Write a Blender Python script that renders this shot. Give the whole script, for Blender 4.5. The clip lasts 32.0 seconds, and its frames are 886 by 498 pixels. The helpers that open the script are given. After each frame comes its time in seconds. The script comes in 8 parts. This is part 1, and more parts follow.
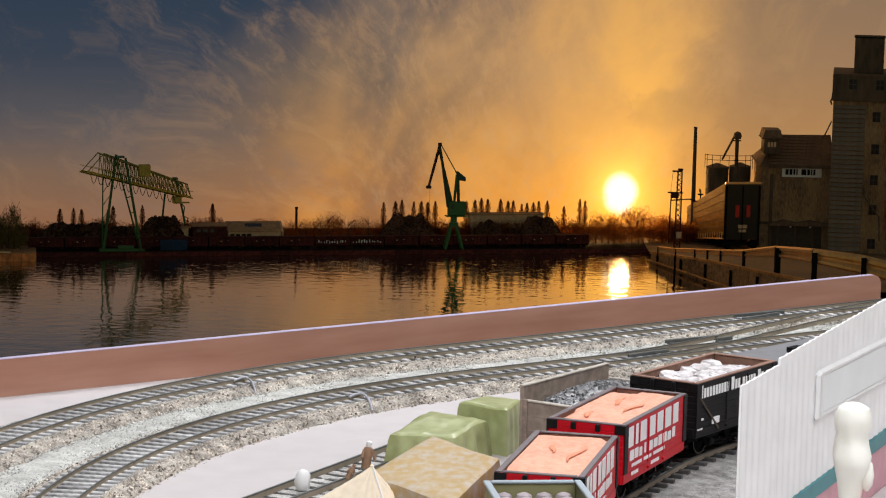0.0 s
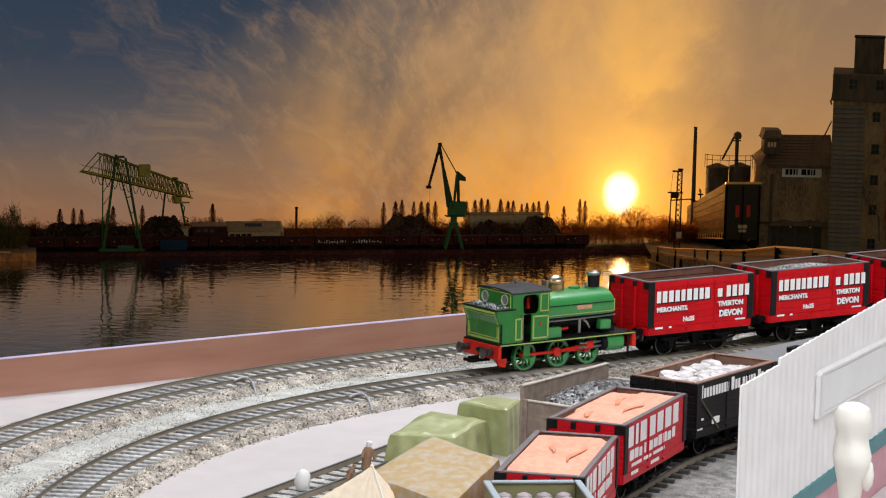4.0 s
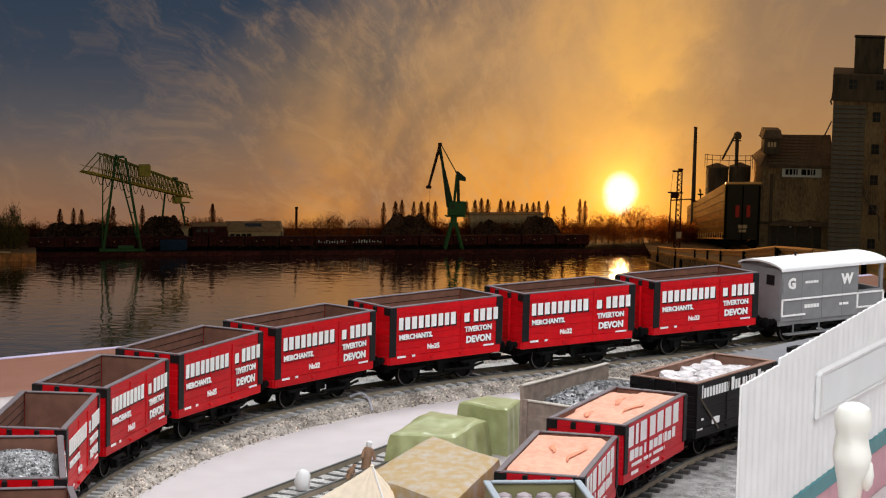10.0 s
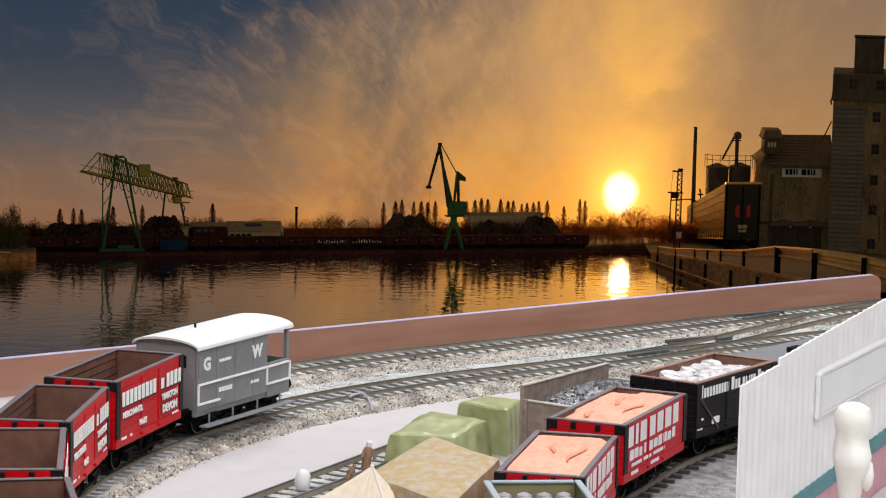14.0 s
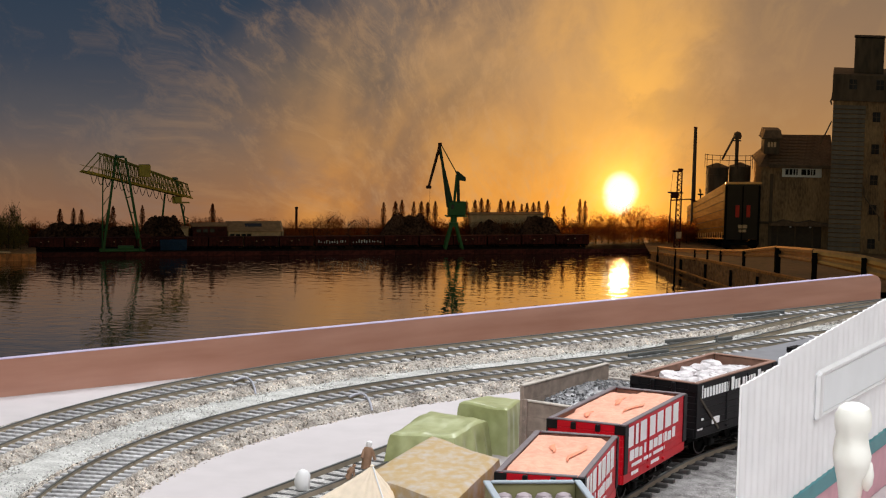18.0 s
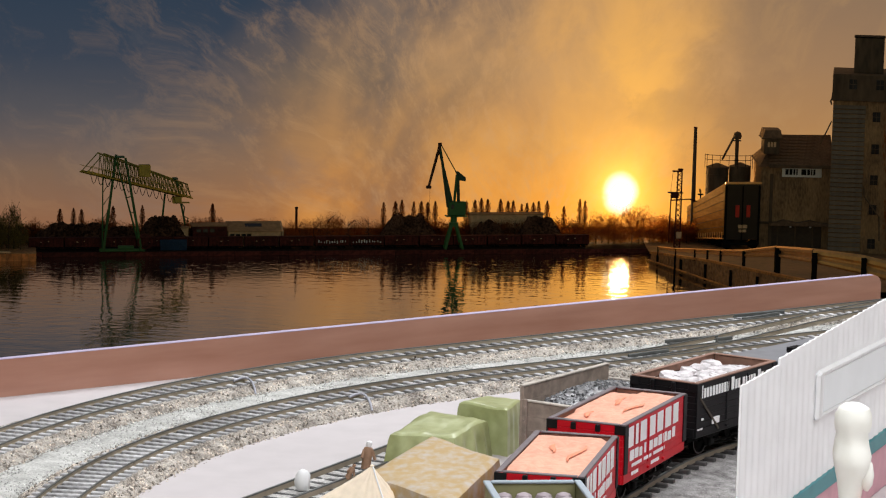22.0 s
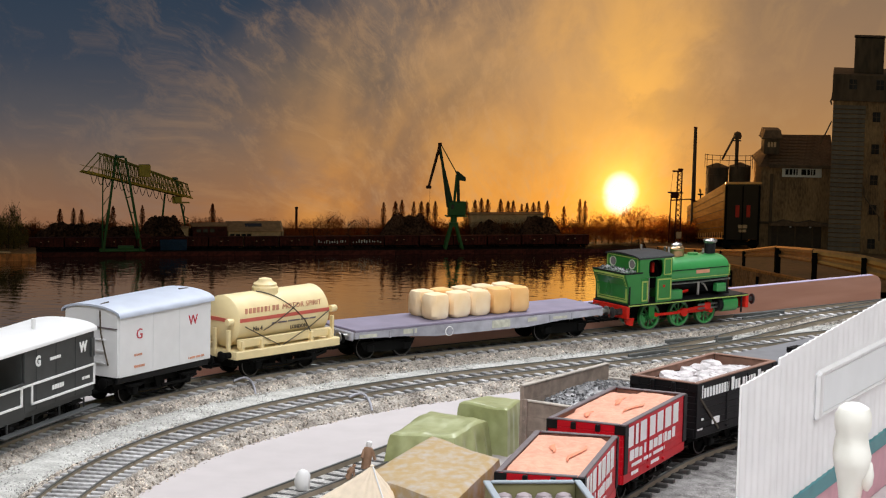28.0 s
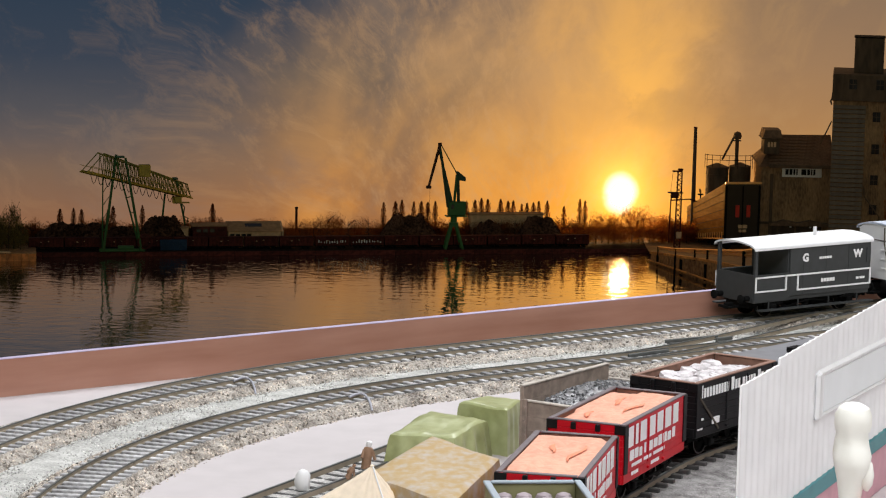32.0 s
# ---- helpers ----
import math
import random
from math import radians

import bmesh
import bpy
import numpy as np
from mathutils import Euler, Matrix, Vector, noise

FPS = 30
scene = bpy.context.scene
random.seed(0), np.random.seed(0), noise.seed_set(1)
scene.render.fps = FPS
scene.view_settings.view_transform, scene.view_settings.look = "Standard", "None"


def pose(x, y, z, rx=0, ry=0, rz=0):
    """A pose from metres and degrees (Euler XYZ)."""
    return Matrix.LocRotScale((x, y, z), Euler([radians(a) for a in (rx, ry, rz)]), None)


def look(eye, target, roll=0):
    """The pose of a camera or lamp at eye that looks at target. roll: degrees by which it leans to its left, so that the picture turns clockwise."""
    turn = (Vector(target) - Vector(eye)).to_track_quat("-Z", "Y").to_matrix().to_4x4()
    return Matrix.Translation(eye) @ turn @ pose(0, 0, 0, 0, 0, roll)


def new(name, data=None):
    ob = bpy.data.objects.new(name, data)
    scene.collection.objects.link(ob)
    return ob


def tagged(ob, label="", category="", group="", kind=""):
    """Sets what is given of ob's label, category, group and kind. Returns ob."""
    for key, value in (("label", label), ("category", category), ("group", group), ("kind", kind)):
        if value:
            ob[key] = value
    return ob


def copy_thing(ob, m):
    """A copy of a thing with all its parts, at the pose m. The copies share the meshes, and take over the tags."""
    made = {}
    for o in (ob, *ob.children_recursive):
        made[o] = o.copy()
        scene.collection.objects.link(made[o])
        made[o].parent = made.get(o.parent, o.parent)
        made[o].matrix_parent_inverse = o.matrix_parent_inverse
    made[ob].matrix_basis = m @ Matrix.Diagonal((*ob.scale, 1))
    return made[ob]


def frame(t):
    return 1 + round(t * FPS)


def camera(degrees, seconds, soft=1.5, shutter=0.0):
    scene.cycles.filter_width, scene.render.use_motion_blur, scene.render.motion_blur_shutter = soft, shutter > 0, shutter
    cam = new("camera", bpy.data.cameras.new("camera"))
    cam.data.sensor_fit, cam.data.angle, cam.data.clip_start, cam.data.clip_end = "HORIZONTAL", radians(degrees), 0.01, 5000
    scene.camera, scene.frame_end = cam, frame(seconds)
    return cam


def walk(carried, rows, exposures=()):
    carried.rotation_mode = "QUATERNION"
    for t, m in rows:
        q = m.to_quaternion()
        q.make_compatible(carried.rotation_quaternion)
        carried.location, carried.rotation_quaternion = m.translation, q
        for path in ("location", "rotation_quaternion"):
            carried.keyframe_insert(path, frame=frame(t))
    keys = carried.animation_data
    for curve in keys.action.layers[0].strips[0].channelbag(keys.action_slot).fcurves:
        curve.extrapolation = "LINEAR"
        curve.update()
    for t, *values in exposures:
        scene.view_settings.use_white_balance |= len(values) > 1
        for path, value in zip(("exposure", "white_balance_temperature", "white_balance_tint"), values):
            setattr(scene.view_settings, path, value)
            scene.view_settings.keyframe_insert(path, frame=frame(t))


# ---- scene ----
cam = camera(17.955, 32.0, soft=1.15)
EYE = (0.0, 0.0, 0.2628)
tilt = radians(7.913)
VIEW = look(EYE, (0.0, math.cos(tilt), EYE[2] - math.sin(tilt)), 1.284)
walk(cam, [(0.0, VIEW), (32.0, VIEW)])

# ---- world and light ----
SUN_AZIMUTH = radians(3.6)
world = bpy.data.worlds.new("dusk")
scene.world = world
world.use_nodes = True
wn = world.node_tree.nodes
sky = wn.new("ShaderNodeTexSky")
sky.sky_type, sky.sun_disc = "NISHITA", False
sky.sun_elevation, sky.sun_rotation = radians(4.0), SUN_AZIMUTH
tint = wn.new("ShaderNodeMix")
tint.data_type, tint.blend_type = "RGBA", "MULTIPLY"
tint.inputs[0].default_value, tint.inputs[7].default_value = 1.0, (1.0, 0.80, 0.62, 1.0)
world.node_tree.links.new(sky.outputs[0], tint.inputs[6])
world.node_tree.links.new(tint.outputs[2], wn["Background"].inputs[0])
wn["Background"].inputs[1].default_value = 0.125


def area_lamp(name, eye, target, sx, sy, watts, colour):
    data = bpy.data.lights.new(name, "AREA")
    data.shape, data.size, data.size_y, data.energy, data.color = "RECTANGLE", sx, sy, watts, colour
    ob = new(name, data)
    ob.matrix_world = look(eye, target)
    return ob


# unseen area lamps added over the layout, placed after how its light falls
area_lamp("hall_lamp_front", (0.22, 0.40, 1.15), (0.10, 1.3, 0.0), 1.5, 0.7, 22.5, (0.98, 0.98, 1.0))
area_lamp("hall_lamp_top", (0.25, 2.05, 1.25), (0.12, 1.30, 0.0), 0.9, 0.35, 21.0, (0.95, 0.97, 1.0))
scene.view_settings.exposure = 0.0


# ---- helpers for shapes ----
class Geo:
    """Collects points and faces of one mesh."""

    def __init__(self):
        self.v, self.f, self.m = [], [], Matrix()

    def add(self, pts, faces):
        n = len(self.v)
        self.v += [tuple(self.m @ Vector(p)) for p in pts]
        self.f += [tuple(n + i for i in f) for f in faces]
        return self

    def box(self, c, s, ch=0.0, rz=0.0):
        hx, hy, hz = s[0] / 2, s[1] / 2, s[2] / 2
        rot = Matrix.Translation(c) @ Matrix.Rotation(radians(rz), 4, "Z")
        sg = [(a, b, d) for a in (-1, 1) for b in (-1, 1) for d in (-1, 1)]
        if ch <= 0:
            pts = [rot @ Vector((a * hx, b * hy, d * hz)) for a, b, d in sg]
            return self.add(pts, [(0, 1, 3, 2), (4, 6, 7, 5), (0, 4, 5, 1), (2, 3, 7, 6), (0, 2, 6, 4), (1, 5, 7, 3)])
        pts, at = [], {}
        for a, b, d in sg:
            for k in range(3):
                q = [a * (hx - ch), b * (hy - ch), d * (hz - ch)]
                q[k] = (a * hx, b * hy, d * hz)[k]
                at[(a, b, d, k)] = len(pts)
                pts.append(rot @ Vector(q))
        F = []
        for k in range(3):
            o = [i for i in range(3) if i != k]
            for s0 in (-1, 1):
                ring = []
                for p, q in ((-1, -1), (1, -1), (1, 1), (-1, 1)):
                    key = [0, 0, 0]
                    key[k], key[o[0]], key[o[1]] = s0, p, q
                    ring.append(at[(*key, k)])
                F.append(tuple(ring))
            for p in (-1, 1):
                for q in (-1, 1):
                    k1, k2 = [0, 0, 0], [0, 0, 0]
                    k1[o[0]], k1[o[1]], k1[k] = p, q, -1
                    k2[o[0]], k2[o[1]], k2[k] = p, q, 1
                    F.append((at[(*k1, o[0])], at[(*k2, o[0])], at[(*k2, o[1])], at[(*k1, o[1])]))
        for c3 in sg:
            F.append(tuple(at[(*c3, k)] for k in range(3)))
        return self.add(pts, F)

    def cyl(self, p0, p1, r, seg=12, r2=None):
        p0, p1 = Vector(p0), Vector(p1)
        r2 = r if r2 is None else r2
        q = (p1 - p0).to_track_quat("Z", "Y")
        pts = []
        for p, rr in ((p0, r), (p1, r2)):
            for i in range(seg):
                a = 2 * math.pi * i / seg
                pts.append(p + q @ Vector((rr * math.cos(a), rr * math.sin(a), 0)))
        F = [(i, (i + 1) % seg, seg + (i + 1) % seg, seg + i) for i in range(seg)]
        F += [tuple(reversed(range(seg))), tuple(range(seg, 2 * seg))]
        return self.add(pts, F)

    def tube(self, pts, r, seg=6):
        P, ring = [Vector(p) for p in pts], []
        for i, p in enumerate(P):
            d = (P[min(i + 1, len(P) - 1)] - P[max(i - 1, 0)]).normalized()
            q = d.to_track_quat("Z", "Y")
            ring += [p + q @ Vector((r * math.cos(2 * math.pi * k / seg), r * math.sin(2 * math.pi * k / seg), 0)) for k in range(seg)]
        F = [(i * seg + k, i * seg + (k + 1) % seg, (i + 1) * seg + (k + 1) % seg, (i + 1) * seg + k) for i in range(len(P) - 1) for k in range(seg)]
        return self.add(ring, F + [tuple(range(seg)), tuple(range(len(ring) - seg, len(ring)))])

    def lathe(self, c, prof, seg=16, axis="Z", caps=True):
        """prof: (radius, height) from bottom to top."""
        pts, F = [], []
        for r, h in prof:
            for i in range(seg):
                a = 2 * math.pi * i / seg
                x, y = r * math.cos(a), r * math.sin(a)
                p = {"Z": (x, y, h), "X": (h, x, y), "Y": (x, h, y)}[axis]
                pts.append(Vector(c) + Vector(p))
        n = len(prof)
        for j in range(n - 1):
            for i in range(seg):
                k = (i + 1) % seg
                F.append((j * seg + i, j * seg + k, (j + 1) * seg + k, (j + 1) * seg + i))
        if caps:
            F += [tuple(range(seg)), tuple(range((n - 1) * seg, n * seg))]
        return self.add(pts, F)

    def prism(self, outline, y0, y1):
        """An outline in x and z, pushed from y0 to y1."""
        n = len(outline)
        pts = [(x, y0, z) for x, z in outline] + [(x, y1, z) for x, z in outline]
        F = [(i, (i + 1) % n, n + (i + 1) % n, n + i) for i in range(n)]
        return self.add(pts, F + [tuple(range(n)), tuple(range(n, 2 * n))])

    def prism_x(self, outline, x0, x1):
        """An outline in y and z, pushed from x0 to x1."""
        n = len(outline)
        pts = [(x0, y, z) for y, z in outline] + [(x1, y, z) for y, z in outline]
        F = [(i, (i + 1) % n, n + (i + 1) % n, n + i) for i in range(n)]
        return self.add(pts, F + [tuple(range(n)), tuple(range(n, 2 * n))])

    def grid(self, nu, nv, fn):
        pts = [fn(i / nu, j / nv) for i in range(nu + 1) for j in range(nv + 1)]
        F = [(i * (nv + 1) + j, (i + 1) * (nv + 1) + j, (i + 1) * (nv + 1) + j + 1, i * (nv + 1) + j + 1) for i in range(nu) for j in range(nv)]
        return self.add(pts, F)

    def mesh(self, name, mat, smooth=False, fix=True):
        me = bpy.data.meshes.new(name)
        me.from_pydata(self.v, [], self.f)
        if fix:
            bm = bmesh.new()
            bm.from_mesh(me)
            bmesh.ops.recalc_face_normals(bm, faces=bm.faces)
            bm.to_mesh(me)
            bm.free()
        if smooth:
            me.polygons.foreach_set("use_smooth", [True] * len(me.polygons))
            me.set_sharp_from_angle(angle=radians(35))
        me.materials.append(mat)
        me.update()
        return me


def part(name, geo, mat, parent=None, label="", smooth=False, m=None, fix=True):
    me = geo.mesh(name, mat, smooth, fix) if isinstance(geo, Geo) else geo
    ob = new(name, me)
    if m is not None:
        ob.matrix_basis = m
    ob.parent = parent
    return tagged(ob, label) if label else ob


def empty(name, label, category, group="", m=None, kind=""):
    ob = new(name)
    ob.empty_display_size = 0.01
    if m is not None:
        ob.matrix_basis = m
    return tagged(ob, label, category, group, kind)


def thing(name, geo, mat, label, category, group="", kind="", smooth=False, m=None, fix=True):
    return tagged(part(name, geo, mat, None, "", smooth, m, fix), label, category, group, kind)


TEXTS = {}


def lettering(body, size, mat, parent, x, y, z, name="lettering", turn=0.0, stretch=1.0, align="LEFT", weight=0.018):
    """Raised letters that face the near side (-y)."""
    key = (body, size, mat.name, align, stretch, weight)
    if key not in TEXTS:
        cu = bpy.data.curves.new("t", "FONT")
        cu.body, cu.size, cu.extrude, cu.align_x, cu.resolution_u = body, size, 0.00012, align, 2
        cu.offset = size * weight
        tmp = new("t", cu)
        tmp.scale = (stretch, 1, 1)
        me = bpy.data.meshes.new_from_object(tmp.evaluated_get(bpy.context.evaluated_depsgraph_get()))
        me.transform(Matrix.Diagonal((stretch, 1, 1, 1)))
        me.materials.clear()
        me.materials.append(mat)
        bpy.data.objects.remove(tmp)
        TEXTS[key] = me
    return part(name, TEXTS[key], mat, parent, m=pose(x, y, z, 90, turn, 0))


def bars(widths, gap, h, x, y, z, thick=0.00025):
    """Plain bars in a row on the near side, in place of writing."""
    g = Geo()
    for w in widths:
        if w > 0:
            g.box((x + w / 2, y, z + h / 2), (w, thick, h))
        x += abs(w) + gap
    return g


# ---- materials ----
def material(name, col, rough=0.5, metal=0.0, var=0.18, scale=300.0, bump=0.15, depth=0.0004, col2=None, island=0.0, rand=0.0,
             stretch=None, spec=None, coat=0.0, big=0.12):
    mt = bpy.data.materials.new(name)
    mt.use_nodes = True
    nt = mt.node_tree
    N, L = nt.nodes, nt.links
    bs = N["Principled BSDF"]
    bs.inputs["Metallic"].default_value = metal
    if spec is not None:
        bs.inputs["Specular IOR Level"].default_value = spec
    bs.inputs["Coat Weight"].default_value, bs.inputs["Coat Roughness"].default_value = coat, 0.28
    tc = N.new("ShaderNodeTexCoord")
    mp = N.new("ShaderNodeMapping")
    if stretch:
        mp.inputs["Scale"].default_value = stretch
    L.new(tc.outputs["Object"], mp.inputs["Vector"])
    n1, n2 = N.new("ShaderNodeTexNoise"), N.new("ShaderNodeTexNoise")
    for n, s, dt in ((n1, scale, 5), (n2, scale * big, 3)):
        n.inputs["Scale"].default_value, n.inputs["Detail"].default_value = s, dt
        L.new(mp.outputs[0], n.inputs["Vector"])
    add = N.new("ShaderNodeMath")
    add.operation = "MULTIPLY_ADD"
    L.new(n1.outputs["Fac"], add.inputs[0])
    add.inputs[1].default_value = 0.5
    half = N.new("ShaderNodeMath")
    half.operation = "MULTIPLY"
    half.inputs[1].default_value = 0.5
    L.new(n2.outputs["Fac"], half.inputs[0])
    L.new(half.outputs[0], add.inputs[2])
    cr = N.new("ShaderNodeValToRGB")
    a, b = [c * (1 - var) for c in col], list(col2) if col2 else [min(1.0, c * (1 + var)) for c in col]
    cr.color_ramp.elements[0].color, cr.color_ramp.elements[0].position = (*a, 1), 0.33
    cr.color_ramp.elements[1].color, cr.color_ramp.elements[1].position = (*b, 1), 0.67
    L.new(add.outputs[0], cr.inputs[0])
    out = cr.outputs[0]
    if island or rand:
        hs = N.new("ShaderNodeHueSaturation")
        src = N.new("ShaderNodeNewGeometry").outputs["Random Per Island"] if island else N.new("ShaderNodeObjectInfo").outputs["Random"]
        mr = N.new("ShaderNodeMapRange")
        k = island or rand
        mr.inputs["To Min"].default_value, mr.inputs["To Max"].default_value = 1 - k, 1 + k
        L.new(src, mr.inputs["Value"])
        L.new(mr.outputs[0], hs.inputs["Value"])
        L.new(out, hs.inputs["Color"])
        out = hs.outputs[0]
    L.new(out, bs.inputs["Base Color"])
    rr = N.new("ShaderNodeMapRange")
    rr.inputs["To Min"].default_value, rr.inputs["To Max"].default_value = max(0.02, rough - 0.08), min(1.0, rough + 0.08)
    L.new(n2.outputs["Fac"], rr.inputs["Value"])
    L.new(rr.outputs[0], bs.inputs["Roughness"])
    if bump:
        bp = N.new("ShaderNodeBump")
        bp.inputs["Strength"].default_value, bp.inputs["Distance"].default_value = bump, depth
        L.new(n1.outputs["Fac"], bp.inputs["Height"])
        L.new(bp.outputs[0], bs.inputs["Normal"])
    return mt


M_WAGON_RED = material("wagon_red", (0.52, 0.004, 0.009), 0.42, var=0.18, scale=250, rand=0.08, spec=0.14)
M_RED_PLAIN = material("buffer_red", (0.56, 0.018, 0.009), 0.42, var=0.18, scale=250, spec=0.25)
M_BROWN_IN = material("inside_brown", (0.165, 0.072, 0.048), 0.7, var=0.35, scale=200, rand=0.12)
M_CAP = material("worn_edge", (0.13, 0.10, 0.11), 0.6, var=0.25, scale=300)
M_BLACK = material("black_paint", (0.008, 0.008, 0.009), 0.5, var=0.3, scale=300, spec=0.18)
M_UNDER = material("underframe_black", (0.005, 0.005, 0.005), 0.7, var=0.4, scale=300, spec=0.08)
M_WHITE = material("white_letters", (0.86, 0.86, 0.86), 0.5, var=0.04, scale=300, bump=0)
M_STEEL = material("bright_steel", (0.34, 0.33, 0.32), 0.36, 1.0, var=0.15, scale=400)
M_BRASS = material("brass", (0.56, 0.37, 0.20), 0.33, 1.0, var=0.1, scale=300)
M_GREEN = material("loco_green", (0.010, 0.165, 0.020), 0.30, var=0.1, scale=200, coat=0.2)
M_GREEN_L = material("boiler_green", (0.035, 0.235, 0.060), 0.34, var=0.1, scale=200, coat=0.2)
M_YELLOW = material("lining_yellow", (0.33, 0.44, 0.10), 0.5, var=0.08, bump=0)
M_ROOF_D = material("roof_grey", (0.034, 0.034, 0.037), 0.6, var=0.2, scale=150, spec=0.15)
M_COAL = material("coal", (0.10, 0.10, 0.105), 0.35, var=0.6, scale=500, bump=0.5, island=0.7, col2=(0.42, 0.42, 0.43))
M_COAL_D = material("dark_coal", (0.05, 0.05, 0.055), 0.35, var=0.5, scale=500, bump=0.5, island=0.6, col2=(0.25, 0.25, 0.26))
M_TOAD_L = material("light_grey_paint", (0.20, 0.203, 0.212), 0.55, var=0.12, scale=200)
M_TOAD_D = material("dark_grey_paint", (0.036, 0.039, 0.040), 0.55, var=0.2, scale=200)
M_VANWHITE = material("white_paint", (0.74, 0.74, 0.75), 0.5, var=0.05, scale=120)
M_VANROOF = material("bluish_roof", (0.50, 0.55, 0.66), 0.45, var=0.1, scale=100)
M_TANK = material("cream_tank", (0.76, 0.62, 0.34), 0.5, var=0.10, scale=120)
M_TANKRED = material("red_band", (0.52, 0.10, 0.07), 0.5, var=0.1)
M_LETTER_RED = material("red_letters", (0.50, 0.03, 0.05), 0.5, bump=0)
M_LETTER_DIM = material("faded_red_letters", (0.58, 0.27, 0.17), 0.6, bump=0)
M_WIRE = material("dark_wire", (0.06, 0.045, 0.03), 0.5)
M_FLAT = material("flat_grey", (0.36, 0.36, 0.41), 0.5, var=0.3, scale=200)
M_DECK = material("lilac_deck", (0.23, 0.20, 0.28), 0.55, var=0.2, scale=90)
M_BALE = material("bale_cloth", (0.82, 0.52, 0.22), 0.85, var=0.1, scale=60, bump=0.3, rand=0.12, col2=(0.92, 0.82, 0.64))
M_RAIL = material("rail_side", (0.275, 0.232, 0.175), 0.6, 0.0, var=0.25, scale=120, spec=0.3)
M_RAILTOP = material("rail_top", (0.075, 0.078, 0.075), 0.55, 0.0, var=0.2, scale=120)
M_SLEEPER = material("sleeper", (0.34, 0.325, 0.33), 0.75, var=0.6, scale=420, bump=0.4, rand=0.35, col2=(0.60, 0.59, 0.60))
M_SLEEPER_D = material("dark_sleeper", (0.028, 0.026, 0.026), 0.8, var=0.5, scale=300, bump=0.4, rand=0.45, col2=(0.10, 0.096, 0.094))
M_WEB = material("black_shade_web", (0.012, 0.012, 0.012), 0.8, var=0.4, scale=300, spec=0.1)
M_BED = material("ballast_bed", (0.26, 0.212, 0.176), 0.9, var=0.7, scale=900, bump=1.0, depth=0.001, col2=(0.70, 0.64, 0.57), spec=0.2)
M_STONE = material("ballast_stone", (0.39, 0.318, 0.262), 0.85, var=0.4, scale=900, bump=0.4, island=0.75, col2=(0.66, 0.59, 0.52), spec=0.2)
M_GRAVEL = material("pale_gravel", (0.42, 0.41, 0.385), 0.9, var=0.35, scale=600, bump=0.9, depth=0.001, col2=(0.68, 0.67, 0.64))
M_GRIT = material("pale_grit", (0.50, 0.49, 0.465), 0.85, var=0.3, scale=900, bump=0.4, island=0.45, col2=(0.70, 0.69, 0.66), spec=0.15)
M_YARD = material("pale_yard_paint", (0.51, 0.468, 0.472), 0.75, var=0.08, scale=60, bump=0.2, depth=0.0003)
M_WALL = material("terracotta_edge", (0.39, 0.182, 0.125), 0.42, var=0.16, scale=70, bump=0.15, depth=0.0004, col2=(0.46, 0.245, 0.180), stretch=(0.3, 1, 2.2))
M_WALLTOP = material("lit_edge", (0.44, 0.38, 0.53), 0.5, var=0.08, scale=80)
M_PLINTH = material("plinth_wood", (0.10, 0.07, 0.05), 0.7, var=0.3, scale=20)


# ---- the layout board, its edge wall and the tracks ----
C0 = Vector((0.2747, 1.0474))
R_IN, R_OUT = 0.4293, 0.4960
A0, A1 = radians(126.4), radians(192.0)


def along(s, R, off=0.0):
    """The place and heading on a track of radius R; s = 0 where the curve meets the straight, off > 0 to the far side."""
    if s >= 0:
        a, extra = A0, s
    else:
        a = min(A0 - s / R, A1)
        extra = 0.0 if a < A1 else s + (A1 - A0) * R
    d = Vector((math.sin(a), -math.cos(a)))
    p = C0 + (R + off) * Vector((math.cos(a), math.sin(a))) + d * extra
    return p.x, p.y, math.atan2(d.y, d.x)


RAIL_Z = 0.007
U36 = Vector((math.cos(radians(36.4)), math.sin(radians(36.4))))
N36 = Vector((-U36.y, U36.x))
FOOT = C0 + R_IN * Vector((math.cos(A0), math.sin(A0)))


def on_straight(a, b):
    """a along the straight track, b to its far side, from where the curve begins."""
    return FOOT + U36 * a + N36 * b


WALL_OFF = 0.0905

# board: a slab cut along the far wall
g = Geo()
far_a, far_b = on_straight(-1.0, WALL_OFF + 0.004), on_straight(1.9, WALL_OFF + 0.004)
outline = [far_a, far_b, Vector((far_b.x + 0.3, -1.2)), Vector((far_a.x, -1.2))]
n = len(outline)
g.add([(p.x, p.y, 0.0) for p in outline] + [(p.x, p.y, -0.02) for p in outline],
      [tuple(range(n)), tuple(range(n, 2 * n))] + [(i, (i + 1) % n, n + (i + 1) % n, n + i) for i in range(n)])
thing("floor_board", g, M_YARD, "pale pinkish-white painted layout board", "board", kind="structure")
g = Geo()
g.add([(p.x * 0.98, p.y * 0.98 + 0.02 - 0.02, -0.0205) for p in outline] + [(p.x * 0.98, p.y * 0.98, -1.56) for p in outline],
      [tuple(range(n)), tuple(range(n, 2 * n))] + [(i, (i + 1) % n, n + (i + 1) % n, n + i) for i in range(n)])
thing("plinth", g, M_PLINTH, "dark plain plinth under the layout board", "plinth", kind="structure")

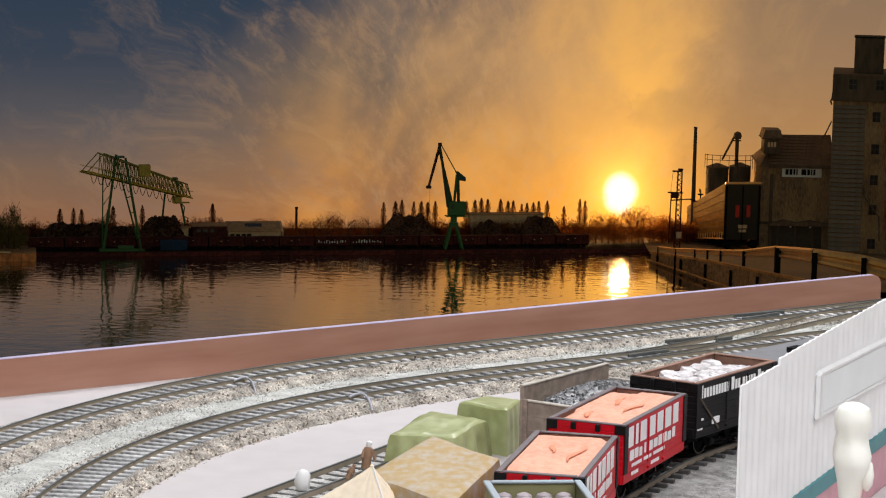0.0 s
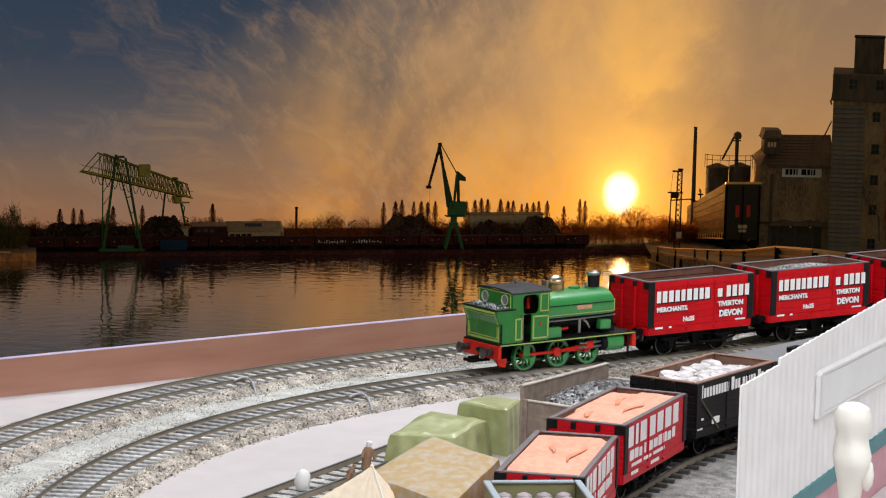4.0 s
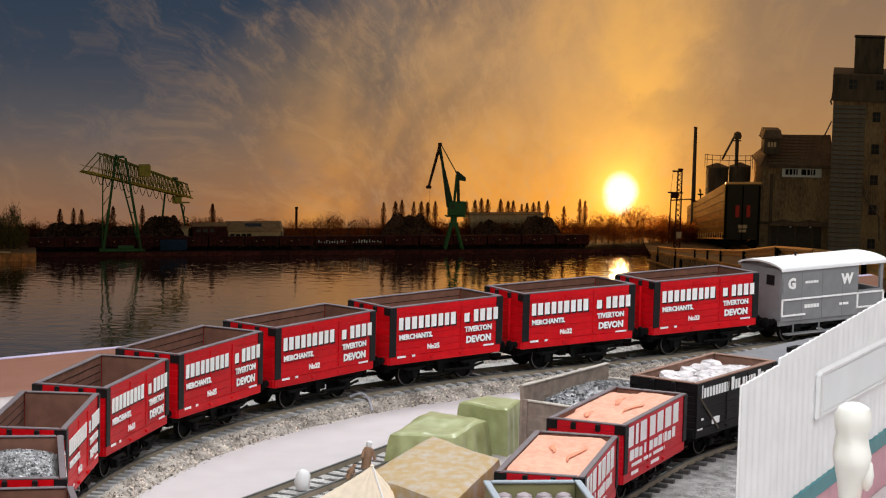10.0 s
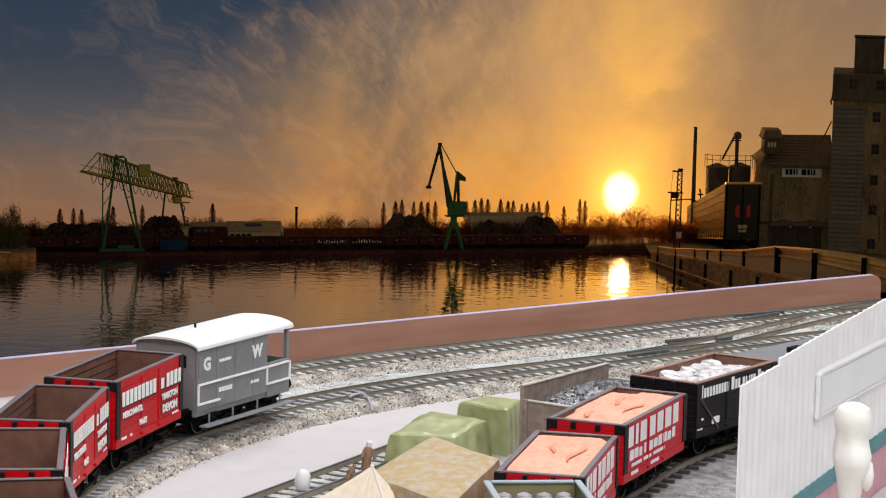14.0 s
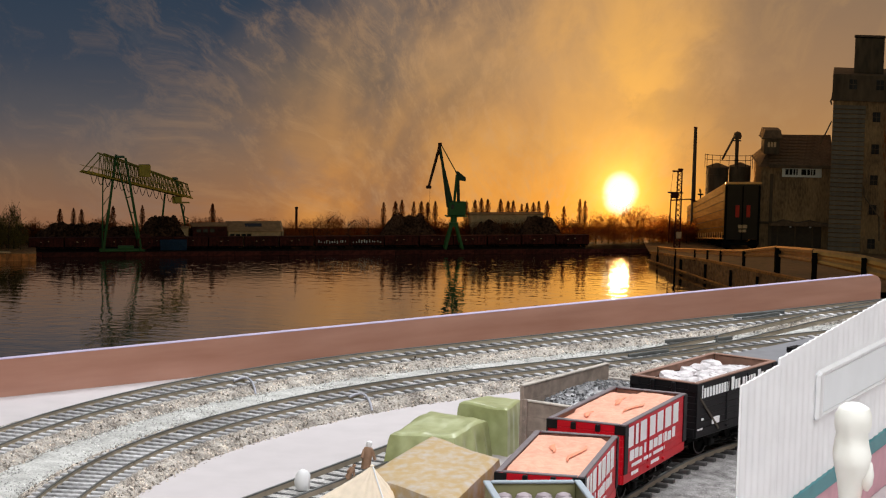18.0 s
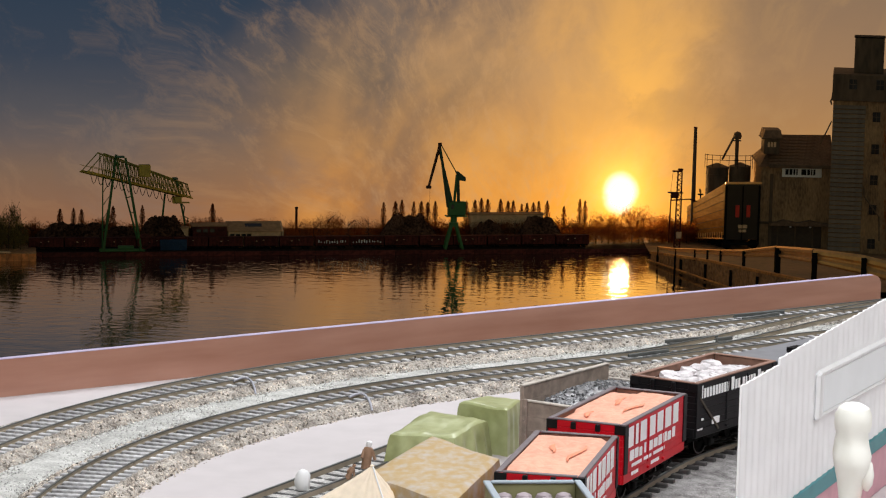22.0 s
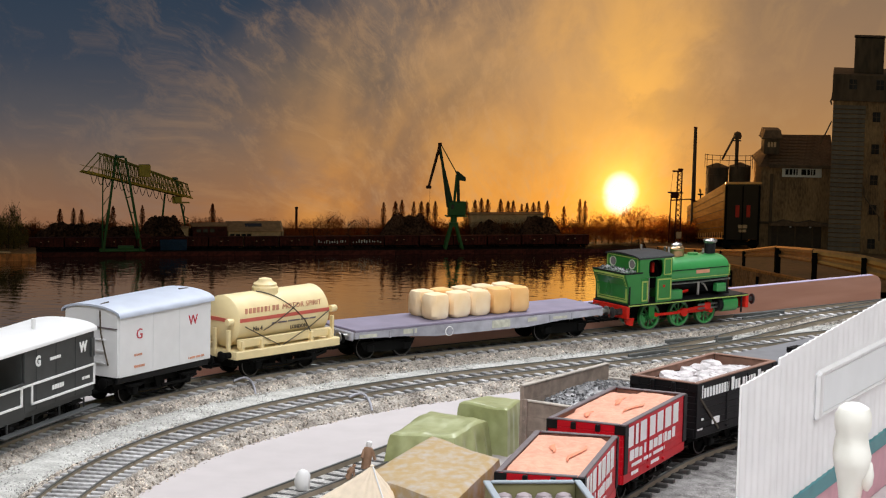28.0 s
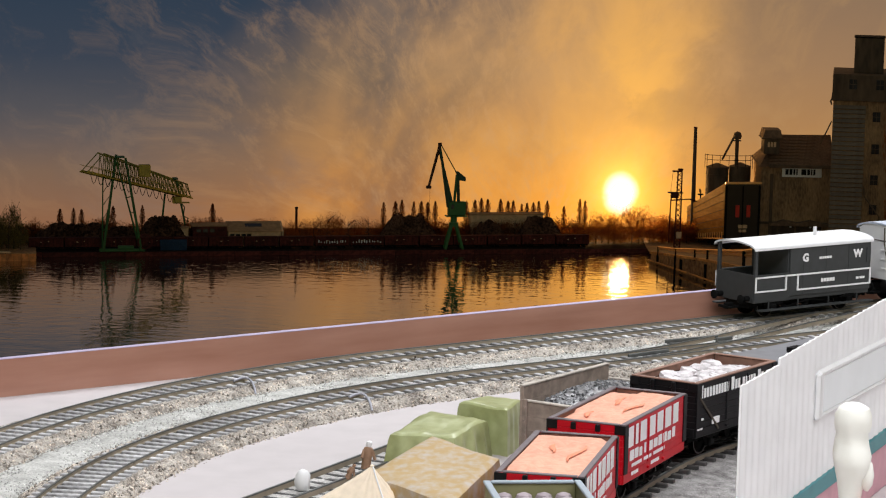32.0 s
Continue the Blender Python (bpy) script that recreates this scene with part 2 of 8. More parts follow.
# edge wall with a rounded end
wall_end = 0.3735
p, ang = on_straight(0, WALL_OFF), 36.4
g = Geo()
prof = [(-1.0, 0.0), (wall_end, 0.0)] + [(wall_end - 0.006 + 0.006 * math.cos(radians(t)), 0.0125 + 0.006 * math.sin(radians(t))) for t in range(0, 91, 15)] + [(-1.0, 0.0185)]
g.prism(prof, 0.0, 0.0035)
wall = tagged(part("wall_back", g, M_WALL, m=pose(p.x, p.y, 0.0, 0, 0, ang)), "low terracotta painted edge board behind the tracks", "edge board", kind="structure")
# the lit rim of the board's top is put into this strip's lilac colour
g = Geo()
g.box(((wall_end - 0.007 - 1.0) / 2, 0.00175, 0.0187), (wall_end - 0.007 + 1.0, 0.0037, 0.0006), 0.0002)
part("capping", g, M_WALLTOP, wall, "pale lilac top edge, its lit tone put into the colour")


def strip(name, R, s0, s1, step, prof, mat, label, category, jitter=0.0, kind="structure"):
    """A strip along a track; prof: (offset, height)."""
    g = Geo()
    ns, k = int((s1 - s0) / step), len(prof)
    pts = []
    for i in range(ns + 1):
        s = s0 + (s1 - s0) * i / ns
        for o, z in prof:
            j = jitter * noise.noise(Vector((s * 160, o * 160, 0)))
            x, y, _ = along(s, R, o + j)
            pts.append((x, y, z + (0.5 * j if z > 0.0005 else 0)))
    F = [(i * k + j, (i + 1) * k + j, (i + 1) * k + j + 1, i * k + j + 1) for i in range(ns) for j in range(k - 1)]
    g.add(pts, F)
    return thing(name, g, mat, label, category, kind=kind, smooth=True)


S_LEFT, S_RIGHT = -0.60, 1.75
INFILL = [(-0.0066, 0.0034), (-0.0046, 0.0043), (0.0010, 0.0043), (0.0036, 0.0034)]
bed = [(-0.0235, -0.001), (-0.0205, 0.0022), (-0.0165, 0.0034), (-0.008, 0.0036), (0.008, 0.0036), (0.0165, 0.0034), (0.0205, 0.0022), (0.0235, -0.001)]
strip("ballast_bed", R_IN, -1.2, S_RIGHT, 0.006, bed, M_BED, "brownish-grey stone ballast bed under the front track", "ballast", 0.002)
strip("ballast_bed", R_OUT, -1.3, S_RIGHT, 0.006, bed, M_BED, "brownish-grey stone ballast bed under the rear track", "ballast", 0.002)
strip("gravel_strip", R_IN, -0.62, 0.5, 0.006, [(0.020, -0.001), (0.022, 0.0010), (0.030, 0.0016), (0.040, 0.0015), (0.046, 0.0008), (0.048, -0.001)], M_GRAVEL, "pale fine gravel between the two tracks", "gravel", 0.002)


M_INFILL = material("sleeper_infill", (0.35, 0.335, 0.32), 0.9, var=0.5, scale=900, bump=0.9, depth=0.0008, col2=(0.68, 0.66, 0.64), spec=0.2)
for R, nm in ((R_IN, "front"), (R_OUT, "rear")):
    strip("ballast_infill", R, -0.6, 0.6, 0.006, INFILL, M_INFILL, "grey fine ballast between the rails of the " + nm + " track", "ballast", 0.0004)
    for s0 in (-0.0150, 0.0122):
        strip("ballast_infill", R, -0.6, 0.6, 0.006, [(s0, 0.0030), (s0 + 0.0008, 0.0044), (s0 + 0.0020, 0.0045), (s0 + 0.0028, 0.0030)], M_BED, "brown fine ballast at the sleeper ends of the " + nm + " track", "ballast", 0.0004)


def scatter(name, R, s0, s1, count, o0, o1, height, size, mat, label, seed):
    """Loose stones, each an eight-faced lump, in one mesh."""
    rng = np.random.default_rng(seed)
    base = np.array([(1, 0, 0), (-1, 0, 0), (0, 1, 0), (0, -1, 0), (0, 0, 1), (0, 0, -1)], float)
    tri = np.array([(0, 2, 4), (2, 1, 4), (1, 3, 4), (3, 0, 4), (2, 0, 5), (1, 2, 5), (3, 1, 5), (0, 3, 5)])
    V, F = [], []
    for i in range(count):
        s, o = s0 + (s1 - s0) * rng.random(), o0 + (o1 - o0) * rng.random()
        x, y, _ = along(s, R, o)
        r = size * (0.6 + 0.8 * rng.random())
        b = base * (r * (0.6 + 0.5 * rng.random(3))) + rng.normal(0, r * 0.16, (6, 3))
        a = rng.random() * 6.283
        ca, sa = math.cos(a), math.sin(a)
        w = np.stack([b[:, 0] * ca - b[:, 1] * sa + x, b[:, 0] * sa + b[:, 1] * ca + y, b[:, 2] + height(o)], 1)
        F.append(tri + 6 * i)
        V.append(w)
    me = bpy.data.meshes.new(name)
    me.from_pydata(np.concatenate(V).tolist(), [], np.concatenate(F).tolist())
    me.materials.append(mat)
    ob = new(name, me)
    return tagged(ob, label, "ballast", kind="stuff")


def bed_height(o):
    return float(np.interp(abs(o), (0.0, 0.0165, 0.0205, 0.0235), (0.0037, 0.0035, 0.0022, -0.0002)))


scatter("ballast_stones", R_IN, -0.56, 0.42, 15000, -0.0245, 0.0245, bed_height, 0.00072, M_STONE, "loose brown and grey ballast stones round the front track", 1)
scatter("ballast_stones", R_OUT, -0.50, 0.46, 12000, -0.0245, 0.0245, bed_height, 0.00072, M_STONE, "loose brown and grey ballast stones round the rear track", 2)
scatter("gravel_grit", R_IN, -0.52, 0.30, 9000, 0.0215, 0.047, lambda o: 0.0014, 0.00050, M_GRIT, "loose pale grit between the tracks", 3)


def rail(R, off, s0, s1, parent, name="rail", ofn=None):
    """One rail: web and foot, and a polished head."""
    for nm, prof, mt in ((name, [(-0.0006, 0), (-0.0006, 0.0006), (-0.00036, 0.0009), (-0.00036, 0.0015), (-0.00044, 0.0017), (-0.00044, 0.0020), (0.00044, 0.0020), (0.00044, 0.0017), (0.00036, 0.0015), (0.00036, 0.0009), (0.0006, 0.0006), (0.0006, 0)], M_RAIL),
                         ("rail_head", [(-0.00044, 0.0020), (-0.00042, 0.0023), (-0.00028, 0.0025), (0.00028, 0.0025), (0.00042, 0.0023), (0.00044, 0.0020)], M_RAILTOP)):
        g = Geo()
        ns, k, pts = max(2, int((s1 - s0) / 0.008)), len(prof), []
        for i in range(ns + 1):
            s = s0 + (s1 - s0) * i / ns
            o = off if ofn is None else ofn(s)
            for dx, z in prof:
                x, y, _ = along(s, R, o + dx)
                pts.append((x, y, RAIL_Z - 0.0025 + z))
        F = [(i * k + j, (i + 1) * k + j, (i + 1) * k + (j + 1) % k, i * k + (j + 1) % k) for i in range(ns) for j in range(k)]
        g.add(pts, F + [tuple(range(k)), tuple(range(ns * k, ns * k + k))])
        ob = part(nm, g, mt, parent)
        if nm == name:
            parent_rail = ob
    return parent_rail


SLEEPER = Geo().box((0, 0, 0), (0.0030, 0.0280, 0.0018), 0.0002).mesh("sleeper", M_SLEEPER)


SLEEPER_D = Geo().box((0, 0, 0), (0.0026, 0.0272, 0.0018), 0.0002).mesh("sleeper", M_SLEEPER_D)


def sleepers(R, s0, s1, parent, step=0.0071):
    count = int((s1 - s0) / step)
    for i in range(count):
        s = s0 + i * step
        x, y, h = along(s, R)
        part("sleeper", SLEEPER, M_SLEEPER, parent, m=pose(x, y, 0.0043, 0, 0, math.degrees(h) + random.uniform(-1, 1)))


front_track = empty("front_track", "curved model railway track, brown rails on pale grey sleepers in ballast", "railway track", "running tracks")
rear_track = empty("rear_track", "curved model railway track beside the edge board, with brown rails", "railway track", "running tracks")
for trk, R in ((front_track, R_IN), (rear_track, R_OUT)):
    for off in (-0.0083, 0.0083):
        rail(R, off, -1.2, S_RIGHT, trk)
        # black webs that also stand for the shade in the gaps beside the rails
        strip("sleeper_web", R, -0.6, S_RIGHT, 0.006, [(off - 0.0026, 0.0030), (off - 0.0022, 0.0041), (off + 0.0022, 0.0041), (off + 0.0026, 0.0030)], M_WEB, "black plastic web under a rail, also standing for the gaps' shade", "track web")
    sleepers(R, -0.56, 0.50, trk)

# crossover between the two tracks
M_CHECK = material("dark_check_rail", (0.085, 0.088, 0.085), 0.6, var=0.3, scale=200)
crossover = empty("crossover", "crossover of two points between the parallel tracks", "railway points")


def swerve(a, b, lo, hi):
    def fn(s):
        t = min(1.0, max(0.0, (s - a) / (b - a)))
        return lo + (hi - lo) * t * t * (3 - 2 * t)
    return fn


for o in (-0.0083, 0.0083):
    rail(R_IN, 0, 0.075, 0.395, crossover, ofn=swerve(0.075, 0.395, o, R_OUT - R_IN + o))
for s, o, length, skew in ((0.165, 0.0266, 0.036, -4), (0.257, 0.0740, 0.040, -4), (0.252, 0.0655, 0.034, 9), (0.182, 0.0190, 0.012, 0), (0.115, 0.0040, 0.030, 4), (0.330, 0.0600, 0.040, 4)):
    g = Geo()
    x, y, h = along(s, R_IN, o)
    g.box((x, y, 0.0060), (length, 0.0013, 0.0019), 0.0003, math.degrees(h) + skew)
    g.box((x, y, 0.0048), (length * 0.9, 0.0026, 0.0008), 0.0002, math.degrees(h) + skew)
    part("check_rail", g, M_CHECK, crossover, "dark grey check rail")
for s, R, o in ((0.0, R_OUT, 0.011), (0.052, R_IN, 0.012)):
    g = Geo()
    x, y, h = along(s, R, o - 0.022 * (R == R_OUT))
    g.box((x, y, 0.0046), (0.007, 0.0020, 0.0014), 0.0004, math.degrees(h))
    g.cyl((x, y, 0.0050), (x, y, 0.0066), 0.0005, 8)
    part("point_lever", g, M_WIRE, crossover)
# feed wires that come up beside the rails
for s, R, reach in ((-0.119, R_OUT, 0.012), (-0.092, R_IN, 0.012)):
    pts = []
    for ds, o, z in ((-0.004, -0.0092, 0.0064), (0.0, -0.0094, 0.0072), (0.0030, -0.0100, 0.0075), (0.0044, -0.0120, 0.0068), (0.0036, -0.0095 - 0.45 * reach, 0.0056), (0.0012, -0.0095 - 0.75 * reach, 0.0040), (-0.0010, -0.0095 - reach, 0.0012)):
        x, y, _ = along(s + ds, R, o)
        pts.append((x, y, z))
    g = Geo().tube(pts, 0.0006, 8)
    thing("feed_wire", g, M_FLAT, "short grey feed wire soldered to the rail", "wire", "feed wires")


# ---- railway vehicles: x along the vehicle, -y the near side, z = 0 on the rail ----
M_SHEENRIM = material("pale_rim", (0.50, 0.54, 0.42), 0.4, 0.3)
M_RIM = material("dull_rim", (0.10, 0.095, 0.09), 0.45, 0.6, var=0.3)
SPINNING = {}   # vehicle -> [(part, wheel radius)]


def tread_wheel(r, spokes, y, mat, rim_mat, parent, x, name="wheel"):
    """A spoked wheel on its own centre, so that it can turn."""
    g = Geo()
    seg = 24
    for ra, rb, w, off in ((r, r * 0.80, 0.0022, 0.0),):
        pts, F = [], []
        for i in range(seg):
            a = 2 * math.pi * i / seg
            for rr, yy in ((ra, -w / 2), (ra, w / 2), (rb, w / 2), (rb, -w / 2)):
                pts.append((rr * math.cos(a), yy, rr * math.sin(a)))
        for i in range(seg):
            k = (i + 1) % seg
            for j in range(4):
                F.append((i * 4 + j, k * 4 + j, k * 4 + (j + 1) % 4, i * 4 + (j + 1) % 4))
        g.add(pts, F)
    rim = part(name, g, rim_mat, parent, m=pose(x, y, r))
    g = Geo()
    g.cyl((0, -0.0012, 0), (0, 0.0012, 0), r * 0.26, 12)
    for i in range(spokes):
        a = 2 * math.pi * i / spokes
        g.cyl((r * 0.15 * math.cos(a), 0, r * 0.15 * math.sin(a)), (r * 0.86 * math.cos(a), 0, r * 0.86 * math.sin(a)), r * 0.075, 6)
    part("spokes", g, mat, rim)
    return rim


def wheelset(parent, x, r, rows):
    ax = part("axle", Geo().cyl((0, -0.009, 0), (0, 0.009, 0), 0.0010, 8), M_UNDER, parent, m=pose(x, 0, r))
    for sy in (-1, 1):
        g = Geo()
        y = sy * 0.0074
        g.lathe((0, y, 0), [(r * 0.3, -0.0013), (r, -0.0012), (r * 1.0, 0.0012), (r * 0.82, 0.0012), (r * 0.80, 0.0004), (r * 0.3, 0.0006)] if sy > 0 else
                [(r * 0.3, -0.0006), (r * 0.80, -0.0004), (r * 0.82, -0.0012), (r, -0.0012), (r, 0.0012), (r * 0.3, 0.0013)], 20, "Y")
        for i in range(3):
            a = 2 * math.pi * i / 3
            g.cyl((r * 0.55 * math.cos(a), y - 0.0007 * (sy < 0), r * 0.55 * math.sin(a)), (r * 0.55 * math.cos(a), y + sy * 0.0009, r * 0.55 * math.sin(a)), r * 0.12, 8)
        part("wheel", g, M_UNDER, ax, "black disc wheel with a bright rim")
        g = Geo().lathe((0, y, 0), [(r * 0.90, sy * 0.00125), (r * 0.985, sy * 0.0013)], 20, "Y", False)
        part("rim", g, M_RIM, ax)
    rows.append((ax, r))


def buffers(parent, half, y, z, mat, head=0.0026, length=0.0065):
    for sx in (-1, 1):
        for sy in (-1, 1):
            g = Geo()
            x0 = sx * half
            g.cyl((x0, sy * y, z), (x0 + sx * length * 0.55, sy * y, z), head * 0.62, 12)
            g.cyl((x0 + sx * length * 0.5, sy * y, z), (x0 + sx * length * 0.85, sy * y, z), head * 0.4, 10)
            g.lathe((x0 + sx * length * 0.85, sy * y, z), [(head, 0), (head, 0.0006 * sx), (head * 0.7, 0.0011 * sx), (0.0003, 0.0013 * sx)], 14, "X")
            part("buffer", g, mat, parent, smooth=True)


def couplings(parent, half, reach=0.0085, z=0.0062):
    for sx in (-1, 1):
        g = Geo()
        g.box((sx * (half + reach / 2 - 0.003), 0, z), (reach + 0.004, 0.0042, 0.0013), 0.0003)
        g.box((sx * (half + reach - 0.0012), 0, z + 0.0006), (0.0014, 0.0105, 0.0016), 0.0003)
        g.box((sx * (half + reach - 0.004), 0, z + 0.0018), (0.006, 0.0022, 0.0016), 0.0003)
        part("coupling", g, M_UNDER, parent, "black hooked coupling")


def running_gear(parent, wb, frame_mat, rows, half, z_sole=0.0105, r=0.0063, y_side=0.0125):
    """Axle guards, springs, boxes, brake gear and wheels of a four-wheeled wagon."""
    for sx in (-1, 1):
        wheelset(parent, sx * wb / 2, r, rows)
        for sy in (-1, 1):
            g = Geo()
            x = sx * wb / 2
            y = sy * y_side
            g.prism([(x - 0.0062, z_sole), (x - 0.0022, 0.0046), (x + 0.0022, 0.0046), (x + 0.0062, z_sole)], y - 0.0004, y + 0.0004)
            part("axle_guard", g, frame_mat, parent)
            g = Geo().box((x, sy * (y_side + 0.0012), 0.0064), (0.0034, 0.0022, 0.0036), 0.0005)
            part("axle_box", g, frame_mat, parent)
            g = Geo()
            for k in range(3):
                g.box((x, sy * (y_side + 0.0012), 0.0087 + 0.0005 * k), (0.008 + 0.003 * k, 0.0016, 0.00045))
            part("spring", g, frame_mat, parent)
    for sy in (-1, 1):
        g = Geo()
        y = sy * (y_side - 0.001)
        g.prism([(-0.003, z_sole), (0.003, z_sole), (0.0006, 0.0045), (-0.0006, 0.0045)], y - 0.0004, y + 0.0004)
        g.cyl((0, y, 0.0048), (-wb * 0.36, y, 0.0056), 0.0006, 6)
        g.cyl((0, y, 0.0048), (wb * 0.36, y, 0.0056), 0.0006, 6)
        for sx in (-1, 1):
            g.box((sx * wb * 0.33, sy * 0.0085, 0.0058), (0.0022, 0.003, 0.006), 0.0006)
        part("brake_gear", g, frame_mat, parent)
        g = Geo().tube([(0.001, sy * (y_side + 0.0006), 0.0062), (0.016, sy * (y_side + 0.0016), 0.0060), (0.026, sy * (y_side + 0.0020), 0.0080)], 0.0006, 6)
        part("brake_lever", g, frame_mat, parent)
    part("floor_frame", Geo().box((0, 0, z_sole - 0.0002), (2 * half - 0.003, 0.022, 0.0022)), frame_mat, parent)
    # black members added to stand for the shade under the wagon, beside brake rods
    g = Geo()
    for x, w, h in ((-wb * 0.14, 0.0045, 0.0052), (wb * 0.14, 0.0045, 0.0052), (0.0, wb * 0.60, 0.0022), (-half + 0.004, 0.004, 0.0034), (half - 0.004, 0.004, 0.0034)):
        g.box((x, 0, z_sole - 0.0012 - h / 2), (w, 0.0196, h), 0.0003)
    for sy in (-1, 1):
        g.box((0, sy * (y_side - 0.0024), z_sole - 0.0020), (2 * half - 0.006, 0.0010, 0.0026), 0.0002)
        g.tube([(-wb * 0.42, sy * (y_side - 0.0016), 0.0040), (0, sy * (y_side - 0.0016), 0.0030), (wb * 0.42, sy * (y_side - 0.0016), 0.0040)], 0.0004, 6)
    part("under_gear", g, frame_mat, parent, "black brake rods, and members that stand for shade below")


PLANKS = {}


def plank(length, h, thick, mat):
    key = (round(length, 5), round(h, 5), thick, mat.name)
    if key not in PLANKS:
        PLANKS[key] = Geo().box((0, 0, 0), (length, thick, h - 0.00006), 0.00013).mesh("plank", mat)
    return PLANKS[key]


def open_wagon(name, label, group, L, W, z0, z1, nplank, mat, inner, rows, corner=M_BLACK, sole_mat=None, gear=M_UNDER, wb=0.037, cap=M_CAP):
    w = empty(name, label, "railway wagon", group)
    hl, hw, sole = L / 2, W / 2, 0.0042
    zs = z0 + sole
    ph = (z1 - zs) / nplank
    for sy in (-1, 1):
        for k in range(nplank):
            part("side_plank", plank(L - 0.0012, ph, 0.0014, mat), mat, w, m=pose(0, sy * (hw - 0.0008), zs + ph * (k + 0.5)))
        part("sole_bar", Geo().box((0, sy * (hw - 0.0013), z0 + sole / 2), (L - 0.001, 0.0022, sole - 0.0001), 0.0003), sole_mat or mat, w)
        part("inner_lining", Geo().box((0, sy * (hw - 0.0018), (zs + z1) / 2 - 0.0001), (L - 0.0045, 0.0005, z1 - zs - 0.0004)), inner, w, "brown inside boards")
        g = Geo()
        for k in range(1, nplank):
            g.box((0, sy * (hw - 0.00212), zs + ph * k), (L - 0.0047, 0.0001, 0.00025))
        part("lining_joint", g, M_UNDER, w)
        part("capping", Geo().box((0, sy * (hw - 0.0012), z1 + 0.0002), (L - 0.0005, 0.0024, 0.0006), 0.0002), cap, w, "worn pale grey top edge")
        # door straps
        g = Geo()
        for x in (-0.0095, 0.0095):
            g.box((x, sy * (hw + 0.0001), (zs + z1) / 2 - 0.0005), (0.0011, 0.0005, (z1 - zs) * 0.92), 0.0001)
            g.box((x, sy * (hw + 0.0004), z0 + 0.0022), (0.0022, 0.0012, 0.0012), 0.0003)
        part("door_strap", g, mat, w)
        for sx in (-1, 1):
            g = Geo().box((sx * (hl - 0.0019), sy * (hw + 0.0001), (zs + z1) / 2), (0.0042, 0.0005, z1 - zs), 0.0001)
            part("corner_plate", g, corner, w, "black iron corner plate")
    for sx in (-1, 1):
        for k in range(nplank):
            part("end_plank", plank(W - 0.0018, ph, 0.0014, mat), mat, w, m=pose(sx * (hl - 0.0008), 0, zs + ph * (k + 0.5), 0, 0, 90))
        part("headstock", Geo().box((sx * (hl - 0.0010), 0, z0 + sole / 2), (0.0024, W - 0.002, sole - 0.0003), 0.0003), sole_mat or mat, w)
        part("inner_lining", Geo().box((sx * (hl - 0.0018), 0, (zs + z1) / 2 - 0.0001), (0.0005, W - 0.0045, z1 - zs - 0.0004)), inner, w)
        part("capping", Geo().box((sx * (hl - 0.0012), 0, z1 + 0.0002), (0.0024, W - 0.0052, 0.0006), 0.0002), cap, w)
        for y in (-0.0052, 0.0052):
            part("end_post", Geo().box((sx * (hl + 0.0005), y, (z0 + z1) / 2 + 0.0006), (0.0013, 0.0018, z1 - z0 - 0.002), 0.0003), mat, w)
            part("end_post_cap", Geo().box((sx * (hl + 0.0006), y, z1 - 0.0016), (0.0015, 0.0020, 0.0030), 0.0003), corner, w)
        for sy in (-1, 1):
            part("corner_plate", Geo().box((sx * (hl + 0.0001), sy * (hw - 0.0021), z1 - 0.0018), (0.0005, 0.0044, 0.0036), 0.0001), corner, w)
    part("floor", Geo().box((0, 0, zs - 0.0004), (L - 0.004, W - 0.004, 0.0012)), inner, w)
    buffers(w, hl, 0.0112, z0 + 0.0020, M_UNDER, length=0.0048)
    couplings(w, hl)
    running_gear(w, wb, gear, rows, hl, z0)
    return w


def heap(L, W, z, height, mat, parent, seed, lumps=420, size=0.0016, name="load", label=""):
    """A heap of lumps in a wagon."""
    rng = random.Random(seed)
    g = Geo()
    g.grid(24, 12, lambda a, b: ((a - 0.5) * L, (b - 0.5) * W, z + height * (math.sin(math.pi * min(1, max(0, a))) ** 0.5) * (math.sin(math.pi * b) ** 0.5)
                                 + 0.0012 * noise.noise(Vector((a * 14 + seed, b * 7, seed)))))
    for i in range(lumps):
        a, b = rng.random(), rng.random()
        c = Vector(((a - 0.5) * L * 0.96, (b - 0.5) * W * 0.94, z + height * (math.sin(math.pi * a) ** 0.5) * (math.sin(math.pi * b) ** 0.5)))
        r = size * rng.uniform(0.5, 1.1)
        rot = Euler((rng.random() * 6, rng.random() * 6, rng.random() * 6)).to_matrix()
        pts = [c + rot @ Vector(p) * r * rng.uniform(0.7, 1.15) for p in ((1, 0, 0), (-1, 0, 0), (0, 1, 0), (0, -1, 0), (0, 0, 0.8), (0, 0, -0.8))]
        g.add(pts, [(0, 2, 4), (2, 1, 4), (1, 3, 4), (3, 0, 4), (2, 0, 5), (1, 2, 5), (3, 1, 5), (0, 3, 5)])
    return part(name, g, mat, parent, label)


def letters_row(counts, h, x, y, z, mat, parent, lean=0.0):
    slim = [c * 0.78 for c in counts]
    for k in range(len(counts)):
        part("lettering_shadow", bars(slim[k:k + 1], 0.0, h, x + sum(counts[:k]) + 0.00055 * k + 0.0009, y + 0.0001, z - 0.0008), M_BLACK, parent)
    for k in range(len(counts)):
        part("lettering_bar", bars(slim[k:k + 1], 0.0, h, x + sum(counts[:k]) + 0.00055 * k, y - 0.0001, z), mat, parent, "plain white bar in place of the owner's name")


